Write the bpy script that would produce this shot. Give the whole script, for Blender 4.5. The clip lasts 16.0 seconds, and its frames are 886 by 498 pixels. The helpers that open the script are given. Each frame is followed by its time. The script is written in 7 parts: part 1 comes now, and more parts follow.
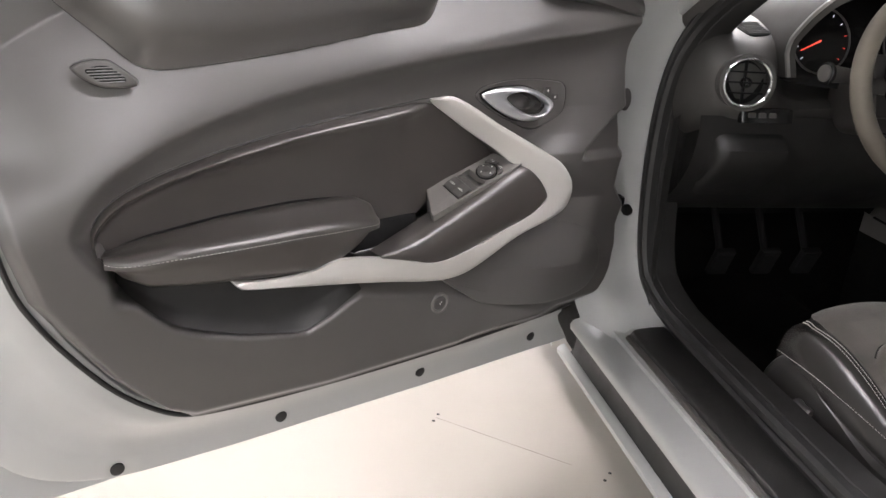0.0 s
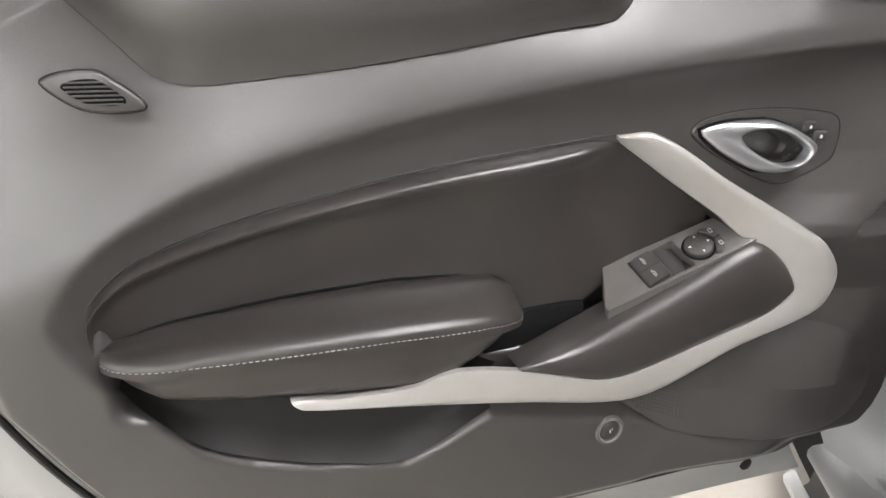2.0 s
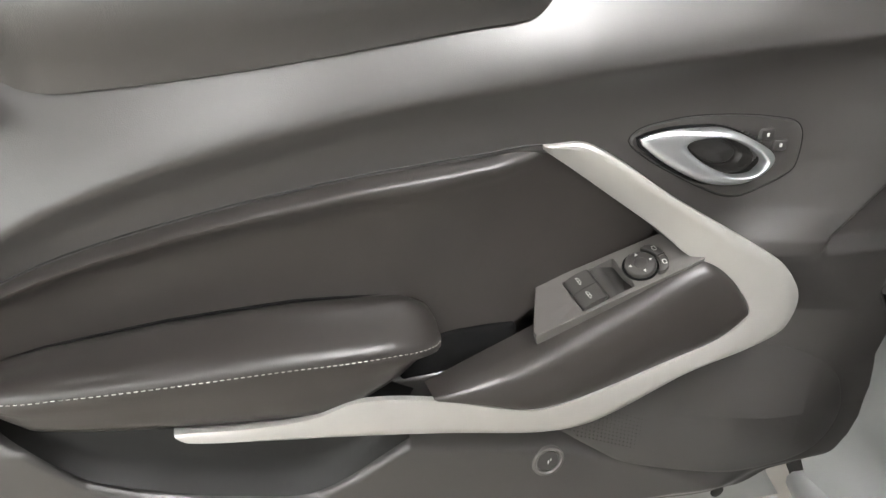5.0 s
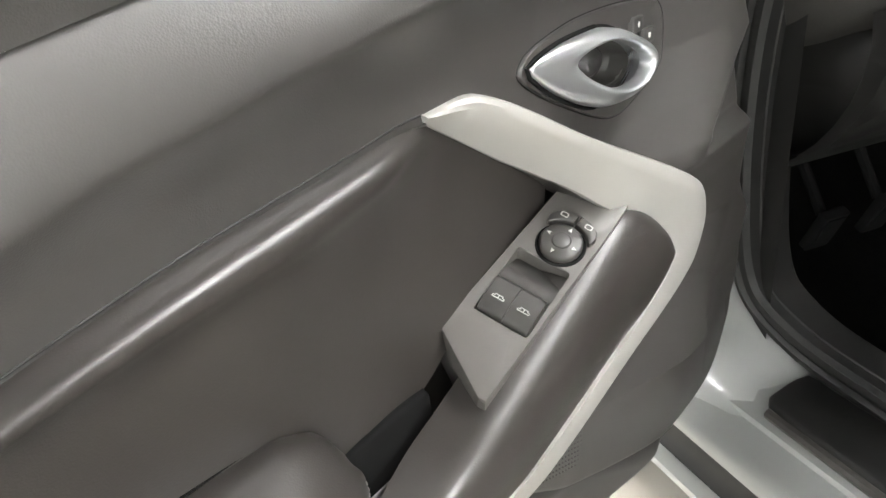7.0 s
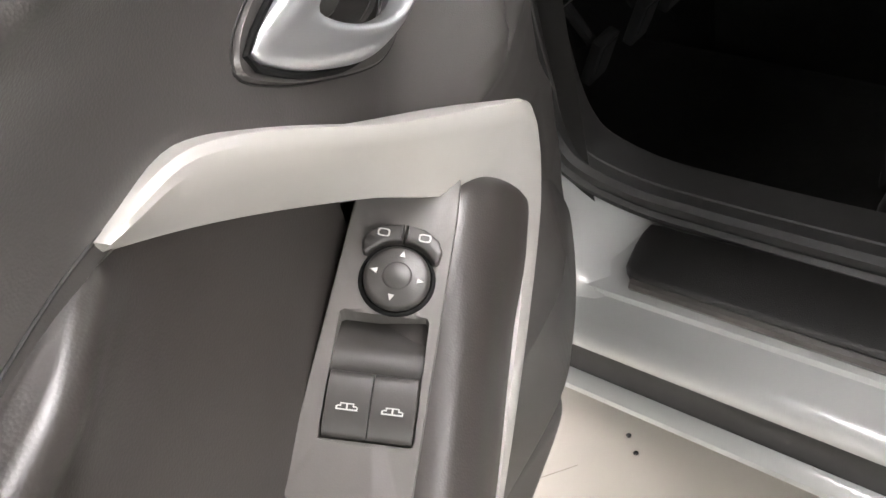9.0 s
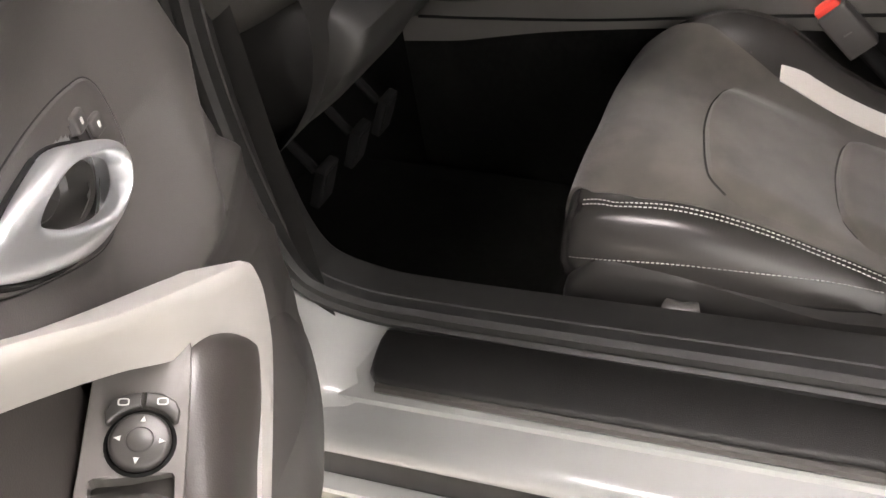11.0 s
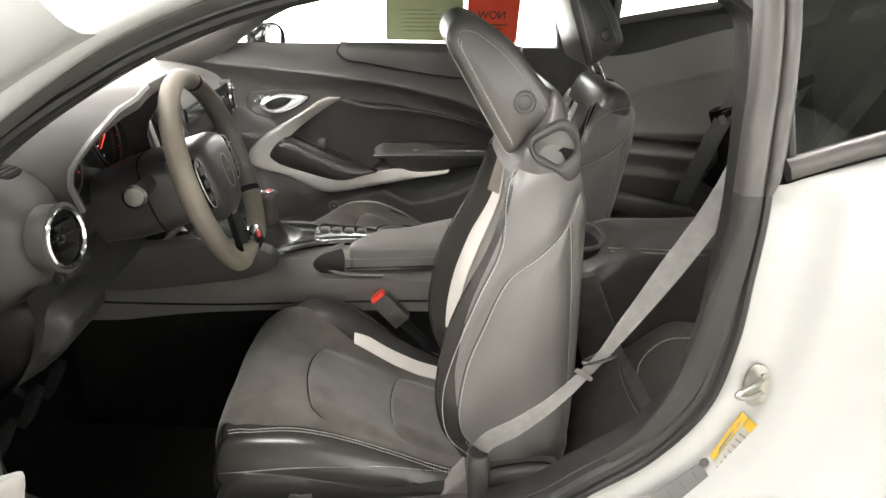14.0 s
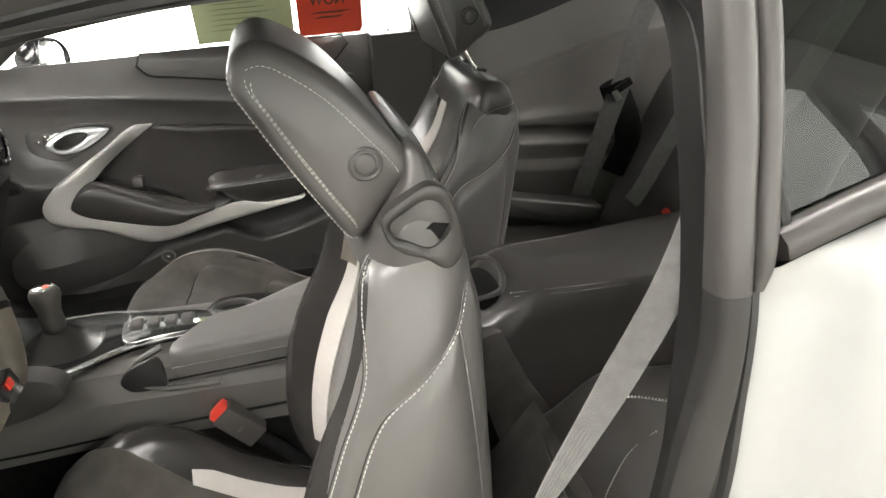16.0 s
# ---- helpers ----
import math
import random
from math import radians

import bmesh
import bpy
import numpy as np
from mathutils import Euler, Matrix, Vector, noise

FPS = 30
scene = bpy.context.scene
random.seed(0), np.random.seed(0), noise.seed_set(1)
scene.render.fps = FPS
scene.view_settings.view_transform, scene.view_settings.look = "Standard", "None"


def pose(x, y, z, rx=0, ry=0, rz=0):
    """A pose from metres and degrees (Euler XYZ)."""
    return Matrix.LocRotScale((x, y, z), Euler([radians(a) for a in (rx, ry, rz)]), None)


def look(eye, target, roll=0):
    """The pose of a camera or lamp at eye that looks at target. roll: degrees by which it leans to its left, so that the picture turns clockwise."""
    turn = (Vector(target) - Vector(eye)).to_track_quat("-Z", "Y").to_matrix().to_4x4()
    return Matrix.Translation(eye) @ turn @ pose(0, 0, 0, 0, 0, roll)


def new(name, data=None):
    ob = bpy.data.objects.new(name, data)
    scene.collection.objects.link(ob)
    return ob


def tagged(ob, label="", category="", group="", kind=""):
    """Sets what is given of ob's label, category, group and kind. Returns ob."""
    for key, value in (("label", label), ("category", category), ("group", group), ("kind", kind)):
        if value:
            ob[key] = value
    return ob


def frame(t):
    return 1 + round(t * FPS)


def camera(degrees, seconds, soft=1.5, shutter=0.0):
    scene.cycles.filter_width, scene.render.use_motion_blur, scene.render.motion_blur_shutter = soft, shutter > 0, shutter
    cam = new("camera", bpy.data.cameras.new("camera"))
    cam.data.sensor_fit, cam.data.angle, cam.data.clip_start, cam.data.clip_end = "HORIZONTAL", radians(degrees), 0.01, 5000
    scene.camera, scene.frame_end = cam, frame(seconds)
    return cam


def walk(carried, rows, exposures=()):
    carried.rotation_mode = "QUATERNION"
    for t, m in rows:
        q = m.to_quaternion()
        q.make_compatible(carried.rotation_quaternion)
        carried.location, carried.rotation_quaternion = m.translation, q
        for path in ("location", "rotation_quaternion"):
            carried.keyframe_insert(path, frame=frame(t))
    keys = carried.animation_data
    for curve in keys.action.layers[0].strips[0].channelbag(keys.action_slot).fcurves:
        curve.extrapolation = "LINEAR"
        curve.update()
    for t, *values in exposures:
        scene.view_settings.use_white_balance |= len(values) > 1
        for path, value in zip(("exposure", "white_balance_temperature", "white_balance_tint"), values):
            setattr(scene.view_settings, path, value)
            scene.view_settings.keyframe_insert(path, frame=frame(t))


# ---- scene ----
cam = camera(60.4, 16.0)
EXPOSURES = [(0.0, 0.3, 6450, 18), (0.5, 0.2, 6450, 18), (1.0, 0.16, 6430, 19), (2.0, 0.44, 6450, 15), (3.0, 0.48, 6450, 14), (5.5, 0.55, 6450, 11), (7.0, 0.85, 6450, 10), (8.0, 0.95, 6500, 12), (10.5, 0.65, 6750, 19), (11.0, 1.1, 6850, 19), (11.5, 1.35, 6750, 14), (12.0, 1.45, 6700, 13), (12.5, 1.2, 6700, 12), (13.5, 1.06, 6750, 11), (14.5, 1.04, 6750, 11), (16.0, 0.95, 6750, 11)]
PATH = [
    (0, (0.211, -1.466, 1.166), (-1.632, -1.163, 0.451), 3.2),
    (0.5, (0.126, -1.37, 1.168), (-1.741, -1.322, 0.454), 2.7),
    (1, (0.045, -1.348, 1.16), (-1.819, -1.435, 0.441), 2.5),
    (1.5, (-0.108, -1.372, 1.134), (-1.966, -1.521, 0.409), 2.4),
    (2, (-0.206, -1.375, 1.129), (-2.05, -1.612, 0.394), 2.2),
    (2.5, (-0.264, -1.289, 1.135), (-2.075, -1.65, 0.368), 2.0),
    (3, (-0.274, -1.223, 1.133), (-2.068, -1.652, 0.361), 1.8),
    (5.3, (-0.306, -1.289, 1.135), (-2.14, -1.549, 0.381), 1.7),
    (5.5, (-0.327, -1.33, 1.128), (-2.18, -1.464, 0.39), 1.7),
    (5.8, (-0.363, -1.396, 1.114), (-2.218, -1.33, 0.369), 1.3),
    (6, (-0.377, -1.412, 1.131), (-2.204, -1.279, 0.329), 0.0),
    (6.5, (-0.507, -1.445, 1.09), (-2.285, -1.053, 0.261), -2.0),
    (7, (-0.614, -1.439, 1.085), (-2.287, -0.842, 0.166), -5.6),
    (7.5, (-0.693, -1.407, 1.077), (-2.23, -0.659, 0.038), -10.5),
    (8, (-0.789, -1.374, 1.063), (-2.168, -0.561, -0.135), -15.9),
    (10.5, (-0.819, -1.324, 1.081), (-1.841, -0.248, -0.26), -18.6),
    (11, (-0.751, -1.352, 1.133), (-1.529, 0.034, -0.081), -11.7),
    (11.5, (-0.651, -1.456, 1.21), (-1.096, 0.215, 0.205), -4.3),
    (12, (-0.629, -1.587, 1.262), (-0.815, 0.224, 0.433), -0.9),
    (12.5, (-0.646, -1.695, 1.301), (-0.659, 0.159, 0.55), 1.1),
    (13, (-0.655, -1.766, 1.353), (-0.591, 0.098, 0.63), 1.5),
    (13.5, (-0.658, -1.784, 1.368), (-0.564, 0.083, 0.656), 1.4),
    (14, (-0.655, -1.777, 1.371), (-0.548, 0.092, 0.667), 1.1),
    (14.5, (-0.65, -1.748, 1.382), (-0.533, 0.12, 0.679), 0.6),
    (15, (-0.603, -1.632, 1.399), (-0.455, 0.23, 0.683), -0.4),
    (15.5, (-0.554, -1.494, 1.401), (-0.329, 0.347, 0.651), -2.1),
    (16, (-0.538, -1.318, 1.398), (-0.168, 0.476, 0.594), -4.1),
]
walk(cam, [(t, look(eye, target, roll)) for t, eye, target, roll in PATH],
     exposures=EXPOSURES)

# ---- world, lamps ----
world = bpy.data.worlds.new("world")
scene.world = world
world.use_nodes = True
wbg = world.node_tree.nodes["Background"]
wbg.inputs["Color"].default_value = (1.0, 0.97, 0.93, 1)
wbg.inputs["Strength"].default_value = 0.25


# ---- materials ----
def mat(name, color, rough=0.5, metal=0.0, var=0.12, scale=18.0, bump=0.0, bump_scale=400.0, coat=0.0, sheen=0.0,
        rvar=0.1, spec=0.5, dirt=None, dirt_scale=3.0):
    m = bpy.data.materials.new(name)
    m.use_nodes = True
    nt = m.node_tree
    b = nt.nodes["Principled BSDF"]
    b.inputs["Roughness"].default_value = rough
    b.inputs["Metallic"].default_value = metal
    b.inputs["Coat Weight"].default_value = coat
    b.inputs["Coat Roughness"].default_value = 0.06
    b.inputs["Sheen Weight"].default_value = sheen
    b.inputs["Sheen Roughness"].default_value = 0.6
    b.inputs["Specular IOR Level"].default_value = spec
    tc = nt.nodes.new("ShaderNodeTexCoord")
    n1 = nt.nodes.new("ShaderNodeTexNoise")
    n1.inputs["Scale"].default_value = scale
    n1.inputs["Detail"].default_value = 6
    nt.links.new(tc.outputs["Object"], n1.inputs["Vector"])
    ramp = nt.nodes.new("ShaderNodeValToRGB")
    c = color
    lo = tuple(max(0, v * (1 - var)) for v in c) + (1,)
    hi = tuple(min(1, v * (1 + var)) for v in c) + (1,)
    ramp.color_ramp.elements[0].position, ramp.color_ramp.elements[1].position = 0.3, 0.7
    ramp.color_ramp.elements[0].color, ramp.color_ramp.elements[1].color = lo, hi
    nt.links.new(n1.outputs["Fac"], ramp.inputs["Fac"])
    out = ramp.outputs["Color"]
    if dirt:
        n2 = nt.nodes.new("ShaderNodeTexNoise")
        n2.inputs["Scale"].default_value = dirt_scale
        n2.inputs["Detail"].default_value = 8
        nt.links.new(tc.outputs["Object"], n2.inputs["Vector"])
        r2 = nt.nodes.new("ShaderNodeValToRGB")
        r2.color_ramp.elements[0].position, r2.color_ramp.elements[1].position = 0.5, 0.75
        nt.links.new(n2.outputs["Fac"], r2.inputs["Fac"])
        mx = nt.nodes.new("ShaderNodeMix")
        mx.data_type = "RGBA"
        nt.links.new(r2.outputs["Color"], mx.inputs["Factor"])
        nt.links.new(out, mx.inputs["A"])
        mx.inputs["B"].default_value = (*dirt, 1)
        out = mx.outputs["Result"]
    nt.links.new(out, b.inputs["Base Color"])
    if rvar:
        mr = nt.nodes.new("ShaderNodeMapRange")
        mr.inputs["To Min"].default_value = max(0, rough - rvar)
        mr.inputs["To Max"].default_value = min(1, rough + rvar)
        n3 = nt.nodes.new("ShaderNodeTexNoise")
        n3.inputs["Scale"].default_value = scale * 2.5
        n3.inputs["Detail"].default_value = 4
        nt.links.new(tc.outputs["Object"], n3.inputs["Vector"])
        nt.links.new(n3.outputs["Fac"], mr.inputs["Value"])
        nt.links.new(mr.outputs["Result"], b.inputs["Roughness"])
    if bump:
        v = nt.nodes.new("ShaderNodeTexVoronoi")
        v.inputs["Scale"].default_value = bump_scale
        nt.links.new(tc.outputs["Object"], v.inputs["Vector"])
        bp = nt.nodes.new("ShaderNodeBump")
        bp.inputs["Strength"].default_value = bump
        bp.inputs["Distance"].default_value = 0.001
        nt.links.new(v.outputs["Distance"], bp.inputs["Height"])
        nt.links.new(bp.outputs["Normal"], b.inputs["Normal"])
    return m


def glow(name, color, strength):
    m = bpy.data.materials.new(name)
    m.use_nodes = True
    b = m.node_tree.nodes["Principled BSDF"]
    b.inputs["Base Color"].default_value = (*color, 1)
    b.inputs["Emission Color"].default_value = (*color, 1)
    b.inputs["Emission Strength"].default_value = strength
    return m


def glass(name, color, rough=0.0, ior=1.45):
    m = bpy.data.materials.new(name)
    m.use_nodes = True
    b = m.node_tree.nodes["Principled BSDF"]
    b.inputs["Base Color"].default_value = (*color, 1)
    b.inputs["Transmission Weight"].default_value = 1.0
    b.inputs["Roughness"].default_value = rough
    b.inputs["IOR"].default_value = ior
    return m


M_TRIM = mat("door_plastic_soft", (0.059, 0.055, 0.052), 0.31, var=0.06, scale=6, bump=0.08, bump_scale=900, spec=1.0, rvar=0.025)
M_TRIM_DARK = mat("dark_plastic", (0.055, 0.052, 0.049), 0.37, var=0.08, scale=9, bump=0.06, bump_scale=1200, rvar=0.07)
# Darker copy of the door plastic; carries the cabin's shade on the far door.
M_DOOR_SHADED = mat("shaded_door_plastic", (0.040, 0.038, 0.036), 0.36, var=0.05, scale=9, bump=0.05, bump_scale=1200, spec=0.7, rvar=0.012)
M_PAD = mat("door_pad_vinyl", (0.042, 0.037, 0.034), 0.33, var=0.12, scale=12, bump=0.06, bump_scale=800, spec=0.7, rvar=0.06)
M_LEATHER = mat("black_leather", (0.029, 0.027, 0.0255), 0.26, var=0.1, scale=10, bump=0.08, bump_scale=900, spec=0.5, rvar=0.03)
# a paler tone of the black leather
M_LEATHER_MID = mat("mid_black_leather", (0.046, 0.043, 0.040), 0.32, var=0.07, spec=0.6, scale=8, bump=0.08, bump_scale=900, rvar=0.04)
M_LEATHER_GREY = mat("grey_leather", (0.112, 0.107, 0.102), 0.35, var=0.06, scale=8, bump=0.07, bump_scale=900, spec=0.6, rvar=0.04)
M_SUEDE = mat("dark_suede", (0.056, 0.051, 0.044), 0.95, var=0.32, scale=14, bump=0.3, bump_scale=900, sheen=0.2, spec=0.2,
              dirt=(0.088, 0.080, 0.068), dirt_scale=7)
M_ACCENT = mat("light_grey_leather", (0.50, 0.48, 0.45), 0.45, var=0.04, scale=12, bump=0.2, bump_scale=420)
M_SILVER = mat("satin_silver_paint", (0.54, 0.525, 0.50), 0.34, metal=0.35, var=0.03, scale=20, rvar=0.05)
M_SATIN = mat("satin_chrome", (0.72, 0.73, 0.75), 0.33, metal=0.9, var=0.02, scale=8, rvar=0.03)
M_CHROME = mat("chrome", (0.82, 0.83, 0.84), 0.12, metal=1.0, var=0.02, scale=20, rvar=0.04)
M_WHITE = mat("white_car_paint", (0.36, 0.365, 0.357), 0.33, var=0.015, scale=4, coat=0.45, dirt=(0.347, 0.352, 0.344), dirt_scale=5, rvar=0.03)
M_RUBBER = mat("black_rubber", (0.015, 0.0145, 0.014), 0.5, var=0.15, scale=12, rvar=0.12)
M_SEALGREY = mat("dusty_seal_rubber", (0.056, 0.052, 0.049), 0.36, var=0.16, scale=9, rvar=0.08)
# Black vinyl lightened in colour to make up for light missing in the rear.
M_VINYL = mat("lightened_black_vinyl", (0.165, 0.156, 0.146), 0.33, var=0.05, scale=8, bump=0.06, bump_scale=1200, rvar=0.02)
# Black plastic; its near black also stands in for shade in footwell and recesses.
M_DEEP = mat("black_plastic_and_shade", (0.010, 0.0095, 0.009), 0.55, var=0.1, scale=10, bump=0.05, bump_scale=1200)
M_BRACKET = mat("brushed_grey_metal", (0.36, 0.355, 0.345), 0.30, metal=0.8, var=0.04, scale=20, rvar=0.05)
M_INKD = mat("dark_grey_print", (0.078, 0.079, 0.078), 0.6, var=0.05)
M_CONSOLE = mat("console_plastic", (0.092, 0.087, 0.081), 0.31, var=0.05, scale=8, bump=0.05, bump_scale=1200, rvar=0.02)
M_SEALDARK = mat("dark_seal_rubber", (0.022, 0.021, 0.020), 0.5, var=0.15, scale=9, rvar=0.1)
M_SWITCH = mat("switch_panel_plastic", (0.125, 0.117, 0.110), 0.42, var=0.04, scale=6, bump=0.05, bump_scale=1400, rvar=0.06)
M_WHEELDARK = mat("dark_wheel_leather", (0.052, 0.047, 0.041), 0.55, var=0.15, scale=12, bump=0.12, bump_scale=900)
M_GLOSS = mat("gloss_black", (0.012, 0.012, 0.012), 0.12, var=0.1, scale=20, rvar=0.04)
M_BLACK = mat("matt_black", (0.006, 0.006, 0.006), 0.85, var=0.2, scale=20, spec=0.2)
M_CARPET = mat("black_carpet", (0.0045, 0.0045, 0.0042), 1.0, var=0.35, scale=90, bump=0.8, bump_scale=900, spec=0.1,
               dirt=(0.008, 0.008, 0.0072), dirt_scale=12)
M_SILLPLATE = mat("textured_sill_plastic", (0.011, 0.0105, 0.010), 0.45, var=0.1, scale=20, bump=0.4, bump_scale=900)
M_FLOOR = mat("cream_floor_coating", (0.44, 0.408, 0.362), 0.25, var=0.03, scale=2.5, rvar=0.02, dirt=(0.417, 0.386, 0.34), dirt_scale=1.3)
M_CEILING = mat("dark_ceiling_paint", (0.10, 0.10, 0.098), 0.8, var=0.06, scale=3)
M_WALL = mat("white_wall_paint", (0.56, 0.56, 0.55), 0.7, var=0.02, scale=3)
M_BELT = mat("grey_webbing", (0.150, 0.147, 0.140), 0.75, var=0.12, scale=60, bump=0.5, bump_scale=900)
M_THREAD = mat("pale_thread", (0.52, 0.505, 0.475), 0.8, var=0.1, scale=80)
M_RED = mat("red_plastic", (0.75, 0.05, 0.03), 0.4, var=0.05)
M_RUBBED = mat("worn_wheel_leather", (0.115, 0.101, 0.081), 0.62, var=0.2, scale=9, bump=0.25, bump_scale=500, dirt=(0.165, 0.143, 0.113), dirt_scale=6)
M_DASH = mat("dash_soft_plastic", (0.036, 0.034, 0.031), 0.55, var=0.07, scale=9, bump=0.2, bump_scale=650, spec=0.5)
M_MARK = mat("white_print", (0.62, 0.62, 0.60), 0.6, var=0.03)
M_PAPER_RED = mat("red_paper", (0.72, 0.075, 0.035), 0.7, var=0.04, scale=10)
M_PAPER_GREEN = mat("pale_green_paper", (0.42, 0.46, 0.27), 0.7, var=0.04, scale=10)
M_INK = mat("dark_print", (0.10, 0.03, 0.02), 0.7, var=0.05)
M_INKG = mat("green_print", (0.22, 0.25, 0.13), 0.7, var=0.05)
M_STEEL = mat("zinc_steel", (0.36, 0.355, 0.33), 0.36, metal=1.0, var=0.08, scale=40, rvar=0.05)
M_YELLOW = mat("yellow_label", (0.40, 0.245, 0.010), 0.5, var=0.05)
M_LABEL = mat("white_label", (0.28, 0.27, 0.245), 0.5, var=0.04)
M_LABELG = mat("grey_label", (0.10, 0.102, 0.10), 0.5, var=0.04, rvar=0.05)
M_TINT = glass("tinted_glass", (0.075, 0.10, 0.075), ior=1.5)
M_PRINT = mat("faint_print", (0.15, 0.145, 0.135), 0.6, var=0.05)
M_JOINT = mat("floor_joint", (0.26, 0.24, 0.212), 0.6, var=0.1, scale=20)
M_CLEAR = glass("clear_glass", (0.93, 0.95, 0.94))
M_MIRROR = mat("mirror", (0.85, 0.87, 0.86), 0.02, metal=1.0, var=0.0, rvar=0)
M_HEADREST = mat("headrest_leather", (0.066, 0.062, 0.059), 0.36, var=0.07, spec=0.6, scale=8, bump=0.08, bump_scale=900, rvar=0.04)
M_GUIDE = mat("belt_guide_plastic", (0.034, 0.032, 0.030), 0.34, var=0.06, scale=10, rvar=0.05)
# Guide plastic made paler to hold the reflection on its inner face.
M_SLOT = mat("guide_face_sheen", (0.075, 0.072, 0.068), 0.33, var=0.05, scale=12)
M_SHIELD = mat("seat_shield_plastic", (0.022, 0.021, 0.020), 0.30, var=0.08, scale=9, rvar=0.05)
M_NAP = mat("dark_nap_carpet", (0.072, 0.067, 0.061), 1.0, var=0.3, scale=22, bump=0.6, bump_scale=900, sheen=0.15, spec=0.1, dirt=(0.060, 0.056, 0.050), dirt_scale=7)
M_COLUMN = mat("column_plastic", (0.030, 0.028, 0.027), 0.38, var=0.08, scale=9, bump=0.08, bump_scale=900, rvar=0.06)
M_LIT = glow("lit_white", (0.85, 0.9, 1.0), 0.9)
M_LIT_RED = glow("lit_red", (1.0, 0.08, 0.05), 0.9)


# ---- building tools ----
V = np.array


def spline(pts, n, closed=False):
    """Smooth curve through the points, evenly sampled by length."""
    p = np.asarray(pts, float)
    if closed:
        p = np.vstack([p[-1], p, p[0], p[1]])
    else:
        p = np.vstack([2 * p[0] - p[1], p, 2 * p[-1] - p[-2]])
    seg, m = [], 24
    t = np.linspace(0, 1, m, endpoint=False)[:, None]
    for i in range(1, len(p) - 2):
        a, b, c, d = p[i - 1], p[i], p[i + 1], p[i + 2]
        k = max(np.linalg.norm(c - b), 1e-9)
        m1 = (c - a) / max(np.linalg.norm(c - b) + np.linalg.norm(b - a), 1e-9) * k
        m2 = (d - b) / max(np.linalg.norm(d - c) + np.linalg.norm(c - b), 1e-9) * k
        seg.append((2 * t**3 - 3 * t**2 + 1) * b + (t**3 - 2 * t**2 + t) * m1 + (-2 * t**3 + 3 * t**2) * c + (t**3 - t**2) * m2)
    q = np.vstack(seg + [p[-2:-1]])
    s = np.concatenate([[0], np.cumsum(np.linalg.norm(np.diff(q, axis=0), axis=1))])
    want = np.linspace(0, s[-1], n, endpoint=not closed)
    return np.stack([np.interp(want, s, q[:, k]) for k in range(q.shape[1])], 1)


def poly(pts, n, closed=False):
    """Straight-edged curve, evenly sampled."""
    p = np.asarray(pts, float)
    if closed:
        p = np.vstack([p, p[:1]])
    s = np.concatenate([[0], np.cumsum(np.linalg.norm(np.diff(p, axis=0), axis=1))])
    want = np.linspace(0, s[-1], n, endpoint=not closed)
    return np.stack([np.interp(want, s, p[:, k]) for k in range(p.shape[1])], 1)


def quads(nu, nv, wu=False, wv=False, base=0):
    f = []
    for i in range(nu if wu else nu - 1):
        for j in range(nv if wv else nv - 1):
            a, b = i * nv + j, ((i + 1) % nu) * nv + j
            c, d = ((i + 1) % nu) * nv + (j + 1) % nv, i * nv + (j + 1) % nv
            f.append((a + base, b + base, c + base, d + base))
    return f


def sheet(P, wu=False, wv=False, caps=False):
    """Mesh data of a grid of points (nu, nv, 3)."""
    P = np.asarray(P, float)
    nu, nv = P.shape[:2]
    f = quads(nu, nv, wu, wv)
    if caps and wv:
        f += [tuple(range(nv)), tuple(range((nu - 1) * nv, nu * nv))]
    return P.reshape(-1, 3), f


def normals(P):
    a, b = np.gradient(P, axis=0), np.gradient(P, axis=1)
    n = np.cross(a, b)
    return n / np.maximum(np.linalg.norm(n, axis=2, keepdims=True), 1e-12)


def slab(P, thick, side=1, lift=0.0, edge=0.003):
    """A padded sheet: the grid lifted along its normal, its rim rounded and turned down by thick."""
    P = np.asarray(P, float)
    n = normals(P) * side
    top = P + n * lift
    nu, nv = P.shape[:2]
    mid = top.mean((0, 1))
    rim = [(i, 0) for i in range(nu)] + [(nu - 1, j) for j in range(1, nv)] + [(i, nv - 1) for i in range(nu - 2, -1, -1)] + [(0, j) for j in range(nv - 2, 0, -1)]
    v = list(top.reshape(-1, 3))
    f = quads(nu, nv)
    k0 = len(v)
    m = len(rim)
    for d, o in ((edge, 0.6 * edge), (thick, 0.8 * edge)):
        for i, j in rim:
            out = top[i, j] - mid
            out -= n[i, j] * (out @ n[i, j])
            out /= max(np.linalg.norm(out), 1e-9)
            v.append(top[i, j] - n[i, j] * d + out * o)
    r0 = [i * nv + j for i, j in rim]
    for q in range(m):
        w = (q + 1) % m
        f.append((r0[q], r0[w], k0 + w, k0 + q))
        f.append((k0 + q, k0 + w, k0 + m + w, k0 + m + q))
    return V(v), f


def pillow(outline, A, B, prof, mp):
    """A cushion over a closed 2D outline, swelling towards the line A-B: prof is (inset 0..1, height)."""
    o = np.asarray(outline, float)
    A, B = V(A, float), V(B, float)
    d = B - A
    t = np.clip((o - A) @ d / max(d @ d, 1e-12), 0, 1)[:, None]
    sp = A + t * d
    rings = [[mp(*(p * (1 - r) + s * r), h) for p, s in zip(o, sp)] for r, h in prof]
    return sheet(V(rings), wv=True)


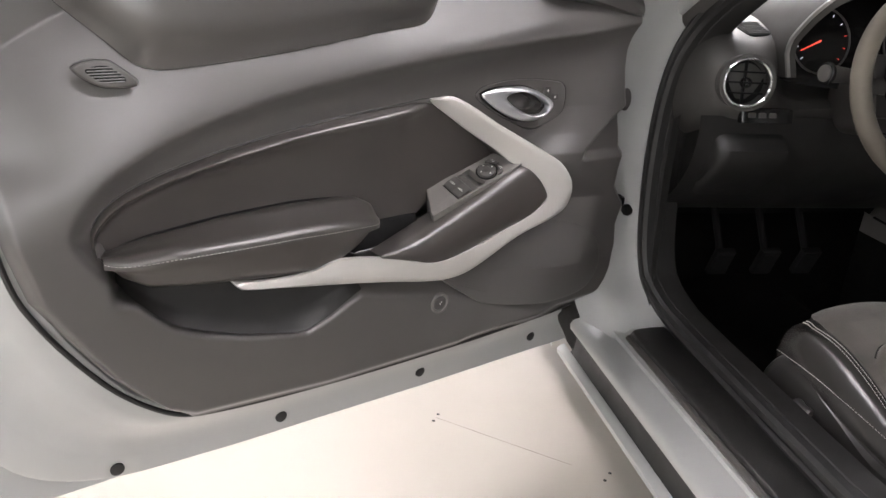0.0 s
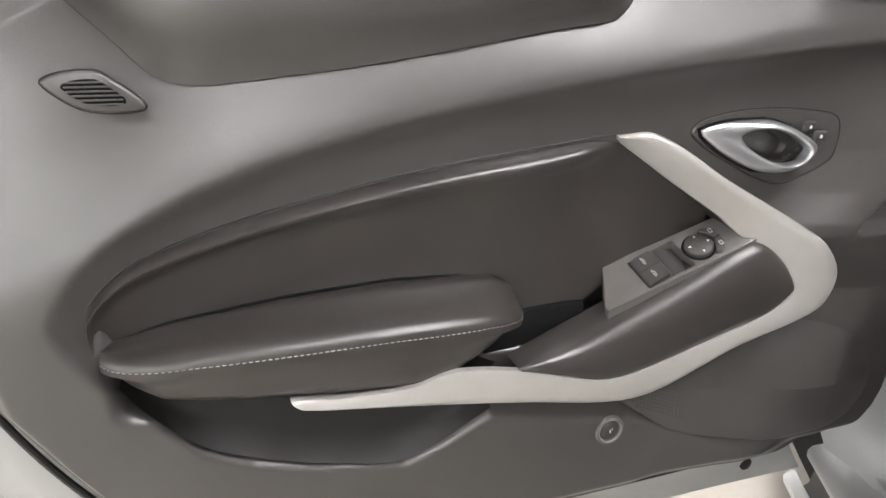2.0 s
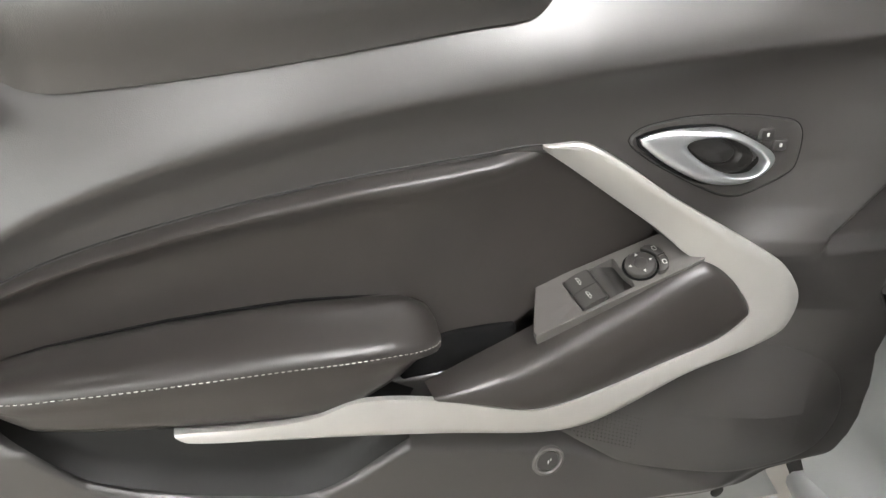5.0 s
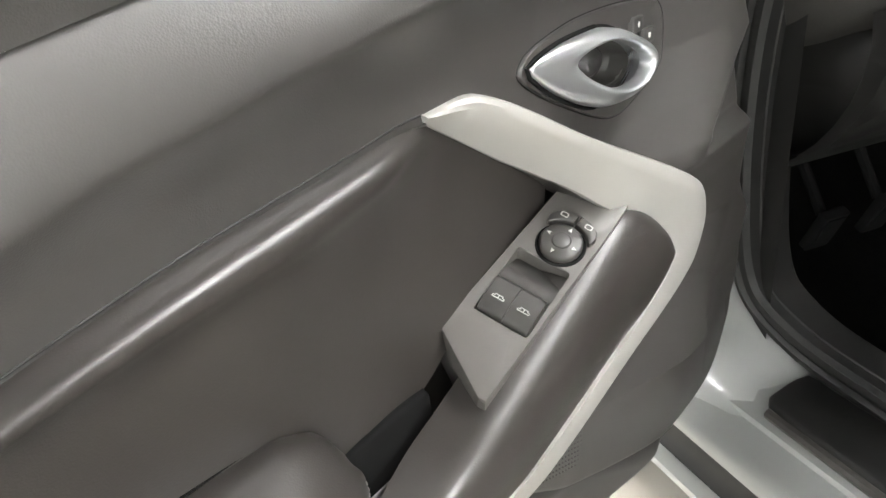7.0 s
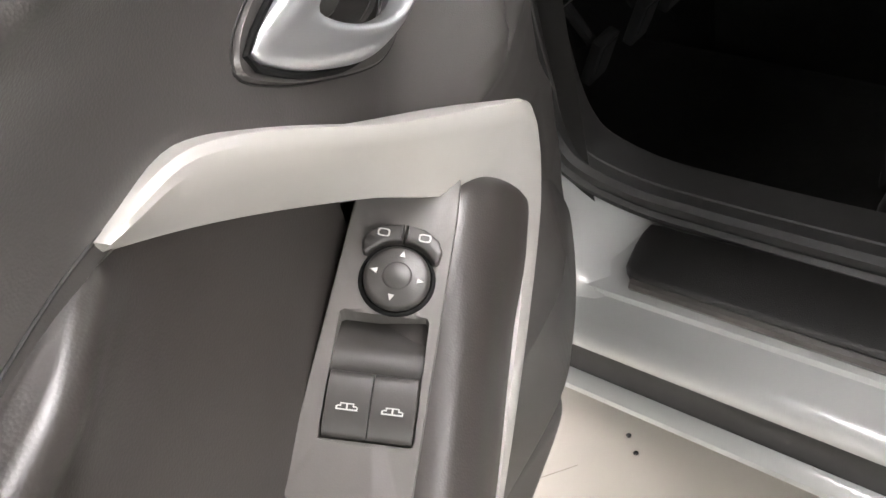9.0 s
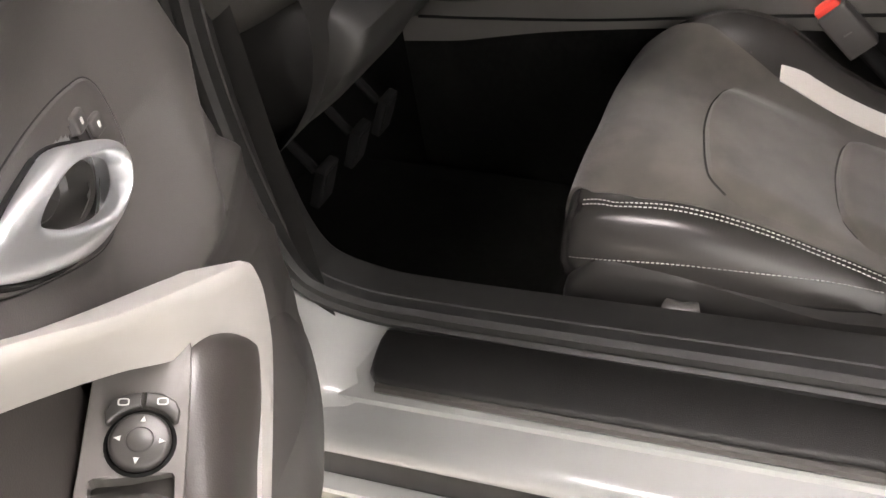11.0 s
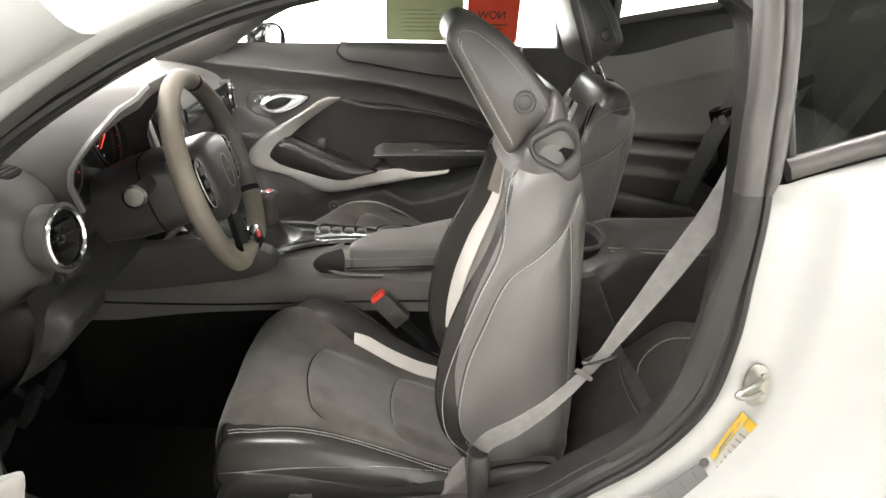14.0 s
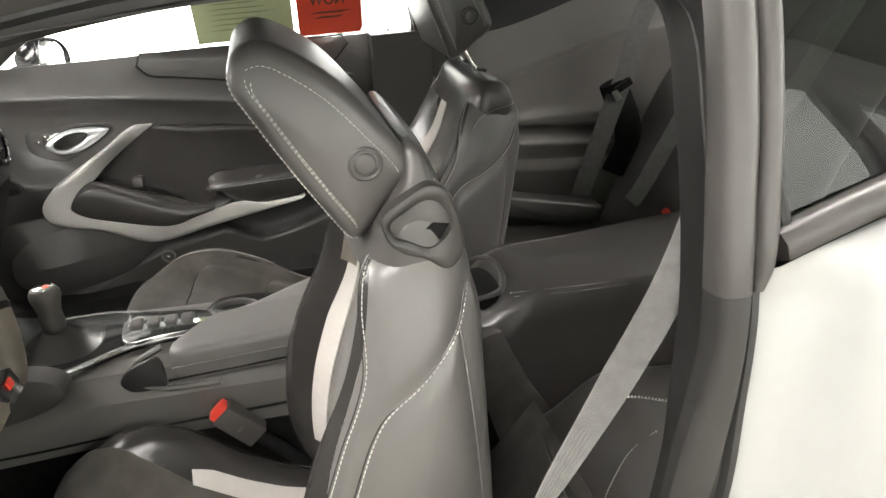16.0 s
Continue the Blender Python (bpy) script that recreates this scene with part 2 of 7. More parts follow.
def prism(outline, h0, h1, mp, bevel=0.002):
    """A plate with a closed 2D outline from height h0 to h1 and a bevelled top edge."""
    o = np.asarray(outline, float)
    nx, pv = np.roll(o, -1, 0), np.roll(o, 1, 0)
    tn = nx - pv
    nn = np.stack([tn[:, 1], -tn[:, 0]], 1)
    nn /= np.maximum(np.linalg.norm(nn, axis=1, keepdims=True), 1e-9)
    area = np.sum(o[:, 0] * nx[:, 1] - nx[:, 0] * o[:, 1])
    if area < 0:
        nn = -nn
    i1, i2 = o - nn * bevel * 0.35, o - nn * bevel
    s = np.sign(h1 - h0)
    rings = [(o, h0), (o, h1 - s * bevel), (i1, h1 - s * bevel * 0.3), (i2, h1)]
    v = [mp(*p, h) for r, h in rings for p in r]
    n = len(o)
    f = quads(4, n, wv=True)
    f += [tuple(range(3 * n, 4 * n)), tuple(range(n))]
    return V(v), f


def frames(path, up=None, closed=False):
    p = np.asarray(path, float)
    t = (np.roll(p, -1, 0) - np.roll(p, 1, 0)) if closed else np.gradient(p, axis=0)
    t /= np.maximum(np.linalg.norm(t, axis=1, keepdims=True), 1e-12)
    if up is None:
        u = np.zeros_like(p)
        r = V([0, 0, 1.0]) if abs(t[0][2]) < 0.9 else V([0, 1.0, 0])
        for i in range(len(p)):
            r = r - t[i] * (r @ t[i])
            r /= max(np.linalg.norm(r), 1e-9)
            u[i] = r
    else:
        u = np.broadcast_to(np.asarray(up, float), p.shape).copy()
        u -= t * np.sum(u * t, 1, keepdims=True)
        u /= np.maximum(np.linalg.norm(u, axis=1, keepdims=True), 1e-9)
    return t, np.cross(t, u), u


def sweep(path, section, up=None, closed=False, scale=None, caps=True):
    """Sweeps a closed 2D section (side, up) along a path; scale: per-point (side, up) factors."""
    p = np.asarray(path, float)
    t, s, u = frames(p, up, closed)
    sec = np.asarray(section, float)
    sc = np.ones((len(p), 2)) if scale is None else np.asarray(scale, float).reshape(len(p), -1) * np.ones((1, 2))
    P = p[:, None] + s[:, None] * (sec[None, :, :1] * sc[:, None, :1]) + u[:, None] * (sec[None, :, 1:] * sc[:, None, 1:])
    return sheet(P, wu=closed, wv=True, caps=caps and not closed)


def ring(rx, ry=None, n=12, p=2.0):
    a = np.linspace(0, 2 * np.pi, n, endpoint=False)
    ry = rx if ry is None else ry
    c, s = np.cos(a), np.sin(a)
    return np.stack([rx * np.sign(c) * np.abs(c) ** (2 / p), ry * np.sign(s) * np.abs(s) ** (2 / p)], 1)


def tube(path, r, n=10, closed=False, up=None):
    p = np.asarray(path, float)
    return sweep(p, ring(1.0, n=n), up, closed, np.broadcast_to(np.asarray(r, float).reshape(-1, 1), (len(p), 1)))


def join(*datas):
    v, f, k = [], [], 0
    for a, b in datas:
        v.append(np.asarray(a, float).reshape(-1, 3))
        f += [tuple(i + k for i in q) for q in b]
        k += len(v[-1])
    return np.vstack(v), f


def box(c, size, R=None, bevel=0.003):
    """A bevelled box at c, turned by the 3x3 matrix R."""
    sx, sy, sz = (s / 2 for s in size)
    o = ring(sx, sy, 24, 9)
    R = np.eye(3) if R is None else np.asarray(R, float)
    mp = lambda a, b, h: V(c) + R @ V([a, b, h])
    b = min(bevel, sz * 0.9)
    rings = [(0.985, -sz), (1, -sz + b), (1, sz - b), (1 - b * 0.6 / max(sx, 1e-6), sz - b * 0.3), (1 - b * 1.6 / max(sx, 1e-6), sz)]
    v = [mp(p[0] * k, p[1] * k, h) for k, h in rings for p in o]
    f = quads(5, 24, wv=True) + [tuple(range(24)), tuple(range(96, 120))]
    return V(v), f


def rot(rx=0, ry=0, rz=0):
    return np.array(pose(0, 0, 0, rx, ry, rz).to_3x3())


def disc(c, r, h, axis=(0, 0, 1), n=32, bevel=0.0015, inner=None):
    """A round button of radius r that rises by h along axis."""
    a = V(axis, float)
    a /= np.linalg.norm(a)
    e = V([0, 0, 1.0]) if abs(a[2]) < 0.9 else V([1.0, 0, 0])
    x = np.cross(e, a)
    x /= np.linalg.norm(x)
    y = np.cross(a, x)
    prof = [(r, 0), (r, h - bevel), (r - bevel * 0.4, h - bevel * 0.3), (r - bevel, h)]
    if inner:
        prof += [(inner + bevel, h), (inner, h - bevel), (inner, 0)]
    an = np.linspace(0, 2 * np.pi, n, endpoint=False)
    P = V([[V(c) + x * q * np.cos(t) + y * q * np.sin(t) + a * z for t in an] for q, z in prof])
    v, f = sheet(P, wv=True)
    if not inner:
        f.append(tuple(range((len(prof) - 1) * n, len(prof) * n)))
    return v, f


def stitches(path, nrm, length=0.0043, gap=0.0017, width=0.0006, lift=0.0006):
    """A seam of short threads laid along a path."""
    p = np.asarray(path, float)
    nrm = np.broadcast_to(np.asarray(nrm, float), p.shape)
    s = np.concatenate([[0], np.cumsum(np.linalg.norm(np.diff(p, axis=0), axis=1))])
    v, f = [], []
    at = lambda q, arr: V([np.interp(q, s, arr[:, k]) for k in range(3)])
    for q in np.arange(0, s[-1] - length, length + gap):
        a, b, n = at(q, p), at(q + length, p), at(q + length / 2, nrm)
        t = (b - a) / max(np.linalg.norm(b - a), 1e-9)
        n = n - t * (n @ t)
        n /= max(np.linalg.norm(n), 1e-9)
        w = np.cross(t, n) * width / 2
        a, b = a - n * 0.0015, b - n * 0.0015
        h = n * (0.0015 + lift)
        k = len(v)
        v += [a - w, a + w, b + w, b - w, a - w * 0.5 + h + t * 0.0006, a + w * 0.5 + h + t * 0.0006, b + w * 0.5 + h - t * 0.0006, b - w * 0.5 + h - t * 0.0006]
        f += [(k + 4, k + 5, k + 6, k + 7), (k, k + 1, k + 5, k + 4), (k + 1, k + 2, k + 6, k + 5), (k + 2, k + 3, k + 7, k + 6), (k + 3, k, k + 4, k + 7)]
    return V(v), f


def thing(name, at, label, category, group="", kind=""):
    ob = new(name)
    ob.empty_display_size = 0.05
    ob.location = at
    return tagged(ob, label, category, group, kind)


def top_of(ob):
    while ob.parent:
        ob = ob.parent
    return ob


def link(name, data, material, smooth=True, angle=40):
    v, f = data
    me = bpy.data.meshes.new(name)
    bm = bmesh.new()
    vs = [bm.verts.new(p) for p in v]
    for q in f:
        q2 = []
        for i in q:
            if i not in q2:
                q2.append(i)
        if len(q2) > 2:
            try:
                bm.faces.new([vs[i] for i in q2])
            except ValueError:
                pass
    bmesh.ops.remove_doubles(bm, verts=bm.verts, dist=1e-6)
    bmesh.ops.recalc_face_normals(bm, faces=bm.faces)
    if smooth:
        lim = radians(angle)
        for e in bm.edges:
            e.smooth = len(e.link_faces) == 2 and e.calc_face_angle(0) < lim
        for q in bm.faces:
            q.smooth = True
    bm.to_mesh(me)
    bm.free()
    me.materials.append(material)
    return new(name, me)


def part(name, data, material, parent, label="", smooth=True, angle=40):
    root = top_of(parent)
    at = V(root.location)
    ob = link(name, (np.asarray(data[0], float) - at, data[1]), material, smooth, angle)
    ob.parent = parent
    return tagged(ob, label)


def solid(name, data, material, label, category, group="", kind="", smooth=True, angle=40):
    """A thing or piece of the setting that is one mesh."""
    return tagged(link(name, data, material, smooth, angle), label, category, group, kind)


def text(body, size, m, name, parent, label="", depth=0.0004):
    """Letters of the built-in font as a mesh, placed by the matrix m."""
    cu = bpy.data.curves.new(name, "FONT")
    cu.body, cu.size, cu.align_x, cu.align_y, cu.extrude, cu.offset = body, size, "CENTER", "CENTER", depth, size * 0.022
    tmp = bpy.data.objects.new(name, cu)
    me = bpy.data.meshes.new_from_object(tmp)
    v = [tuple(m @ w.co) for w in me.vertices]
    f = [tuple(q.vertices) for q in me.polygons]
    bpy.data.objects.remove(tmp)
    return v, f


# ---- the room ----
def flat(x0, x1, y0, y1, z, t=0.1):
    return join(box(((x0 + x1) / 2, (y0 + y1) / 2, z - t / 2), (x1 - x0, y1 - y0, t), bevel=0.001))


def slabbox(x0, x1, y0, y1, z0, z1):
    v = V([(x, y, z) for z in (z0, z1) for x, y in ((x0, y0), (x1, y0), (x1, y1), (x0, y1))])
    return v, [(0, 1, 2, 3), (4, 5, 6, 7), (0, 1, 5, 4), (1, 2, 6, 5), (2, 3, 7, 6), (3, 0, 4, 7)]


M_GLOW = glow("lamp_diffuser", (1.0, 0.985, 0.965), 23.0)
M_SKY_GLOW = glow("overcast_sky", (0.97, 1.0, 0.97), 1.4)
M_SKY_GLOW_NORTH = glow("added_sky_glow_north", (0.97, 1.0, 0.97), 3.8)
M_SKY_GLOW_EAST = glow("added_sky_glow_east", (0.97, 1.0, 0.97), 2.2)
RX0, RX1, RY0, RY1, RZ = -5.0, 5.0, -4.6, 4.6, 3.1
solid("floor", slabbox(RX0 - 0.2, RX1 + 0.2, RY0 - 0.2, RY1 + 0.2, -0.1, 0), M_FLOOR, "cream coated concrete floor, glossy and lightly scuffed", "floor", kind="structure", smooth=False)
solid("wall_west", slabbox(RX0 - 0.2, RX0, RY0, RY1, 0, RZ), M_WALL, "plain bright white painted room wall", "wall", kind="structure", smooth=False)


def assumed_glazing(nm, first, half, place, sky, back, panes=(0, 1, 2, 3)):
    """A wall of assumed shop windows before a glowing sheet, added to light the car; place(a, b, c) puts along,
    outward, up into the room.
    """
    def block(a0, a1, b0, b1, c0, c1):
        p, q = V(place(a0, b0, c0)), V(place(a1, b1, c1))
        lo_, hi_ = np.minimum(p, q), np.maximum(p, q)
        return slabbox(lo_[0], hi_[0], lo_[1], hi_[1], lo_[2], hi_[2])

    ends = half + (0.2 if back else 0.0)
    step = half / 2
    walls = [block(-ends, ends, 0, 0.2, 0, 0.45), block(-ends, ends, 0, 0.2, 2.85, RZ)]
    cuts = [(-ends, -half + 0.05)] + [(k * step - 0.05, k * step + 0.05) for k in (-1, 0, 1)] + [(half - 0.05, ends)]
    walls += [block(a0, a1, 0, 0.2, 0.45, 2.85) for a0, a1 in cuts]
    walls += [block((k - 2) * step + 0.05, (k - 1) * step - 0.05, 0, 0.2, 0.45, 2.85) for k in range(4) if k not in panes]
    solid("wall_" + nm, join(*walls), M_WALL, "white painted wall with wide shop windows", "wall", kind="structure", smooth=False)
    solid("sky_glow_sheet", block(-half - 0.4, half + 0.4, 0.60, 0.62, 0.0, 3.2), sky, "glowing sheet added as overcast sky outside the assumed windows", "sky", kind="structure", smooth=False)
    for k in panes:
        c = (k - 1.5) * step
        h = step / 2 - 0.05
        wn = thing("window_%d" % (first + k), place(c, 0.1, 0.45), "wide shop window in a thin white frame", "window", kind="structure")
        bars = ((c - h, c - h + 0.06, 0.45, 2.85), (c + h - 0.06, c + h, 0.45, 2.85), (c - h + 0.06, c + h - 0.06, 2.79, 2.85), (c - h + 0.06, c + h - 0.06, 0.45, 0.51))
        part("frame", join(*(block(a0, a1, 0.05, 0.15, c0, c1) for a0, a1, c0, c1 in bars)), M_WALL, wn, smooth=False)


# South and east windows are unseen, added to light cabin and door panel.
assumed_glazing("south", 1, RX1, lambda a, b, c: (a, RY0 - b, c), M_SKY_GLOW, True)
assumed_glazing("north", 5, RX1, lambda a, b, c: (a, RY1 + b, c), M_SKY_GLOW_NORTH, True)
assumed_glazing("east", 9, RY1, lambda a, b, c: (RX1 + b, a, c), M_SKY_GLOW_EAST, False, (0, 1))
# Unseen ceiling, coloured dark so that light on the door has contrast.
solid("ceiling", slabbox(RX0 - 0.2, RX1 + 0.2, RY0 - 0.2, RY1 + 0.2, RZ, RZ + 0.2), M_CEILING, "plain ceiling out of view, dark for contrast, with light panels", "ceiling", kind="structure", smooth=False)



def ceiling_light(x, y):
    c = thing("ceiling_light", (x, y, RZ), "long white ceiling light panel, out of view, in a thin frame", "ceiling light", "ceiling lights")
    part("frame", join(*(box((x + a, y + b, RZ - 0.03), s, bevel=0.004) for a, b, s in ((0, 0.33, (1.5, 0.04, 0.06)), (0, -0.33, (1.5, 0.04, 0.06)), (0.73, 0, (0.04, 0.62, 0.06)), (-0.73, 0, (0.04, 0.62, 0.06))))), M_WALL, c)
    part("diffuser", slabbox(x - 0.71, x + 0.71, y - 0.31, y + 0.31, RZ - 0.035, RZ - 0.02), M_GLOW, c, smooth=False)


# Panels are out of view; (3.6, -3.0) is added to brighten the hinge pillar.
for lx, ly in [(x, -2.1) for x in (-3.2, -1.5)] + [(x, y) for x, y in ((-3.0, 0.0), (-3.0, 2.0), (-3.0, 3.7), (0.0, 0.0), (0.0, 2.0), (0.0, 3.7), (3.0, 0.0), (3.6, -3.0))]:
    ceiling_light(lx, ly)

# thin seam and drilled marks in the floor
q0, q1, qn = V([-1.53, -1.173]), V([-1.30, -0.863]), V([-0.8, 0.6]) * 0.0005
solid("floor_seam", (V([(*(p + s * qn), z) for z in (0.0, 0.0006) for p, s in ((q0, -1), (q1, -1), (q1, 1), (q0, 1))]), [(4, 5, 6, 7), (0, 1, 5, 4), (1, 2, 6, 5), (2, 3, 7, 6), (3, 0, 4, 7)]), M_JOINT, "fine joint line in the cream floor", "floor seam", smooth=False)
for mx, my in ((-1.545, -1.165), (-1.515, -1.182), (-1.261, -0.776), (-1.235, -0.798)):
    solid("floor_mark", disc((mx, my, 0.0), 0.0042, 0.0012, n=14, bevel=0.0005), M_RUBBER, "small dark drilled mark in the cream floor", "floor mark", "drilled marks in the floor")


# ---- the open driver's door ----
HINGE, DIR, OUT = V([-1.317, -0.717, 0]), V([0.478, -0.878, 0]), V([0.878, 0.478, 0])


def on_driver(u, z, w):
    return HINGE + DIR * u + OUT * w + V([0, 0, z])


def on_passenger(u, z, w):
    return V([-1.51 + u, 0.735 - w, z])


def smooth01(x):
    x = np.clip(x, 0, 1)
    return x * x * (3 - 2 * x)


RIDGE = V([(-0.2, 1.10), (0.05, 1.084), (0.171, 1.072), (0.321, 1.054), (0.457, 1.042), (0.601, 1.027), (0.731, 1.009), (0.848, 0.99), (0.935, 0.972), (1.017, 0.951), (1.09, 0.925), (1.138, 0.9), (1.172, 0.876), (1.202, 0.844), (1.217, 0.815), (1.219, 0.793), (1.206, 0.768), (1.188, 0.747), (1.161, 0.733)])
RIDGE_LINE = spline(RIDGE, 160)
BELLY = V([(0.05, 0.40), (0.60, 0.60), (0.76, 0.640), (0.787, 0.647), (0.845, 0.616), (0.884, 0.600), (0.967, 0.614), (1.051, 0.639), (1.097, 0.663), (1.139, 0.707), (1.178, 0.74), (1.217, 0.81), (1.4, 0.812)])


def ridge_distance(u, z):
    """Distance from the crease of the panel, positive inside the scooped field below it."""
    u, z = np.broadcast_arrays(np.asarray(u, float), np.asarray(z, float))
    a, ab = RIDGE_LINE[:-1], np.diff(RIDGE_LINE, axis=0)
    du, dz = u[..., None] - a[:, 0], z[..., None] - a[:, 1]
    k = np.clip((du * ab[:, 0] + dz * ab[:, 1]) / (ab * ab).sum(1), 0, 1)
    d2 = ((du - ab[:, 0] * k) ** 2 + (dz - ab[:, 1] * k) ** 2).min(-1)
    up = np.interp(u, RIDGE[:16, 0], RIDGE[:16, 1])
    low = np.interp(u, RIDGE[:-5:-1, 0], RIDGE[:-5:-1, 1])
    inside = (z < up) & (u < 1.219) & ((u < 1.161) | (z > low))
    return np.sqrt(d2) * np.where(inside, 1, -1)


def front_rise(u, z):
    """The panel swells round the trim's bend and breaks into a scalloped facet at the hinge edge."""
    reach = np.interp(z, [0.50, 0.60, 0.66, 0.74, 0.82, 0.87, 0.92], [0.56, 0.52, 0.44, 0.40, 0.50, 0.44, 0.40])
    swell = smooth01((reach - u) / 0.17) * np.interp(z, [0.46, 0.52, 0.60, 0.66, 0.79, 0.812, 0.836, 0.866, 0.895, 0.93, 0.98, 1.06], [0.034, 0.034, 0.033, 0.038, 0.038, 0.040, 0.046, 0.041, 0.033, 0.022, 0.010, 0.0])
    uc = np.interp(z, [0.80, 0.84, 0.866, 0.889, 0.918, 0.94], [0.335, 0.32, 0.285, 0.25, 0.19, 0.12])
    return swell - 0.022 * smooth01((uc - u) / 0.022) * smooth01((z - 0.815) / 0.02) * smooth01((0.93 - z) / 0.03)


def panel_w(u, z):
    """Depth of the moulded door panel: a creased shoulder, a scooped middle, a flat skirt that leans back."""
    zb = np.interp(u, BELLY[:, 0], BELLY[:, 1])
    d = ridge_distance(u, z)
    r = 0.007
    above = (np.sqrt(d * d + r * r) - d - r * 0.5) * 0.5
    above = np.maximum(above, 0)
    below = np.maximum((np.sqrt(d * d + r * r) + d) * 0.5 - r * 0.5, 0)
    top = -0.055 * np.clip(above / 0.14, 0, 1.25) ** 1.1 * smooth01((z - 0.80) / 0.12)
    scoop = 1 - np.exp(-(below / 0.026) ** 1.2)
    inside = scoop * smooth01((z - zb + 0.014) / 0.030)
    skirt = -0.012 * smooth01((0.66 - z) / 0.25)
    zl = np.interp(u, [0.40, 0.45, 0.47, 0.505, 0.55, 0.60, 0.655, 0.818, 0.955, 1.07, 1.143, 1.19, 1.2], [0.5, 0.80, 0.852, 0.882, 0.911, 0.940, 0.945, 0.926, 0.903, 0.873, 0.845, 0.81, 0.80])
    well = smooth01((zl - z) / 0.02) * smooth01((z - 0.70) / 0.03) * smooth01((1.178 - u) / 0.04)
    over = 0.012 * smooth01((0.85 - u) / 0.25) * (1 - scoop) * smooth01((0.10 - above) / 0.10) * smooth01((z - 0.9) / 0.05)
    return top + over - np.interp(u, [0.3, 0.54, 0.66, 0.80], [0.0155, 0.0155, 0.022, 0.030]) * inside - 0.05 * well + front_rise(u, z) + skirt - 0.02 * smooth01((z - 1.13) / 0.05)


def make_door(mp, name, label, driver=True):
    ztop = 1.17 if driver else 1.122
    # The far door's panel and pad take darker colours in place of cabin shade.
    trim_m, pad_m = (M_TRIM, M_PAD) if driver else (M_DOOR_SHADED, M_LEATHER)
    o = mp(0.1, 0.45, 0)
    d = thing(name, o, label, "car door")
    # moulded inner panel
    edge_l = lambda z: np.interp(z, [0.45, 0.499, 0.505, 0.512, 0.524, 0.545, 0.572, 0.62, 0.67, 0.70, 0.711, 0.73, 0.754, 0.80, 0.84, 0.88, 0.92, 1.02, 1.07, 1.2], [0.30, 0.256, 0.230, 0.208, 0.190, 0.175, 0.167, 0.167, 0.178, 0.168, 0.163, 0.180, 0.196, 0.190, 0.185, 0.185, 0.180, 0.175, 0.165, 0.165])
    edge_r = lambda z: np.interp(z, [0.45, 0.478, 0.506, 0.583, 0.715, 0.811, 0.9, 1.2], [1.03, 1.069, 1.117, 1.188, 1.269, 1.29, 1.30, 1.31])
    low = lambda u: np.interp(u, [0.1, 0.26, 0.38, 0.45, 0.50, 0.56, 0.84, 1.069, 1.3], [0.502, 0.501, 0.500, 0.493, 0.483, 0.471, 0.472, 0.488, 0.605])
    nu, nv = (420, 270) if driver else (240, 150)
    us = np.linspace(0, 1, nu)
    l_u, l_z, l_w = np.zeros((nu, nv)), np.zeros((nu, nv)), np.zeros((nu, nv))
    for j in range(nv):
        z0 = 0.474 + (ztop - 0.474) * j / (nv - 1)
        l, r = edge_l(z0), edge_r(z0)
        uu = l + (r - l) * us
        zz = low(uu) + (ztop - low(uu)) * j / (nv - 1)
        l, r = edge_l(zz[0]), edge_r(zz[-1])
        uu = l + (r - l) * us
        zz = low(uu) + (ztop - low(uu)) * j / (nv - 1)
        rim = np.minimum(np.minimum((uu - l), (r - uu)) / 0.02, 1)
        l_u[:, j], l_z[:, j] = uu, zz
        l_w[:, j] = panel_w(uu, zz) - 0.016 * (1 - smooth01(rim)) - 0.014 * (1 - smooth01((zz - low(uu)) / 0.02))
    m0 = V(mp(0, 0, 0))
    P = m0 + l_u[..., None] * (V(mp(1, 0, 0)) - m0) + l_z[..., None] * (V(mp(0, 1, 0)) - m0) + l_w[..., None] * (V(mp(0, 0, 1)) - m0)
    gone = (((l_u - 0.452) / 0.060) ** 2 + ((l_z - 0.932) / 0.0235) ** 2 < 1).ravel()
    cut = [f for f in quads(nu, nv) if not gone[f[0]]]
    part("inner_panel", (P.reshape(-1, 3), cut), trim_m, d, "moulded grey-black plastic door panel")
    # upper roll that caps the panel below the window
    seam = spline([(1.23, 1.135), (1.175, 1.082), (1.135, 1.045), (1.108, 1.02), (1.083, 1.013), (1.051, 1.014), (0.904, 1.032), (0.736, 1.06), (0.675, 1.07), (0.655, 1.085), (0.63, 1.12)], 70)
    if not driver:
        seam = seam[seam[:, 1] < 1.10]
    crown = V([mp(u, z + 0.002, panel_w(u, z) + 0.0015) for u, z in seam])
    P = []
    for u, z in seam:
        col = []
        for k in np.linspace(0, 1, 14):
            zz = z + (max(ztop + (0.02 if driver else 0.004), z) - z) * k
            ww = panel_w(u, z) + (0.004 if driver else 0.0012) + ((0.024 if driver else 0.002) * smooth01(k / 0.35) - (0.03 if driver else 0.012) * smooth01((k - 0.7) / 0.3))
            uu = u + (0.9 - u) * 0.05 * k
            col.append(mp(uu, zz, ww))
        P.append(col)
    part("upper_roll", slab(V(P), 0.02 if driver else 0.006, side=1, edge=0.004 if driver else 0.001), trim_m, d, "soft grey-black upper door roll")
    part("seam_gap", tube(crown, 0.0022, 6), M_BLACK, d, "dark seam under the upper roll")
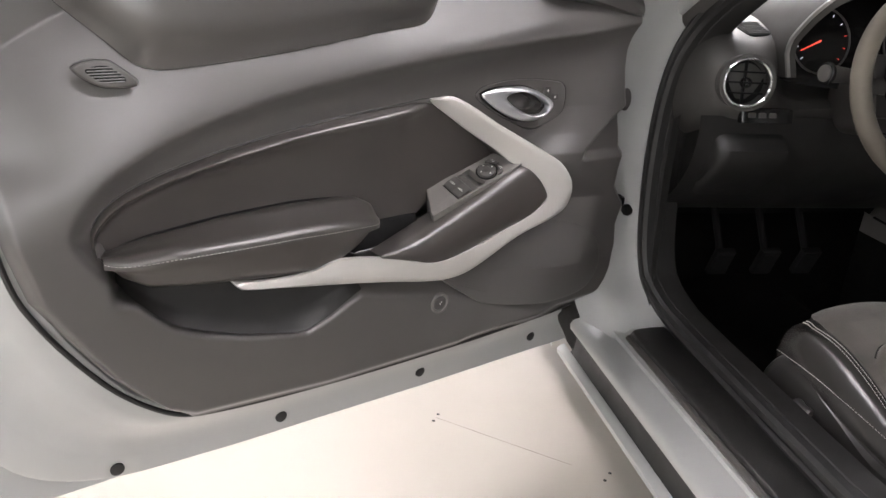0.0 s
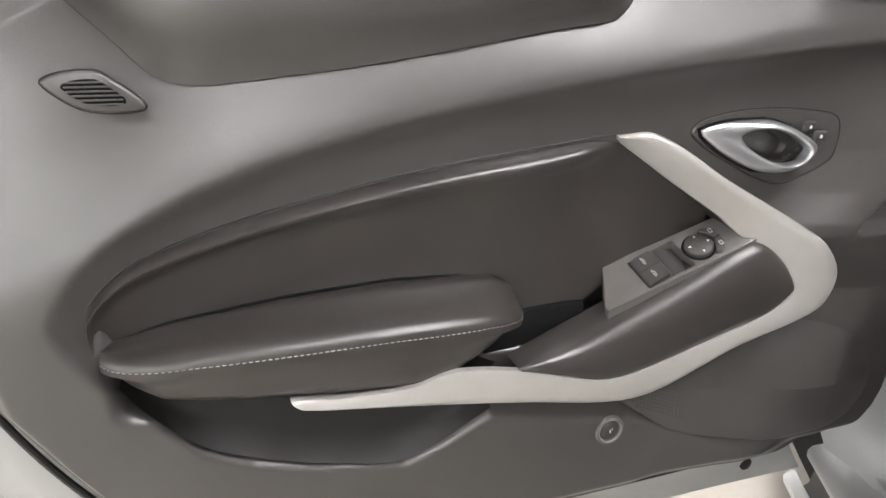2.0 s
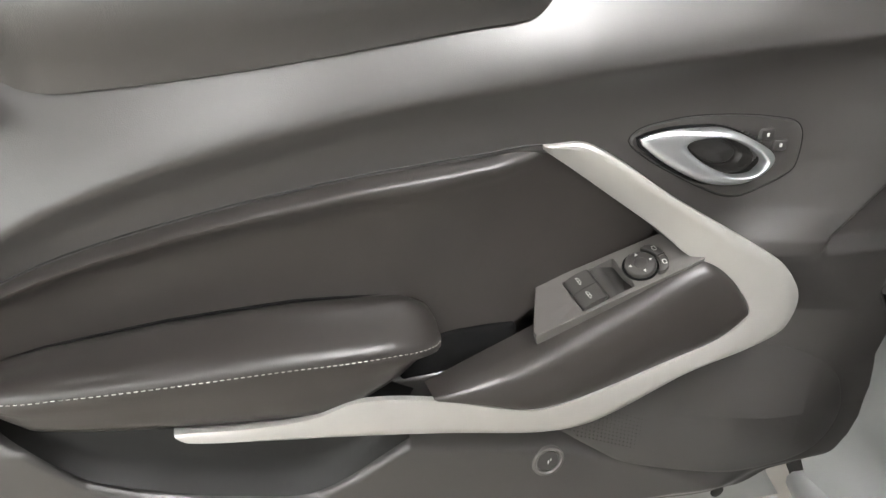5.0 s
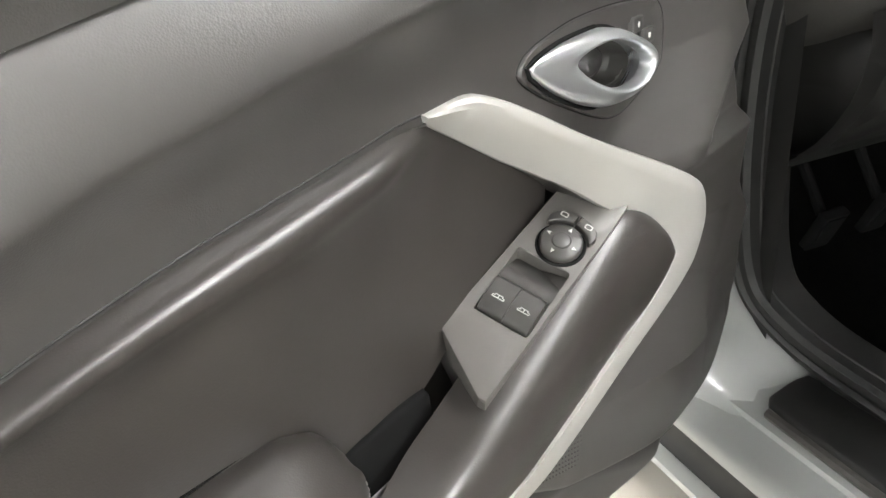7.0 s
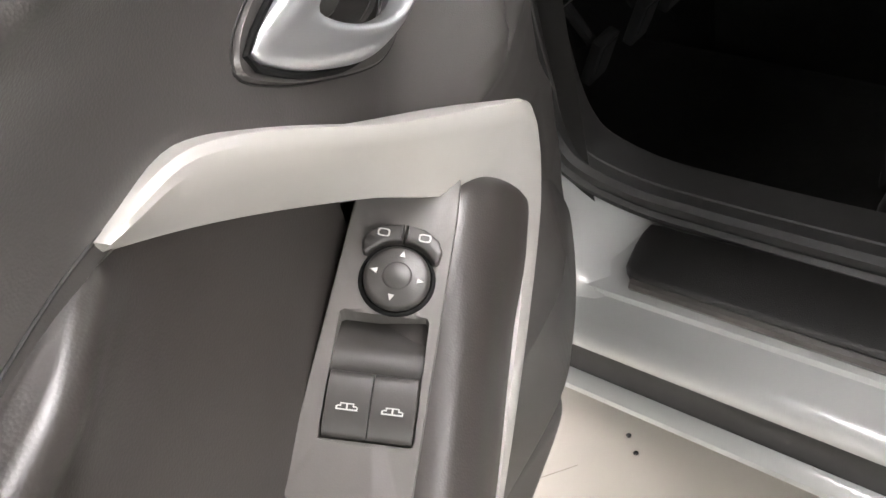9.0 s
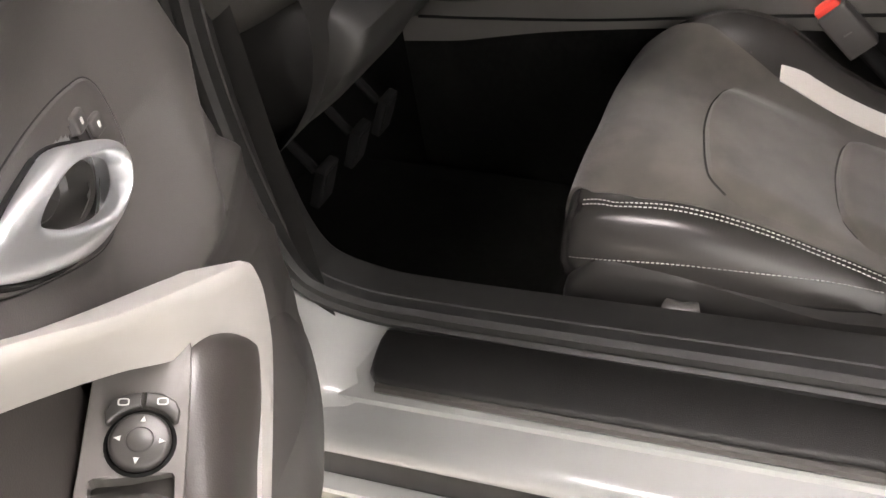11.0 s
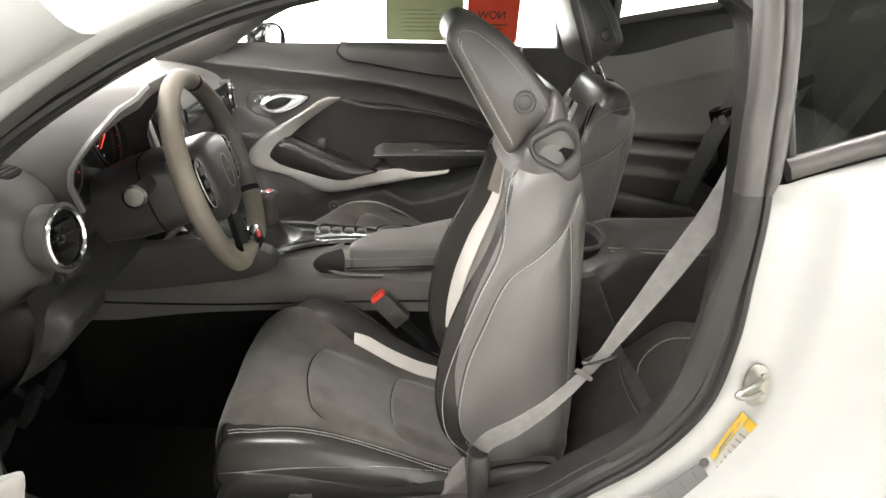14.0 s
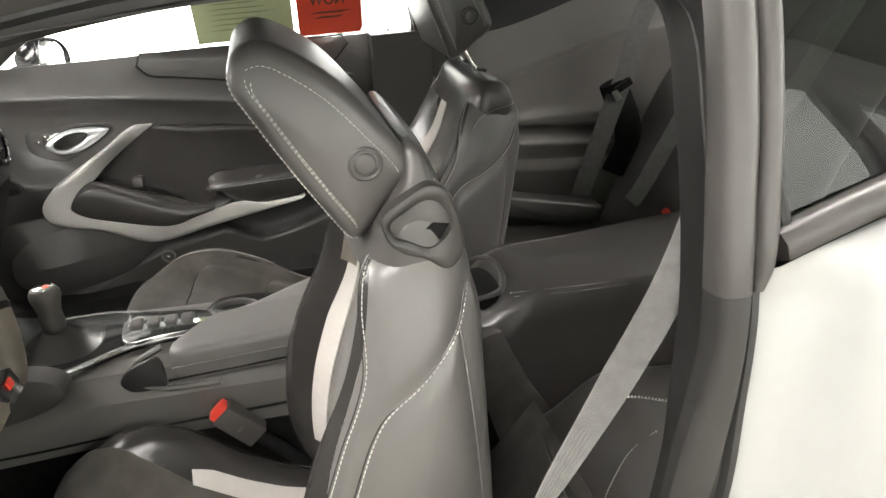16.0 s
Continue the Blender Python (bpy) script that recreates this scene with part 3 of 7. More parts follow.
    # padded insert
    top = spline([(1.183, 0.777), (1.187, 0.808), (1.172, 0.832), (1.143, 0.854), (1.07, 0.880), (0.952, 0.907), (0.84, 0.926), (0.77, 0.935), (0.707, 0.943), (0.655, 0.949), (0.61, 0.941), (0.55, 0.905), (0.505, 0.875)], 110)
    bot = spline([(1.180, 0.768), (1.165, 0.764), (1.12, 0.765), (1.06, 0.768), (0.98, 0.772), (0.90, 0.775), (0.80, 0.75), (0.735, 0.70), (0.69, 0.733), (0.654, 0.757), (0.640, 0.770), (0.60, 0.782), (0.55, 0.800), (0.508, 0.818)], 110)
    pr_k = [0, 0.012, 0.03, 0.055, 0.085, 0.13, 0.2, 0.3, 0.5, 0.7, 0.85, 1]
    pr_h = [-0.036, -0.022, -0.012, -0.008, -0.009, -0.014, -0.019, -0.023, -0.028, -0.032, -0.035, -0.038]
    ks = spline(np.stack([pr_k, pr_h], 1), 60)
    P = []
    for a, b in zip(top, bot):
        fr = smooth01((0.705 - a[0]) / 0.085)
        P.append([mp(*(a * (1 - k) + b * k), h * (1 - fr) - (0.0285 + 0.002 * k) * fr) for k, h in ks])
    part("padded_insert", sheet(V(P)), pad_m, d, "padded dark vinyl insert with a rolled top edge")
    part("pad_gap", tube(V([mp(u, z + 0.0015, float(panel_w(u, z + 0.004)) - 0.0002) for u, z in top[6:88]]), 0.0008, 6), M_RUBBER, d, "dark gap above the padded insert")
    # armrest
    us_ = np.linspace(1.178, 0.757, 60)
    f_top = lambda u: np.interp(u, [0.755, 0.765, 0.79, 0.895, 1.01, 1.116, 1.18], [0.772, 0.790, 0.802, 0.806, 0.801, 0.789, 0.775])
    f_st = lambda u: np.interp(u, [0.755, 0.775, 0.813, 0.913, 1.0, 1.1, 1.18], [0.766, 0.770, 0.775, 0.778, 0.778, 0.779, 0.774])
    f_bot = lambda u: np.interp(u, [0.755, 0.775, 0.80, 0.845, 0.883, 0.967, 1.048, 1.127, 1.155, 1.18], [0.760, 0.750, 0.734, 0.714, 0.706, 0.713, 0.722, 0.732, 0.746, 0.770])
    rows, st_line, st_n = [], [], []
    for u in us_:
        e = min(1, math.sqrt(max(0, 1 - abs((u - 0.967) / 0.213) ** 5)))
        zt, zs_, zb = f_top(u), f_st(u), f_bot(u)
        w0, wm = -0.045, -0.012 + 0.052 * e
        sec = spline([(zt - 0.004, w0), (zt, w0 + 0.02), (zt - 0.001, -0.016 + 0.006 * e), (zs_ + 0.008 * e + 0.001, wm - 0.010), (zs_, wm), (zs_ - 0.012, wm), ((zs_ + zb) / 2, wm - 0.006), (zb + 0.003, wm - 0.018), (zb, wm - 0.03), (zb + 0.01, w0)], 30)
        rows.append([mp(u, z, w) for z, w in sec])
        st_line.append(mp(u, zs_ - 0.004, wm + 0.0012))
        st_n.append(mp(u, 0, 1) - mp(u, 0, 0))
    arm = part("armrest", sheet(V(rows), caps=False), pad_m, d, "stitched dark leather armrest pad")
    # Black bead draws the seam together with the contact shade behind the armrest.
    part("armrest_crease_shade", tube(V([mp(u, f_top(u) + 0.0005, -0.0335) for u in np.linspace(1.165, 0.775, 40)]), 0.0017, 6), M_BLACK, d, "black bead as seam and contact shade behind the armrest")
    part("stitching", stitches(V(st_line), V(st_n), 0.0040, 0.0018, 0.0007, 0.0003), M_THREAD, arm, "pale thread stitching")
    # map pocket below the armrest; its shade is put into the colour
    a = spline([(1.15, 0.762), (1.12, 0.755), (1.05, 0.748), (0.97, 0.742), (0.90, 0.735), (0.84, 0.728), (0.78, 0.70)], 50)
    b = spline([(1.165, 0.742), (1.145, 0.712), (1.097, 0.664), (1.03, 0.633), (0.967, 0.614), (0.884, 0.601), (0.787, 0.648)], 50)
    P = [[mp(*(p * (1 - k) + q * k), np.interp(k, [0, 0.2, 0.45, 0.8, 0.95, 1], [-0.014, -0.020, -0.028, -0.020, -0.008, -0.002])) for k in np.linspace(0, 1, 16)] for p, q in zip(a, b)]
    part("map_pocket", sheet(V(P)), M_DEEP, d, "recessed map pocket, shade put into a near-black colour")
    # satin silver trim, swept round the pull
    oe = spline([(0.652, 0.951, -0.020), (0.602, 0.950, -0.010), (0.523, 0.901, 0.025), (0.429, 0.848, 0.050), (0.387, 0.820, 0.050), (0.353, 0.775, 0.040), (0.365, 0.733, 0.035), (0.474, 0.696, 0.030), (0.575, 0.641, 0.015), (0.637, 0.636, 0.013), (0.75, 0.658, 0.016), (0.842, 0.676, 0.020), (0.93, 0.692, 0.023), (1.005, 0.706, 0.025), (1.013, 0.716, 0.025)], 160)
    ie = spline([(0.650, 0.945, -0.022), (0.616, 0.9235, -0.025), (0.578, 0.898, -0.024), (0.546, 0.876, -0.012), (0.517, 0.855, 0.004), (0.486, 0.829, 0.020), (0.452, 0.812, 0.034), (0.420, 0.768, 0.042), (0.450, 0.740, 0.040), (0.54, 0.708, 0.037), (0.62, 0.686, 0.035), (0.67, 0.684, 0.035), (0.775, 0.712, 0.030), (0.848, 0.722, 0.030), (0.891, 0.712, 0.030), (0.95, 0.712, 0.030), (1.014, 0.718, 0.028)], 160)
    P = []
    for p, q in zip(oe, ie):
        n2 = V([0, 0, 1.0])
        row = [p + V([0, 0, -0.04])]
        for k, h in ((0, -0.004), (0.04, 0.001), (0.16, 0.0045), (0.30, 0.006), (0.6, 0.004), (0.90, 0.0015), (1, 0.0)):
            row.append(p * (1 - k) + q * k + n2 * h)
        row.append(q + V([0, 0, -0.008]))
        P.append([mp(*r) for r in row])
    P = V(P)
    part("trim_backing", sheet(V([[mp(*(q * 0.97 + p * 0.03 + V([0, 0, h]))) for h in (-0.003, -0.02, -0.045)] for p, q in zip(oe[:70], ie[:70])])), pad_m, d, "dark edge behind the silver trim")
    up = mp(0, 0, 1) - mp(0, 0, 0)
    part("silver_trim", sheet(P, wv=True, caps=True), M_SILVER, d, "satin silver trim bent round the door pull", angle=30)
    # pull grip
    gt = spline([(0.772, 0.714, 0.028), (0.707, 0.729, 0.012), (0.666, 0.746, 0.012), (0.577, 0.787, 0.015), (0.50, 0.824, 0.022), (0.470, 0.827, 0.028), (0.440, 0.803, 0.036), (0.422, 0.770, 0.042)], 70)
    gb = spline([(0.771, 0.710, 0.030), (0.716, 0.697, 0.035), (0.657, 0.681, 0.035), (0.583, 0.694, 0.035), (0.50, 0.720, 0.037), (0.46, 0.735, 0.040), (0.435, 0.750, 0.041), (0.421, 0.766, 0.042)], 70)
    P = []
    for i, (p, q) in enumerate(zip(gt, gb)):
        e = math.sin(math.pi * i / 69) ** 0.5
        P.append([mp(*(p + V([0, 0, -0.03])))] + [mp(*(p * (1 - k) + q * k + V([0, 0, h * e]))) for k, h in ((0, -0.002), (0.04, 0.006), (0.10, 0.013), (0.2, 0.017), (0.38, 0.017), (0.62, 0.013), (0.85, 0.006), (1, -0.003))])
    part("pull_grip", sheet(V(P)), pad_m, d, "dark rubbed pull grip")
    if driver:
        door_switches(d, mp)
        # Black block stands in for the shade inside the pull's finger pocket.
        part("pull_cup_shade", prism(poly([(0.655, 0.69), (0.79, 0.69), (0.79, 0.735), (0.735, 0.752), (0.66, 0.752)], 40, True), -0.07, -0.030, mp, 0.004), M_BLACK, d, "black block as shade in the finger cup behind the grip")
    else:
        part("window_switch", prism([(0.575, 0.79), (0.60, 0.79), (0.60, 0.815), (0.575, 0.815)], -0.02, 0.0, mp), M_TRIM_DARK, d)
    # handle bowl
    bz = spline([(0.558, 0.950), (0.548, 0.962), (0.52, 0.969), (0.484, 0.973), (0.428, 0.972), (0.38, 0.967), (0.358, 0.962), (0.349, 0.950), (0.350, 0.92), (0.358, 0.908), (0.39, 0.891), (0.418, 0.882), (0.445, 0.887), (0.504, 0.914), (0.54, 0.934)], 110, closed=True)
    on = lambda a, b, h: mp(a, b, float(panel_w(a, b)) + h)
    bc = V([0.45, 0.932])
    part("handle_bezel", pillow(bz, (0.44, 0.934), (0.50, 0.945), [(0, -0.006), (0.0, 0.0005), (0.03, 0.0022), (0.2, 0.0022), (0.42, 0.0022)], on), trim_m, d, "flush dark handle surround")
    part("bezel_gap", tube(V([on(*(bc + (p - bc) * 1.012), 0.0000) for p in bz]), 0.0006, 6, closed=True), M_DEEP, d, "dark gap round the handle surround")
    hc = V([0.450, 0.933])

    def polar(pts, n=96):
        q = spline(pts, 300, True) - hc
        an = np.arctan2(q[:, 1], q[:, 0])
        o = np.argsort(an)
        tt = np.linspace(-math.pi, math.pi, n, endpoint=False)
        r = np.interp(tt, an[o], np.hypot(q[:, 0], q[:, 1])[o], period=2 * math.pi)
        return hc + np.stack([r * np.cos(tt), r * np.sin(tt)], 1)

    ho = polar([(0.549, 0.952), (0.522, 0.960), (0.485, 0.962), (0.451, 0.960), (0.419, 0.948), (0.393, 0.932), (0.394, 0.920), (0.416, 0.904), (0.44, 0.900), (0.470, 0.904), (0.51, 0.922), (0.538, 0.940)])
    hi = polar([(0.494, 0.945), (0.483, 0.951), (0.457, 0.952), (0.427, 0.942), (0.409, 0.929), (0.409, 0.921), (0.418, 0.913), (0.442, 0.912), (0.468, 0.922), (0.486, 0.934)])
    tilt = lambda p: 0.014 * (0.55 - p[0]) / 0.14
    prof = spline([(0, -0.036), (0, -0.016), (0.05, -0.0115), (0.25, -0.0075), (0.55, -0.0045), (0.80, -0.0035), (0.95, -0.0065), (1.0, -0.011), (1.0, -0.017)], 34)
    part("door_handle", sheet(V([[mp(*(p * (1 - k) + q * k), h + tilt(p) * smooth01((h + 0.036) / 0.02)) for p, q in zip(ho, hi)] for k, h in prof]), wv=True), M_SATIN, d, "satin chrome inside door handle loop", angle=60)
    part("handle_gap", tube(V([on(*(hc + (p - hc) * 1.035), 0.0028) for p in ho]), V([0.0018 if p[0] > 0.46 else 0.0012 for p in ho]), 8, closed=True), M_BLACK, d, "dark gap beside the handle loop")
    cup = part("handle_cup", pillow(hc + (hi - hc) * 1.06, (0.458, 0.935), (0.440, 0.930), [(0.02, -0.012), (0.03, -0.029), (0.15, -0.033), (0.55, -0.034), (1, -0.034)], mp), M_TRIM_DARK, d, "dark finger cup")
    part("cup_disc", pillow(hc + (hi - hc) * 0.78, (0.456, 0.934), (0.444, 0.931), [(0, -0.036), (0.0, -0.030), (0.12, -0.028), (1, -0.027)], mp), trim_m, cup, "worn plastic cup floor")
    for k, (a_, b_) in enumerate(((0.394, 0.950), (0.376, 0.938))):
        o2 = V([(a_ + x, b_ + y) for x, y in ring(0.0085, 0.0065, 20, 6)])
        bt = part("lock_button", prism(o2, -0.002, 0.0055, on, 0.0015), M_TRIM_DARK, d, "small dark door lock button")
        part("symbol", prism(V([(a_ + x, b_ + y) for x, y in ring(0.0018, 0.0022, 10, 4)]), 0.005, 0.0059, on, 0.0002), M_MARK, bt)
    # tweeter grille
    tw = spline([(1.190, 1.022), (1.179, 1.029), (1.151, 1.031), (1.140, 1.025), (1.117, 1.006), (1.117, 0.999), (1.144, 0.997), (1.166, 1.002)], 60, closed=True)
    part("tweeter_surround", prism(tw, -0.004, 0.007, mp, 0.003), trim_m, d, "leaf-shaped tweeter surround")
    part("tweeter_gap", tube(V([mp(*(V([1.153, 1.014]) + (p - V([1.153, 1.014])) * 1.02), 0.0042) for p in tw]), 0.0005, 6, closed=True), M_DEEP, d)
    gr = V([1.153, 1.014]) + (tw - V([1.153, 1.014])) * 0.62
    tg = part("tweeter_grille", prism(gr, 0.006, 0.0078, mp, 0.0004), M_BLACK, d, "dark slotted tweeter grille")
    for k in range(6):
        zz = 1.0045 + 0.0035 * k
        ins = gr[np.abs(gr[:, 1] - zz) < 0.003]
        if len(ins) > 1:
            part("slat", sweep(V([mp(u, zz + 0.0003, 0.0082) for u in np.linspace(ins[:, 0].min() + 0.002, ins[:, 0].max() - 0.002, 6)]), ring(0.0008, 0.0008, 6)), M_TRIM, tg)
    # boot release button and speaker bulge
    part("button_ring", disc(mp(0.622, 0.583, -0.005), 0.0195, 0.006, up, inner=0.0145), M_SWITCH, d, "raised ring round the boot release button")
    bb = part("boot_release_button", disc(mp(0.622, 0.583, -0.005), 0.0135, 0.0042, up), M_TRIM_DARK, d, "round dark boot release button")
    part("symbol", join(box(mp(0.622, 0.583, -0.0006), (0.006, 0.0012, 0.003), bevel=0.0003), box(mp(0.619, 0.585, -0.0006), (0.0015, 0.0012, 0.003), bevel=0.0003)), M_MARK, bb)
    sp_o = spline([(0.66, 0.645), (0.628, 0.632), (0.573, 0.592), (0.516, 0.556), (0.42, 0.541), (0.33, 0.538), (0.275, 0.546), (0.246, 0.568), (0.234, 0.605), (0.25, 0.66), (0.32, 0.695), (0.43, 0.70), (0.55, 0.67)], 100, closed=True)
    part("speaker_bulge", pillow(sp_o, (0.50, 0.62), (0.30, 0.61), [(0, -0.06), (0.0, -0.012), (0.03, -0.003), (0.10, -0.0005), (1, 0.0005)], lambda u, z, w: mp(u, z, w - 0.012 * smooth01((z - 0.60) / 0.06) * smooth01((0.46 - u) / 0.10) - 0.003 * smooth01((0.33 - u) / 0.10) + float(front_rise(u, z)))), trim_m, d, "bulged lower speaker panel")
    dots = []
    for i in range(22):
        for j in range(9):
            u, z = 0.50 + i * 0.0052, 0.575 + j * 0.0052 + i * 0.0022
            if z < 0.648 and z > np.interp(u, [0.5, 0.573, 0.628], [0.553, 0.60, 0.64]):
                dots.append(disc(mp(u, z, -0.0022), 0.0009, 0.0030, up, n=6, bevel=0.0003))
    if dots and driver:
        tagged(part("perforations", join(*dots), M_TRIM_DARK, d, "fine speaker holes"), kind="stuff")
    if driver:
        door_shell(d, mp)
    return d


def door_switches(d, mp):
    """The tilted switch panel: window switches, mirror knob and mirror buttons."""
    A, B, C = V(mp(0.637, 0.794, -0.033)), V(mp(0.487, 0.831, 0.023)), V(mp(0.510, 0.841, -0.023))
    C2 = V(mp(0.661, 0.753, 0.008))
    ex = (C - A) / np.linalg.norm(C - A)
    nn = np.cross(ex, B - A)
    nn /= np.linalg.norm(nn)
    if nn[2] < 0:
        nn = -nn
    ey = np.cross(nn, ex)
    if ey @ (B - A) < 0:
        ey = -ey
    loc = lambda p: (float((V(p) - A) @ ex), float((V(p) - A) @ ey))
    pm = lambda a, b, h: A + ex * a + ey * b + nn * h
    b2, c2, d2 = loc(B), loc(C), loc(C2)
    plate = poly([(-0.004, 0.0), (c2[0] + 0.03, 0.0), (b2[0] + 0.03, b2[1]), (b2[0], b2[1] + 0.006), (d2[0], d2[1] + 0.008)], 60, closed=True)
    s1, s2 = V(loc(mp(*door_uzw((-1.040, -1.247, 0.801))))), V(loc(mp(*door_uzw((-1.026, -1.235, 0.791)))))
    k2 = loc(mp(0.538, 0.819, 0.003))
    kx = (s2 - s1) / np.linalg.norm(s2 - s1)
    ky = V([-kx[1], kx[0]])
    if ky @ (V(k2) - s1) < 0:
        ky = -ky
    w = np.linalg.norm(s2 - s1)
    mid = (s1 + s2) / 2
    rc = mid + ky * 0.014
    tt = np.linspace(0, 2 * math.pi, 96, endpoint=False)

    def outline(poly_pts):
        q = poly(poly_pts, 600, True) - rc
        an = np.mod(np.arctan2(q[:, 1], q[:, 0]), 2 * math.pi)
        o = np.argsort(an)
        r = np.interp(tt, an[o], np.hypot(q[:, 0], q[:, 1])[o], period=2 * math.pi)
        return rc + np.stack([r * np.cos(tt), r * np.sin(tt)], 1)

    po = outline(plate)
    pi_ = outline([mid + kx * x + ky * y for x, y in ((-w * 1.05, -0.0175), (w * 1.05, -0.0175), (w * 1.05, 0.044), (-w * 1.05, 0.044))])
    rings = [(po, -0.06), (po, -0.002), (po + (rc - po) * 0.012, -0.0004), (po + (rc - po) * 0.03, 0.0), (pi_ + (po - pi_) * 0.04, 0.0), (pi_, -0.0012), (pi_, -0.020)]
    sp = part("switch_panel", sheet(V([[pm(*p, h) for p in r] for r, h in rings]), wv=True), M_SWITCH, d, "tilted dark switch panel", angle=30)
    k2 = loc(mp(0.538, 0.819, 0.003))
    part("knob_recess", disc(pm(*k2, 0.0003), 0.0192, 0.0012, nn, inner=0.0160), M_BLACK, d, "dark ring gap round the knob")
    kb = part("mirror_knob", disc(pm(*k2, 0), 0.0165, 0.0065, nn, 40, 0.0025), M_TRIM_DARK, d, "round dark mirror adjusting knob")
    part("knob_dimple", disc(pm(*k2, 0.0062), 0.0074, 0.0014, nn, 28, 0.0012), M_TRIM_DARK, kb, "domed knob centre")
    for q in range(4):
        an = math.radians(90 * q + 4)
        r = 0.0115
        c = (k2[0] + r * math.cos(an), k2[1] + r * math.sin(an))
        tr = [(c[0] + 0.0021 * math.cos(an + h), c[1] + 0.0021 * math.sin(an + h)) for h in (0, 2.3, -2.3)]
        part("arrow", prism(tr, 0.006, 0.0069, pm, 0.0001), M_MARK, kb, smooth=False)
    f2, g2 = loc(mp(*door_uzw((-1.073, -1.175, 0.833)))), loc(mp(*door_uzw((-1.060, -1.164, 0.822))))
    ax = V(g2) - V(f2)
    ax /= np.linalg.norm(ax)
    ay = V([-ax[1], ax[0]])
    if ay @ (V(k2) - V(f2)) > 0:
        ay = -ay
    fan = lambda a, r, sgn: V(k2) + (ax * math.sin(math.radians(a)) * sgn + ay * math.cos(math.radians(a))) * r
    for sgn in (-1, 1):
        c = fan(25, 0.0246, sgn)
        rim = [(a, 0.0197) for a in (1.6, 12, 24, 36, 48, 58)] + [(60, 0.0205), (60, 0.0222), (50, 0.0262), (38, 0.0286), (20, 0.0292), (1.1, 0.0288)]
        b = part("mirror_button", prism(poly([fan(a, r, sgn) for a, r in rim], 60, True), 0, 0.0052, pm, 0.0012), M_TRIM_DARK, d, "dark mirror selector button")
        o1 = [c + ax * x + ay * y for x, y in ring(0.0032, 0.0022, 16, 4)]
        i1 = [c + ax * x * 0.72 + ay * y * 0.68 for x, y in ring(0.0032, 0.0022, 16, 4)]
        v = [pm(*p, 0.0057) for p in o1] + [pm(*p, 0.0057) for p in i1]
        part("symbol", (V(v), quads(2, 16, wv=True)), M_MARK, b)
    ax, ay = kx, ky
    ramp = [[pm(*(mid + ax * x + ay * y), h) for x in np.linspace(-w * 1.05, w * 1.05, 6)] for y, h in spline([(-0.0175, -0.012), (0.0, -0.009), (0.014, -0.003), (0.020, -0.002), (0.027, -0.004), (0.034, -0.009), (0.0445, -0.016)], 24)]
    part("finger_recess", sheet(V(ramp)), M_TRIM_DARK, sp, "dark finger recess behind the window switches")
    for s in (s1, s2):
        cols = []
        for y, h in spline([(-0.0165, -0.004), (-0.016, 0.0006), (-0.012, 0.0032), (-0.004, 0.0052), (0.005, 0.0056), (0.0115, 0.0046), (0.0135, 0.0026), (0.0138, -0.006)], 22):
            cols.append([pm(*(s + ax * x + ay * y), h) for x in np.linspace(-w * 0.485, w * 0.485, 8)])
        b = part("window_switch", slab(V(cols), 0.008, side=1 if normals(V(cols))[10, 4] @ nn > 0 else -1, edge=0.0008), M_TRIM_DARK, d, "dark window switch")
        sy = []
        for x0, x1, y0, y1 in ((-0.0050, 0.0050, -0.0024, -0.0017), (-0.0030, 0.0030, 0.0004, 0.0010), (-0.0050, -0.0043, -0.0024, -0.0006), (0.0043, 0.005, -0.0024, -0.0006), (-0.0004, 0.0004, -0.0024, 0.0006), (-0.0045, -0.0026, -0.0008, -0.0002), (0.0026, 0.0045, -0.0008, -0.0002), (-0.0032, -0.0026, -0.0008, 0.0010), (0.0026, 0.0032, -0.0008, 0.001)):
            v = [pm(*(s + ax * x + ay * (y - 0.003)), 0.0064) for x, y in ((x0, y0), (x1, y0), (x1, y1), (x0, y1))]
            sy.append((V(v), [(0, 1, 2, 3)]))
        part("symbol", join(*sy), M_MARK, b, smooth=False)


def door_uzw(p):
    q = V(p) - HINGE
    return float(q @ DIR), float(p[2]), float(q @ OUT)


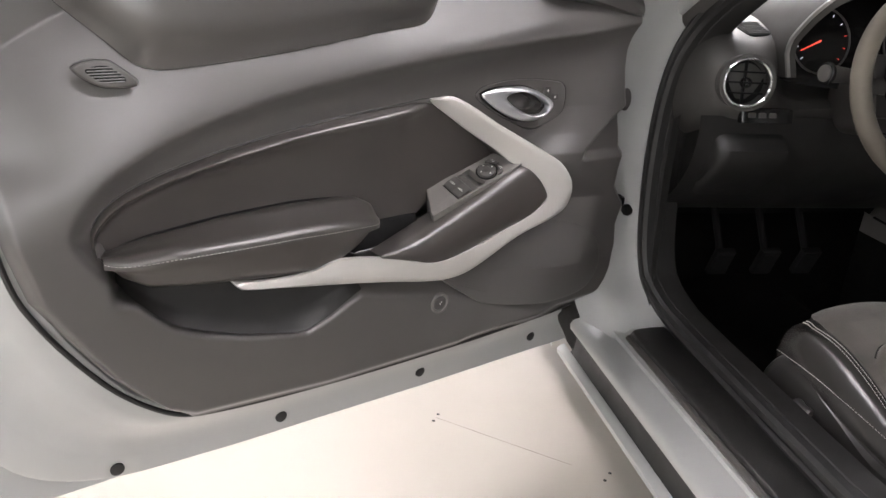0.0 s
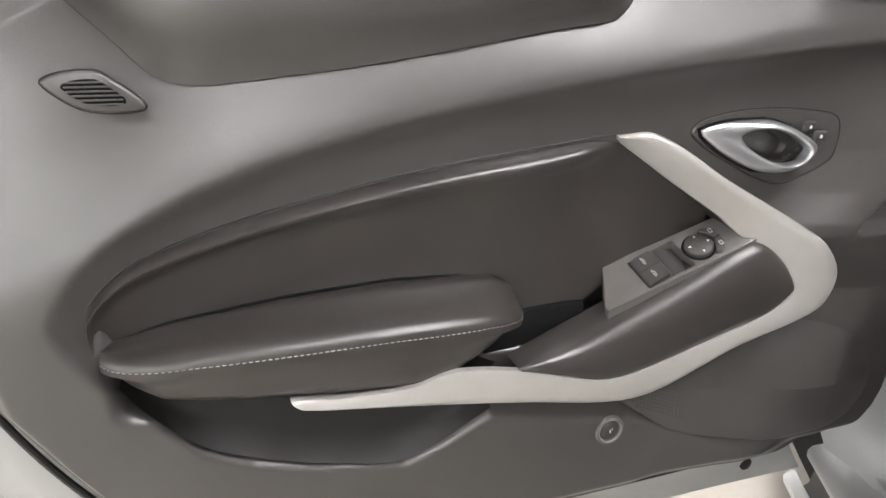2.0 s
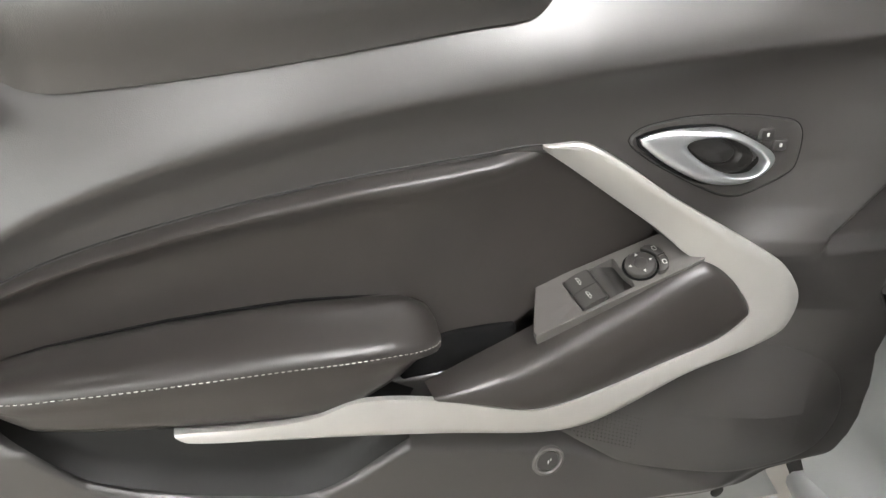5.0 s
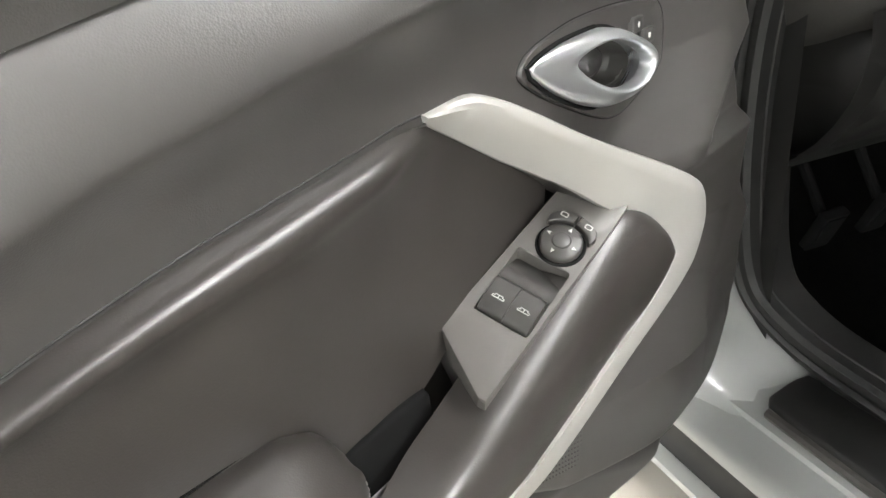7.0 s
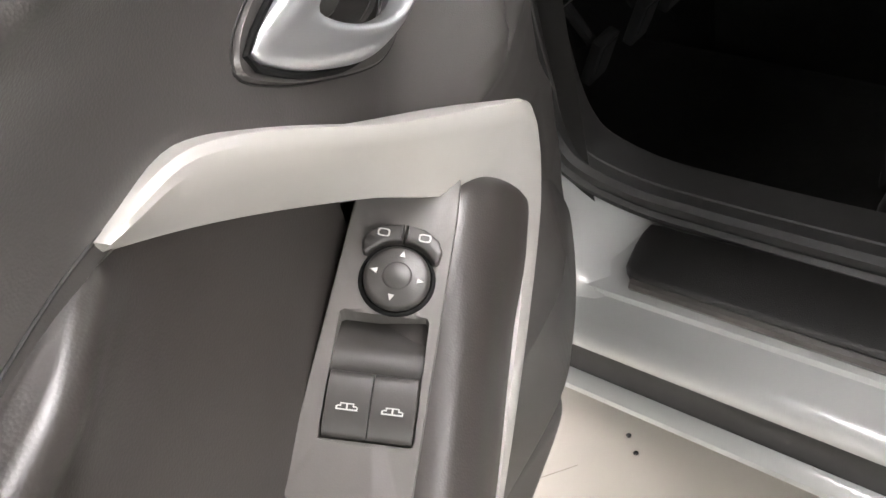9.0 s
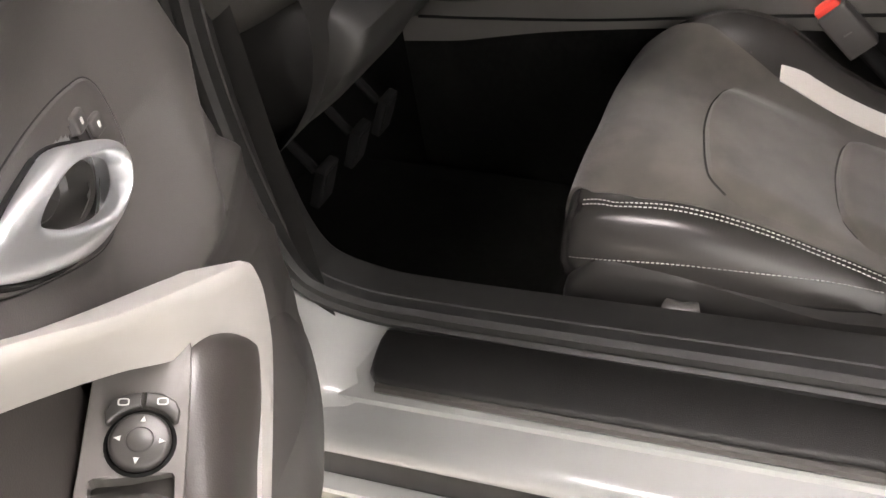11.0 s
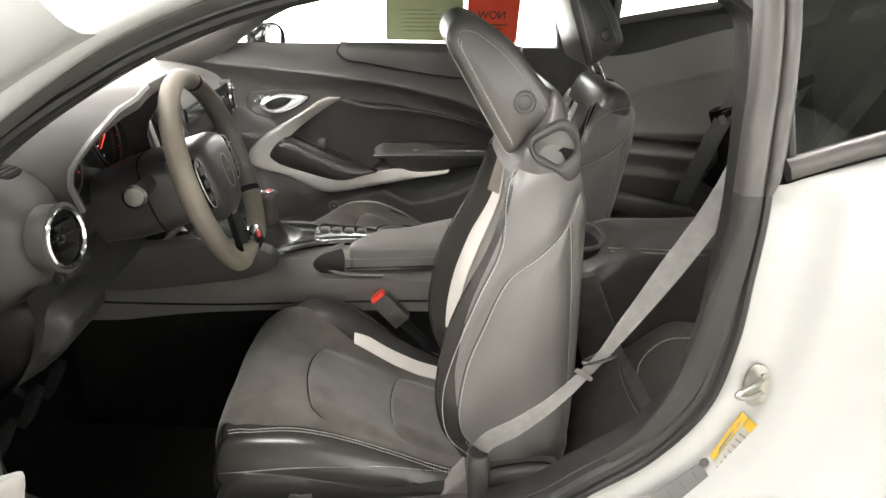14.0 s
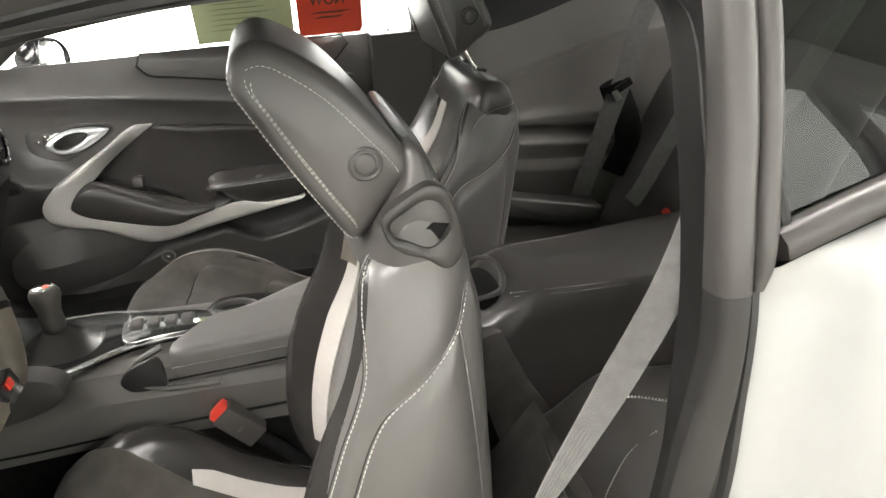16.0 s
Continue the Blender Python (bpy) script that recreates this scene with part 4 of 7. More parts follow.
def door_shell(d, mp):
    """White painted door frame round the panel with its drain holes and lower flange."""
    lo = [(0.14, 0.325), (0.30, 0.328), (0.55, 0.330), (0.80, 0.336), (1.02, 0.342), (1.20, 0.36), (1.31, 0.42), (1.38, 0.56), (1.42, 0.75), (1.43, 0.95), (1.43, 1.17)]
    hi = [(0.27, 0.497), (0.34, 0.492), (0.55, 0.486), (0.80, 0.488), (1.02, 0.50), (1.13, 0.53), (1.20, 0.61), (1.26, 0.72), (1.28, 0.82), (1.285, 0.95), (1.29, 1.17)]
    a, b = spline(lo, 90), spline(hi, 90)
    prof = [(0.0, -0.15), (0.0, -0.125), (0.05, -0.115), (0.28, -0.108), (0.40, -0.104), (0.55, -0.09), (0.72, -0.06), (0.85, -0.045), (1.0, -0.040)]
    P = [[mp(*(p * (1 - k) + q * k), w) for k, w in prof] for p, q in zip(a, b)]
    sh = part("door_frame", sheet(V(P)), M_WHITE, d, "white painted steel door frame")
    # outer skin closes the back
    P = [[mp(u, z, -0.15 - 0.05 * math.sin(math.pi * min(1, max(0, (z - 0.3) / 0.9)))) for z in np.linspace(0.33, 1.15, 12)] for u in np.linspace(0.14, 1.42, 20)]
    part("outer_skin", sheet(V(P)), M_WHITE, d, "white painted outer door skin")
    upv = mp(0, 0, 1) - mp(0, 0, 0)
    for p in ((-1.279, -1.009, 0.375), (-1.137, -1.281, 0.377), (-0.996, -1.553, 0.378), (-0.868, -1.805, 0.379)):
        u, z, w = door_uzw(p)
        part("drain_plug", disc(mp(u, z, -0.1085), 0.011, 0.003, upv, 20, 0.001), M_RUBBER, sh, "small dark round drain plug")
    # rubber edge between panel and frame
    e = spline([(0.24, 0.478), (0.30, 0.473), (0.543, 0.466), (0.84, 0.469), (1.06, 0.485), (1.117, 0.510), (1.190, 0.58), (1.272, 0.713), (1.295, 0.81), (1.305, 0.95), (1.31, 1.17)], 100)
    part("panel_edge_seal", tube(V([mp(u, z, -0.034) for u, z in e]), 0.004, 8), M_RUBBER, d, "thin black rubber edge")
    # front end of the frame by the hinges
    P = [[mp(u, z, w) for w, u in ((-0.15, 0.135), (-0.10, 0.135), (-0.07, 0.15), (-0.05, 0.19))] for z in np.linspace(0.54, 1.12, 20)]
    part("hinge_edge", sheet(V(P)), M_TRIM_DARK, d, "dark front edge of the door")
    # window sill strip and mirror foot at the top front corner
    part("window_sill_strip", sweep(V([mp(u, 1.178, -0.03) for u in np.linspace(0.16, 1.40, 30)]), ring(0.012, 0.02, 10, 4), (0, 0, 1)), M_RUBBER, d)
    part("mirror_foot", pillow(spline([(0.17, 1.08), (0.20, 1.13), (0.30, 1.16), (0.42, 1.175), (0.40, 1.12), (0.30, 1.10)], 50, True), (0.25, 1.12), (0.36, 1.14), [(0, -0.06), (0, 0.002), (0.15, 0.012), (1, 0.014)], mp), M_TRIM_DARK, d, "dark mirror mounting cover")


driver_door = make_door(on_driver, "driver_door", "open driver's door with grey-black inner panel and silver trim")
passenger_door = make_door(on_passenger, "passenger_door", "closed passenger door, inner panel coloured darker for cabin shade, silver trim", driver=False)


# ---- car body round the door opening ----
body = thing("car_body", (-0.7, 0.0, 0.12), "white two-door coupe body, glossy paint, seen through its open door", "car body")
LOOP = [(-0.158, -0.775, 1.06), (-0.168, -0.785, 0.95), (-0.175, -0.785, 0.85), (-0.200, -0.783, 0.745), (-0.268, -0.772, 0.648), (-0.345, -0.755, 0.580), (-0.43, -0.735, 0.508), (-0.54, -0.715, 0.460), (-0.72, -0.703, 0.442), (-0.95, -0.703, 0.438),
        (-1.14, -0.705, 0.438), (-1.256, -0.716, 0.456), (-1.325, -0.732, 0.508), (-1.346, -0.746, 0.645), (-1.345, -0.75, 0.860), (-1.315, -0.742, 1.00), (-1.262, -0.715, 1.095), (-1.075, -0.668, 1.228), (-0.90, -0.648, 1.306), (-0.72, -0.642, 1.350), (-0.52, -0.642, 1.370),
        (-0.33, -0.650, 1.369), (-0.205, -0.668, 1.358), (-0.152, -0.69, 1.315), (-0.148, -0.73, 1.21)]
loop = spline(LOOP, 260, closed=True)
sec = V([(-0.024, -0.012), (-0.024, 0.006), (-0.018, 0.013), (-0.008, 0.015), (-0.002, 0.009), (0.004, 0.009), (0.010, 0.016), (0.019, 0.014), (0.024, 0.005), (0.024, -0.012)])
part("door_seal", sweep(loop, sec * V([0.85, 1.0]), (0, -1, 0), closed=True), M_RUBBER, body, "black rubber door opening seal", angle=25)
cen = loop.mean(0)
t_, s_, u_ = frames(loop, (0, -1, 0), closed=True)
if np.sum(s_ * (loop - cen)) < 0:
    s_ = -s_
inn = loop - s_ * 0.006 + V([0, 0.036, 0])
part("inner_trim_edge", sweep(inn, ring(0.018, 0.030, 10, 4), (0, -1, 0), closed=True), M_DEEP, body, "black plastic trim round the opening")
# dusty wide seal on the rear pillar and along the roof rail
pil = spline([(-0.300, -0.772, 0.605), (-0.250, -0.781, 0.66), (-0.205, -0.788, 0.745), (-0.182, -0.793, 0.84), (-0.168, -0.797, 0.95), (-0.163, -0.799, 1.04), (-0.160, -0.792, 1.11), (-0.155, -0.778, 1.17), (-0.150, -0.766, 1.22), (-0.147, -0.74, 1.318), (-0.150, -0.72, 1.37)], 90)
ps = V([(-0.047, -0.02), (-0.047, 0.003), (-0.042, 0.010), (-0.034, 0.0135), (-0.024, 0.015), (-0.012, 0.0145), (-0.004, 0.011), (-0.001, -0.002), (-0.001, -0.02)])
kk = np.linspace(0, 1, 90)
hgt = np.interp(kk, [0, 0.25, 0.5, 0.66, 1], [0.1, 0.5, 0.85, 1, 1])
wid = np.interp(kk, [0, 0.25, 0.42, 0.56, 1], [0.9, 1.0, 0.95, 0.70, 0.68])
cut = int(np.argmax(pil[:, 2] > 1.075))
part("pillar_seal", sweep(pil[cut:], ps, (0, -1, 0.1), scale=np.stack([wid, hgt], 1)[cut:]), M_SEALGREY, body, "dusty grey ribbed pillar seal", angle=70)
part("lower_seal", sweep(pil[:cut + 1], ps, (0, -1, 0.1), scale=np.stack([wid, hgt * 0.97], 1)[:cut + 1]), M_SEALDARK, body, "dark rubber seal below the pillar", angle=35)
ps = V([(0.002, -0.02), (0.002, -0.002), (0.004, 0.008), (0.009, 0.0125), (0.016, 0.013), (0.022, 0.009), (0.025, 0.0), (0.025, -0.02)])
pl2 = pil[pil[:, 2] > 1.075]
part("pillar_trim", sweep(pl2, ps, (0, -1, 0.1), scale=np.stack([np.interp(np.linspace(0, 1, len(pl2)), [0, 0.06, 0.2, 1], [0.55, 0.85, 1, 1]), np.interp(np.linspace(0, 1, len(pl2)), [0, 0.1, 1], [0.6, 1, 1])], 1)), M_SEALGREY, body, "dusty grey outer pillar trim", angle=70)
rail = spline([(-1.33, -0.74, 1.075), (-1.25, -0.727, 1.128), (-1.075, -0.682, 1.252), (-0.90, -0.662, 1.328), (-0.72, -0.656, 1.371), (-0.52, -0.656, 1.391), (-0.33, -0.662, 1.390), (-0.20, -0.68, 1.380)], 80)
rs = V([(-0.022, -0.01), (-0.022, 0.010), (-0.014, 0.017), (0.002, 0.018), (0.010, 0.012), (0.014, 0.004), (0.018, -0.01)])
part("roof_rail_seal", sweep(rail, rs, (0, -1, 0.35)), M_SEALGREY, body, "dusty grey roof rail seal", angle=25)
rail2 = rail + V([0, -0.012, 0.030])
part("roof_rail", sweep(rail2, ring(0.030, 0.022, 14, 3), (0, -1, 0.6)), M_WHITE, body, "white painted roof rail")
part("rail_gap", tube(rail + V([0, -0.022, 0.014]), 0.005, 8), M_BLACK, body)

# white shut faces: front hinge pillar and sill
fr = loop[74:176]
so = s_[74:176]
rows = []
for a, b in ((0.0, -0.004), (0.022, -0.004), (0.028, 0.004), (0.032, 0.06), (0.036, 0.10), (0.05, 0.13), (0.09, 0.155), (0.16, 0.165), (0.30, 0.165)):
    rows.append(fr + so * a + V([0, -1, 0]) * b)
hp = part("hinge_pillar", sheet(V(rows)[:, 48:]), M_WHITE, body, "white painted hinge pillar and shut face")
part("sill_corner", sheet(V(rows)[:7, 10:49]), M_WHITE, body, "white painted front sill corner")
part("hinge_bolt", disc((-1.338, -0.80, 0.66), 0.012, 0.014, (1, -0.2, 0), 16), M_BLACK, hp, "dark hinge bolt")
part("grommet", prism(V([(-0.838 + a, 0.905 + b) for a, b in ring(0.012, 0.024, 24)]), 0, 0.006, lambda a, b, h: V([-1.338 + h, a, b]), 0.002), M_SEALGREY, hp, "grey rubber grommet")
part("check_strap", box((-1.33, -0.85, 0.685), (0.03, 0.07, 0.02), bevel=0.003), M_BLACK, hp, "black door check strap")
X0, X1 = -1.34, -0.30
yb = lambda x: 0.045 * (x + 1.2)
sp = [(-0.70, 0.418), (-0.79, 0.414), (-0.83, 0.405), (-0.832, 0.398), (-0.868, 0.390), (-0.884, 0.384), (-0.890, 0.374), (-0.889, 0.362), (-0.882, 0.354)]
P = [[(x, y + yb(x), z) for y, z in sp] for x in np.linspace(X0, X1, 30)]
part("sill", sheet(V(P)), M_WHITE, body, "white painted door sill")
sp = [(-0.882, 0.356), (-0.868, 0.348), (-0.862, 0.32), (-0.866, 0.295), (-0.876, 0.285)]
part("rocker_groove", sheet(V([[(x, y + yb(x), z) for y, z in sp] for x in np.linspace(X0 - 0.02, X1, 30)])), M_RUBBER, body, "dark rubber groove under the sill")
sp = [(-0.874, 0.289), (-0.884, 0.286), (-0.892, 0.278), (-0.890, 0.264), (-0.870, 0.252), (-0.82, 0.20), (-0.78, 0.14)]
part("rocker_panel", sheet(V([[(x, y + yb(x), z) for y, z in sp] for x in np.linspace(X0 - 0.06, X1, 30)])), M_WHITE, body, "white lower rocker panel")
plate = spline([(-1.215, -0.725), (-1.205, -0.80), (-1.19, -0.812), (-1.15, -0.813), (-0.9, -0.803), (-0.55, -0.788), (-0.46, -0.783), (-0.44, -0.77), (-0.44, -0.69), (-0.47, -0.68), (-0.7, -0.692), (-1.0, -0.71), (-1.18, -0.722)], 90, closed=True)
part("sill_plate", prism(plate, 0.400, 0.428, lambda a, b, h: V([a, b, h]), 0.006), M_SILLPLATE, body, "black textured sill plate")
part("sill_plate_edge", tube(V([(x, -0.815 + 0.032 * (x + 1.2), 0.414) for x in np.linspace(-1.19, -0.45, 20)]), 0.0075, 8), M_SEALGREY, body)
sp = [(-0.715, 0.425), (-0.690, 0.440), (-0.668, 0.452), (-0.655, 0.448), (-0.640, 0.43), (-0.632, 0.36), (-0.63, 0.30)]
part("sill_trim", sheet(V([[(x, y + yb(x) * 0.8, z) for y, z in sp] for x in np.linspace(-1.36, -0.30, 30)])), M_DEEP, body, "black plastic inner sill trim")

# rear quarter: white shut face that flares out
n0 = 76
prof = [(-0.01, 0.0), (0.020, 0.004), (0.034, 0.008), (0.055, 0.012), (0.080, 0.020), (0.098, 0.042), (0.118, 0.056), (0.150, 0.064), (0.176, 0.082), (0.205, 0.108), (0.28, 0.135), (0.55, 0.15), (1.4, 0.13)]
P = []
for i in range(n0):
    p, n_ = loop[i], s_[i]
    row = []
    for a, b in prof:
        q = smooth01((a - 0.06) / 0.15)
        h = p + n_ * min(a, 0.06) + (V([1.0, 0, 0]) * q + n_ * (1 - q)) * max(0, a - 0.06)
        row.append(h + V([0, -b, 0.05 * smooth01((p[2] - 0.95) / 0.12) * smooth01(a / 0.5)]))
    P.append(row)
top = []
for c_ in P[0]:
    p = V(c_)
    zt = 1.104 + 0.16 * (1 - math.exp(-max(0.0, p[0] + 0.128) / 0.45)) - 0.012
    top.append([V([p[0], p[1] + (-0.788 - p[1]) * (1 - math.cos(a)), p[2] + (zt - p[2]) * math.sin(a)]) for a in np.linspace(math.pi / 2, 0.15, 8)])
P = [[c_[k] for c_ in top] for k in range(8)] + P
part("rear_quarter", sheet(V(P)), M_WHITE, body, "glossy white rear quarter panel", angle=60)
# striker
st = part("striker_plate", prism(V([(-0.126 + a, 0.788 + b) for a, b in ring(0.0175, 0.036, 30, 2.2)]), 0, 0.004, lambda a, b, h: V([a, -0.807 - h - 0.35 * (a + 0.126), b]), 0.002), M_STEEL, body, "zinc door striker plate")
part("striker_loop", tube(spline([(-0.116, -0.808, 0.801), (-0.138, -0.826, 0.799), (-0.160, -0.836, 0.795), (-0.168, -0.838, 0.789), (-0.160, -0.836, 0.783), (-0.138, -0.826, 0.779), (-0.114, -0.808, 0.777)], 40), 0.0042, 10), M_STEEL, st, "steel striker loop")
for dz in (0.018, -0.02):
    part("screw", disc((-0.118, -0.812, 0.788 + dz), 0.006, 0.004, (0, -1, 0), 12, 0.001), M_STEEL, st)

# labels on the shut face
fx = lambda a, b, h: V([a, -0.8045 - h - 0.16 * max(0, a + 0.15) + 0.10 * max(0, -0.17 - a), b])
yl = thing("tyre_label", fx(-0.14, 0.68, 0), "yellow and white tyre pressure label stuck on white paint", "label")
part("band", prism(poly([(-0.140, 0.742), (-0.130, 0.732), (-0.171, 0.652), (-0.178, 0.661)], 30, True), 0.001, 0.0020, fx, 0.0003), M_YELLOW, yl, "yellow warning band")
part("paper", prism(poly([(-0.130, 0.732), (-0.108, 0.716), (-0.148, 0.612), (-0.168, 0.652)], 30, True), 0.001, 0.0018, fx, 0.0003), M_LABEL, yl, "white printed field")
part("corner", prism(poly([(-0.130, 0.732), (-0.108, 0.716), (-0.114, 0.698), (-0.136, 0.716)], 20, True), 0.0016, 0.0026, fx, 0.0002), M_YELLOW, yl)
for q in range(7):
    a = V([-0.140, 0.706]) + V([-0.0042, -0.0105]) * q
    part("print_bar", prism(poly([a, a + V([0.019, -0.014]), a + V([0.018, -0.017]), a + V([-0.001, -0.003])], 8, True), 0.0017, 0.0022, fx, 0.0001), M_PRINT, yl)
part("print_bar", prism(poly([(-0.141, 0.728), (-0.138, 0.725), (-0.166, 0.666), (-0.169, 0.669)], 12, True), 0.0019, 0.0024, fx, 0.0001), M_PRINT, yl)
gl = thing("build_label", fx(-0.2, 0.6, 0), "grey build label with a dark code mark stuck on white paint", "label")
part("paper", prism(poly([(-0.190, 0.648), (-0.168, 0.612), (-0.262, 0.515), (-0.288, 0.556)], 30, True), 0.001, 0.0018, fx, 0.0003), M_LABELG, gl)
for q in range(5):
    a = V([-0.200, 0.632]) + V([-0.017, -0.0185]) * q
    part("print_bar", prism(poly([a, a + V([0.010, -0.015]), a + V([0.008, -0.017]), a + V([-0.002, -0.002])], 8, True), 0.0017, 0.0022, fx, 0.0001), M_INKD, gl)
solid("blanking_plug", disc(fx(-0.185, 0.648, 0.001), 0.008, 0.003, (0, -1, 0), 20), M_SEALGREY, "small grey round plug in the white shut face", "plug")

# rear side window with its frame
xs = np.linspace(-0.128, 0.75, 24)
wzv = 1.118 + 0.16 * (1 - np.exp(-(xs + 0.128) / 0.45))
P = [[(x, -0.774 + 0.085 * k, z0 + (1.385 - z0) * k) for k in np.linspace(0, 1, 8)] for x, z0 in zip(xs, wzv)]
part("rear_side_window", slab(V(P), 0.004, side=1, edge=0.001), M_TINT, body, "dark tinted rear side glass")
part("window_trim", sweep(V([(x, -0.786, z - 0.004) for x, z in zip(xs, wzv)]), V([(-0.012, -0.012), (-0.010, 0.008), (0.0, 0.012), (0.012, 0.006), (0.014, -0.012)]) * 1.25, (0, -1, 0.4)), M_SEALGREY, body, "dusty dark trim under the rear side window", angle=80)
part("window_edge", tube(V([(-0.118 - 0.02 * k, -0.784 + 0.085 * k, 1.112 + 0.27 * k) for k in np.linspace(0, 1, 8)]), 0.006, 8), M_RUBBER, body)

# roof, headliner, pillars on the far side
P = [[(x, y, 1.437 - 0.10 * (abs(y) / 0.66) ** 3 * 0.6 - 0.10 * max(0, (-0.55 - x)) ** 1.2 - 0.12 * max(0, x - 0.3) ** 1.5) for y in np.linspace(-0.66, 0.66, 25)] for x in np.linspace(-0.95, 0.50, 25)]
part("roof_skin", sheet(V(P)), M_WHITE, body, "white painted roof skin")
part("headliner", sheet(V(P) - V([0, 0, 0.03])), M_TRIM_DARK, body, "black cloth headliner")
far = spline([(-1.42, 0.75, 1.06), (-1.25, 0.722, 1.128), (-1.075, 0.675, 1.245), (-0.90, 0.655, 1.315), (-0.72, 0.65, 1.362), (-0.52, 0.65, 1.378), (-0.2, 0.66, 1.372), (0.3, 0.66, 1.35), (0.7, 0.62, 1.25)], 60)
part("far_roof_rail", sweep(far, ring(0.045, 0.03, 12, 3), (0, 1, 0.5)), M_TRIM_DARK, body, "black far roof rail trim")
part("far_rear_pillar", sweep(spline([(-0.09, 0.745, 0.55), (-0.09, 0.745, 0.75), (-0.09, 0.745, 0.9), (-0.10, 0.742, 1.08), (-0.115, 0.728, 1.18), (-0.14, 0.70, 1.30), (-0.15, 0.69, 1.34)], 20), ring(0.050, 0.03, 12, 4), (0, 1, 0)), M_DASH, body, "black far pillar trim")
# far rear side trim with ledges and arm recess
us = np.linspace(-0.16, 1.0, 60)
prof = [(1.42, 0.66), (1.26, 0.725), (1.20, 0.735), (1.12, 0.728), (1.07, 0.722), (1.03, 0.718), (0.98, 0.714), (0.92, 0.706), (0.88, 0.696), (0.855, 0.686), (0.845, 0.690), (0.838, 0.712), (0.828, 0.714), (0.818, 0.690), (0.810, 0.666), (0.803, 0.656), (0.795, 0.654), (0.765, 0.662), (0.752, 0.664), (0.745, 0.650), (0.738, 0.630), (0.730, 0.624), (0.68, 0.630), (0.62, 0.636), (0.45, 0.64), (0.33, 0.64)]
pf = poly([(y, z) for z, y in prof], 220)
P = []
for x in us:
    lift = 0.10 * smooth01((x - 0.0) / 0.5)
    zc_ = float(np.interp(x, [-0.16, 0.06, 0.103, 0.275, 0.42, 1.0], [0.90, 0.945, 0.985, 1.032, 1.066, 1.16]))
    row = []
    for y, z in pf:
        z2 = z + lift * smooth01((z - 0.86) / 0.1) * smooth01((1.25 - z) / 0.12)
        swell = 0.022 * smooth01((zc_ - z2) / 0.014) * smooth01((z2 - 0.842) / 0.004) * (0.35 + 0.65 * smooth01((z2 - zc_ + 0.12) / 0.12))
        drop = 0.10 * (x - 0.08) * smooth01((0.86 - z) / 0.02)
        row.append((x, y - swell, z2 - drop))
    P.append(row)
P = V(P)
# One trim sheet: lower part lightened for missing light, upper kept near black.
part("rear_side_trim", sheet(P[:, 62:]), M_VINYL, body, "moulded rear side trim, black vinyl lightened for cabin light")
top_low = P[:, :63]
keep_f, keep_v = [], top_low.reshape(-1, 3)
for f in quads(60, 63):
    c = keep_v[list(f)].mean(0)
    inside = 0.03 < c[0] < 0.36 and (1.205 + 0.16 * (c[0] - 0.03)) < c[2] < 1.30
    if not inside:
        keep_f.append(f)
part("rear_upper_trim", (keep_v, keep_f), M_DEEP, body, "black rear upper trim round a small side window")
wo = [(0.03, 1.205), (0.03, 1.30), (0.36, 1.302), (0.36, 1.262), (0.20, 1.236)]
part("small_window_frame", sweep(spline([(a, float(np.interp(b, [1.20, 1.26, 1.42], [0.735, 0.725, 0.66])) - 0.004, b) for a, b in poly(wo, 40, True)], 90, True), ring(0.012, 0.006, 8), (0, 1, 0), closed=True), M_VINYL, body, "black frame of the small far window")
part("rear_bulkhead", sheet(V([[(1.0 - 0.25 * (z - 0.3), y, z) for z in np.linspace(0.3, 1.1, 6)] for y in np.linspace(-0.72, 0.72, 6)])), M_TRIM_DARK, body)
part("rear_window", sheet(V([[(x, y, 1.425 - 0.36 * ((x - 0.50) / 0.75) ** 1.15) for y in np.linspace(-0.6, 0.6, 6)] for x in np.linspace(0.50, 1.25, 8)])), M_CLEAR, body, "clear rear window")
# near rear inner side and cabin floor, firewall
# Near side of the trim: cabin shade is put into its near black.
part("near_rear_trim", sheet(V([[(x, -0.70 + 0.18 * max(0, z - 1.1), z) for z in np.linspace(0.3, 1.11, 12)] for x in np.linspace(-0.12, 1.0, 8)])), M_DEEP, body, "near rear side trim, cabin shade put into a near-black colour")
part("near_upper_trim", sheet(V([[(x, -0.70 + 0.3 * (z - 1.12), z) for z in np.linspace(1.36, 1.40, 3)] for x in np.linspace(-0.12, 1.0, 8)])), M_TRIM_DARK, body)
solid("carpet", sheet(V([[(x, y, 0.305 + 0.20 * smooth01((-1.45 - x) / 0.35) + 0.004 * math.sin(17 * x + 9 * y)) for y in np.linspace(-0.66, 0.66, 40)] for x in np.linspace(-1.9, 0.15, 60)])), M_CARPET, "black carpet on the car floor", "carpet")
part("rear_floor_carpet", sheet(V([[(-0.37 + 0.225 * k, y, 0.325 + 0.19 * k ** 1.4) for k in np.linspace(0, 1.04, 13)] for y in np.linspace(-0.68, 0.13, 20)])), M_NAP, body, "worn grey carpet behind the front seat")
part("firewall", sheet(V([[(-1.80 + 0.1 * (z - 0.4), y, z) for z in np.linspace(0.3, 1.1, 5)] for y in np.linspace(-0.8, 0.8, 5)])), M_BLACK, body, "black firewall")
# Footwell shade is put into this panel's near-black colour.
part("kick_panel", sheet(V([[(x, -0.70 - 0.03 * smooth01((x + 1.6) / 0.3), z) for z in np.linspace(0.3, 0.95, 8)] for x in np.linspace(-1.80, -1.29, 12)])), M_DEEP, body, "black kick panel with footwell shade in its colour")
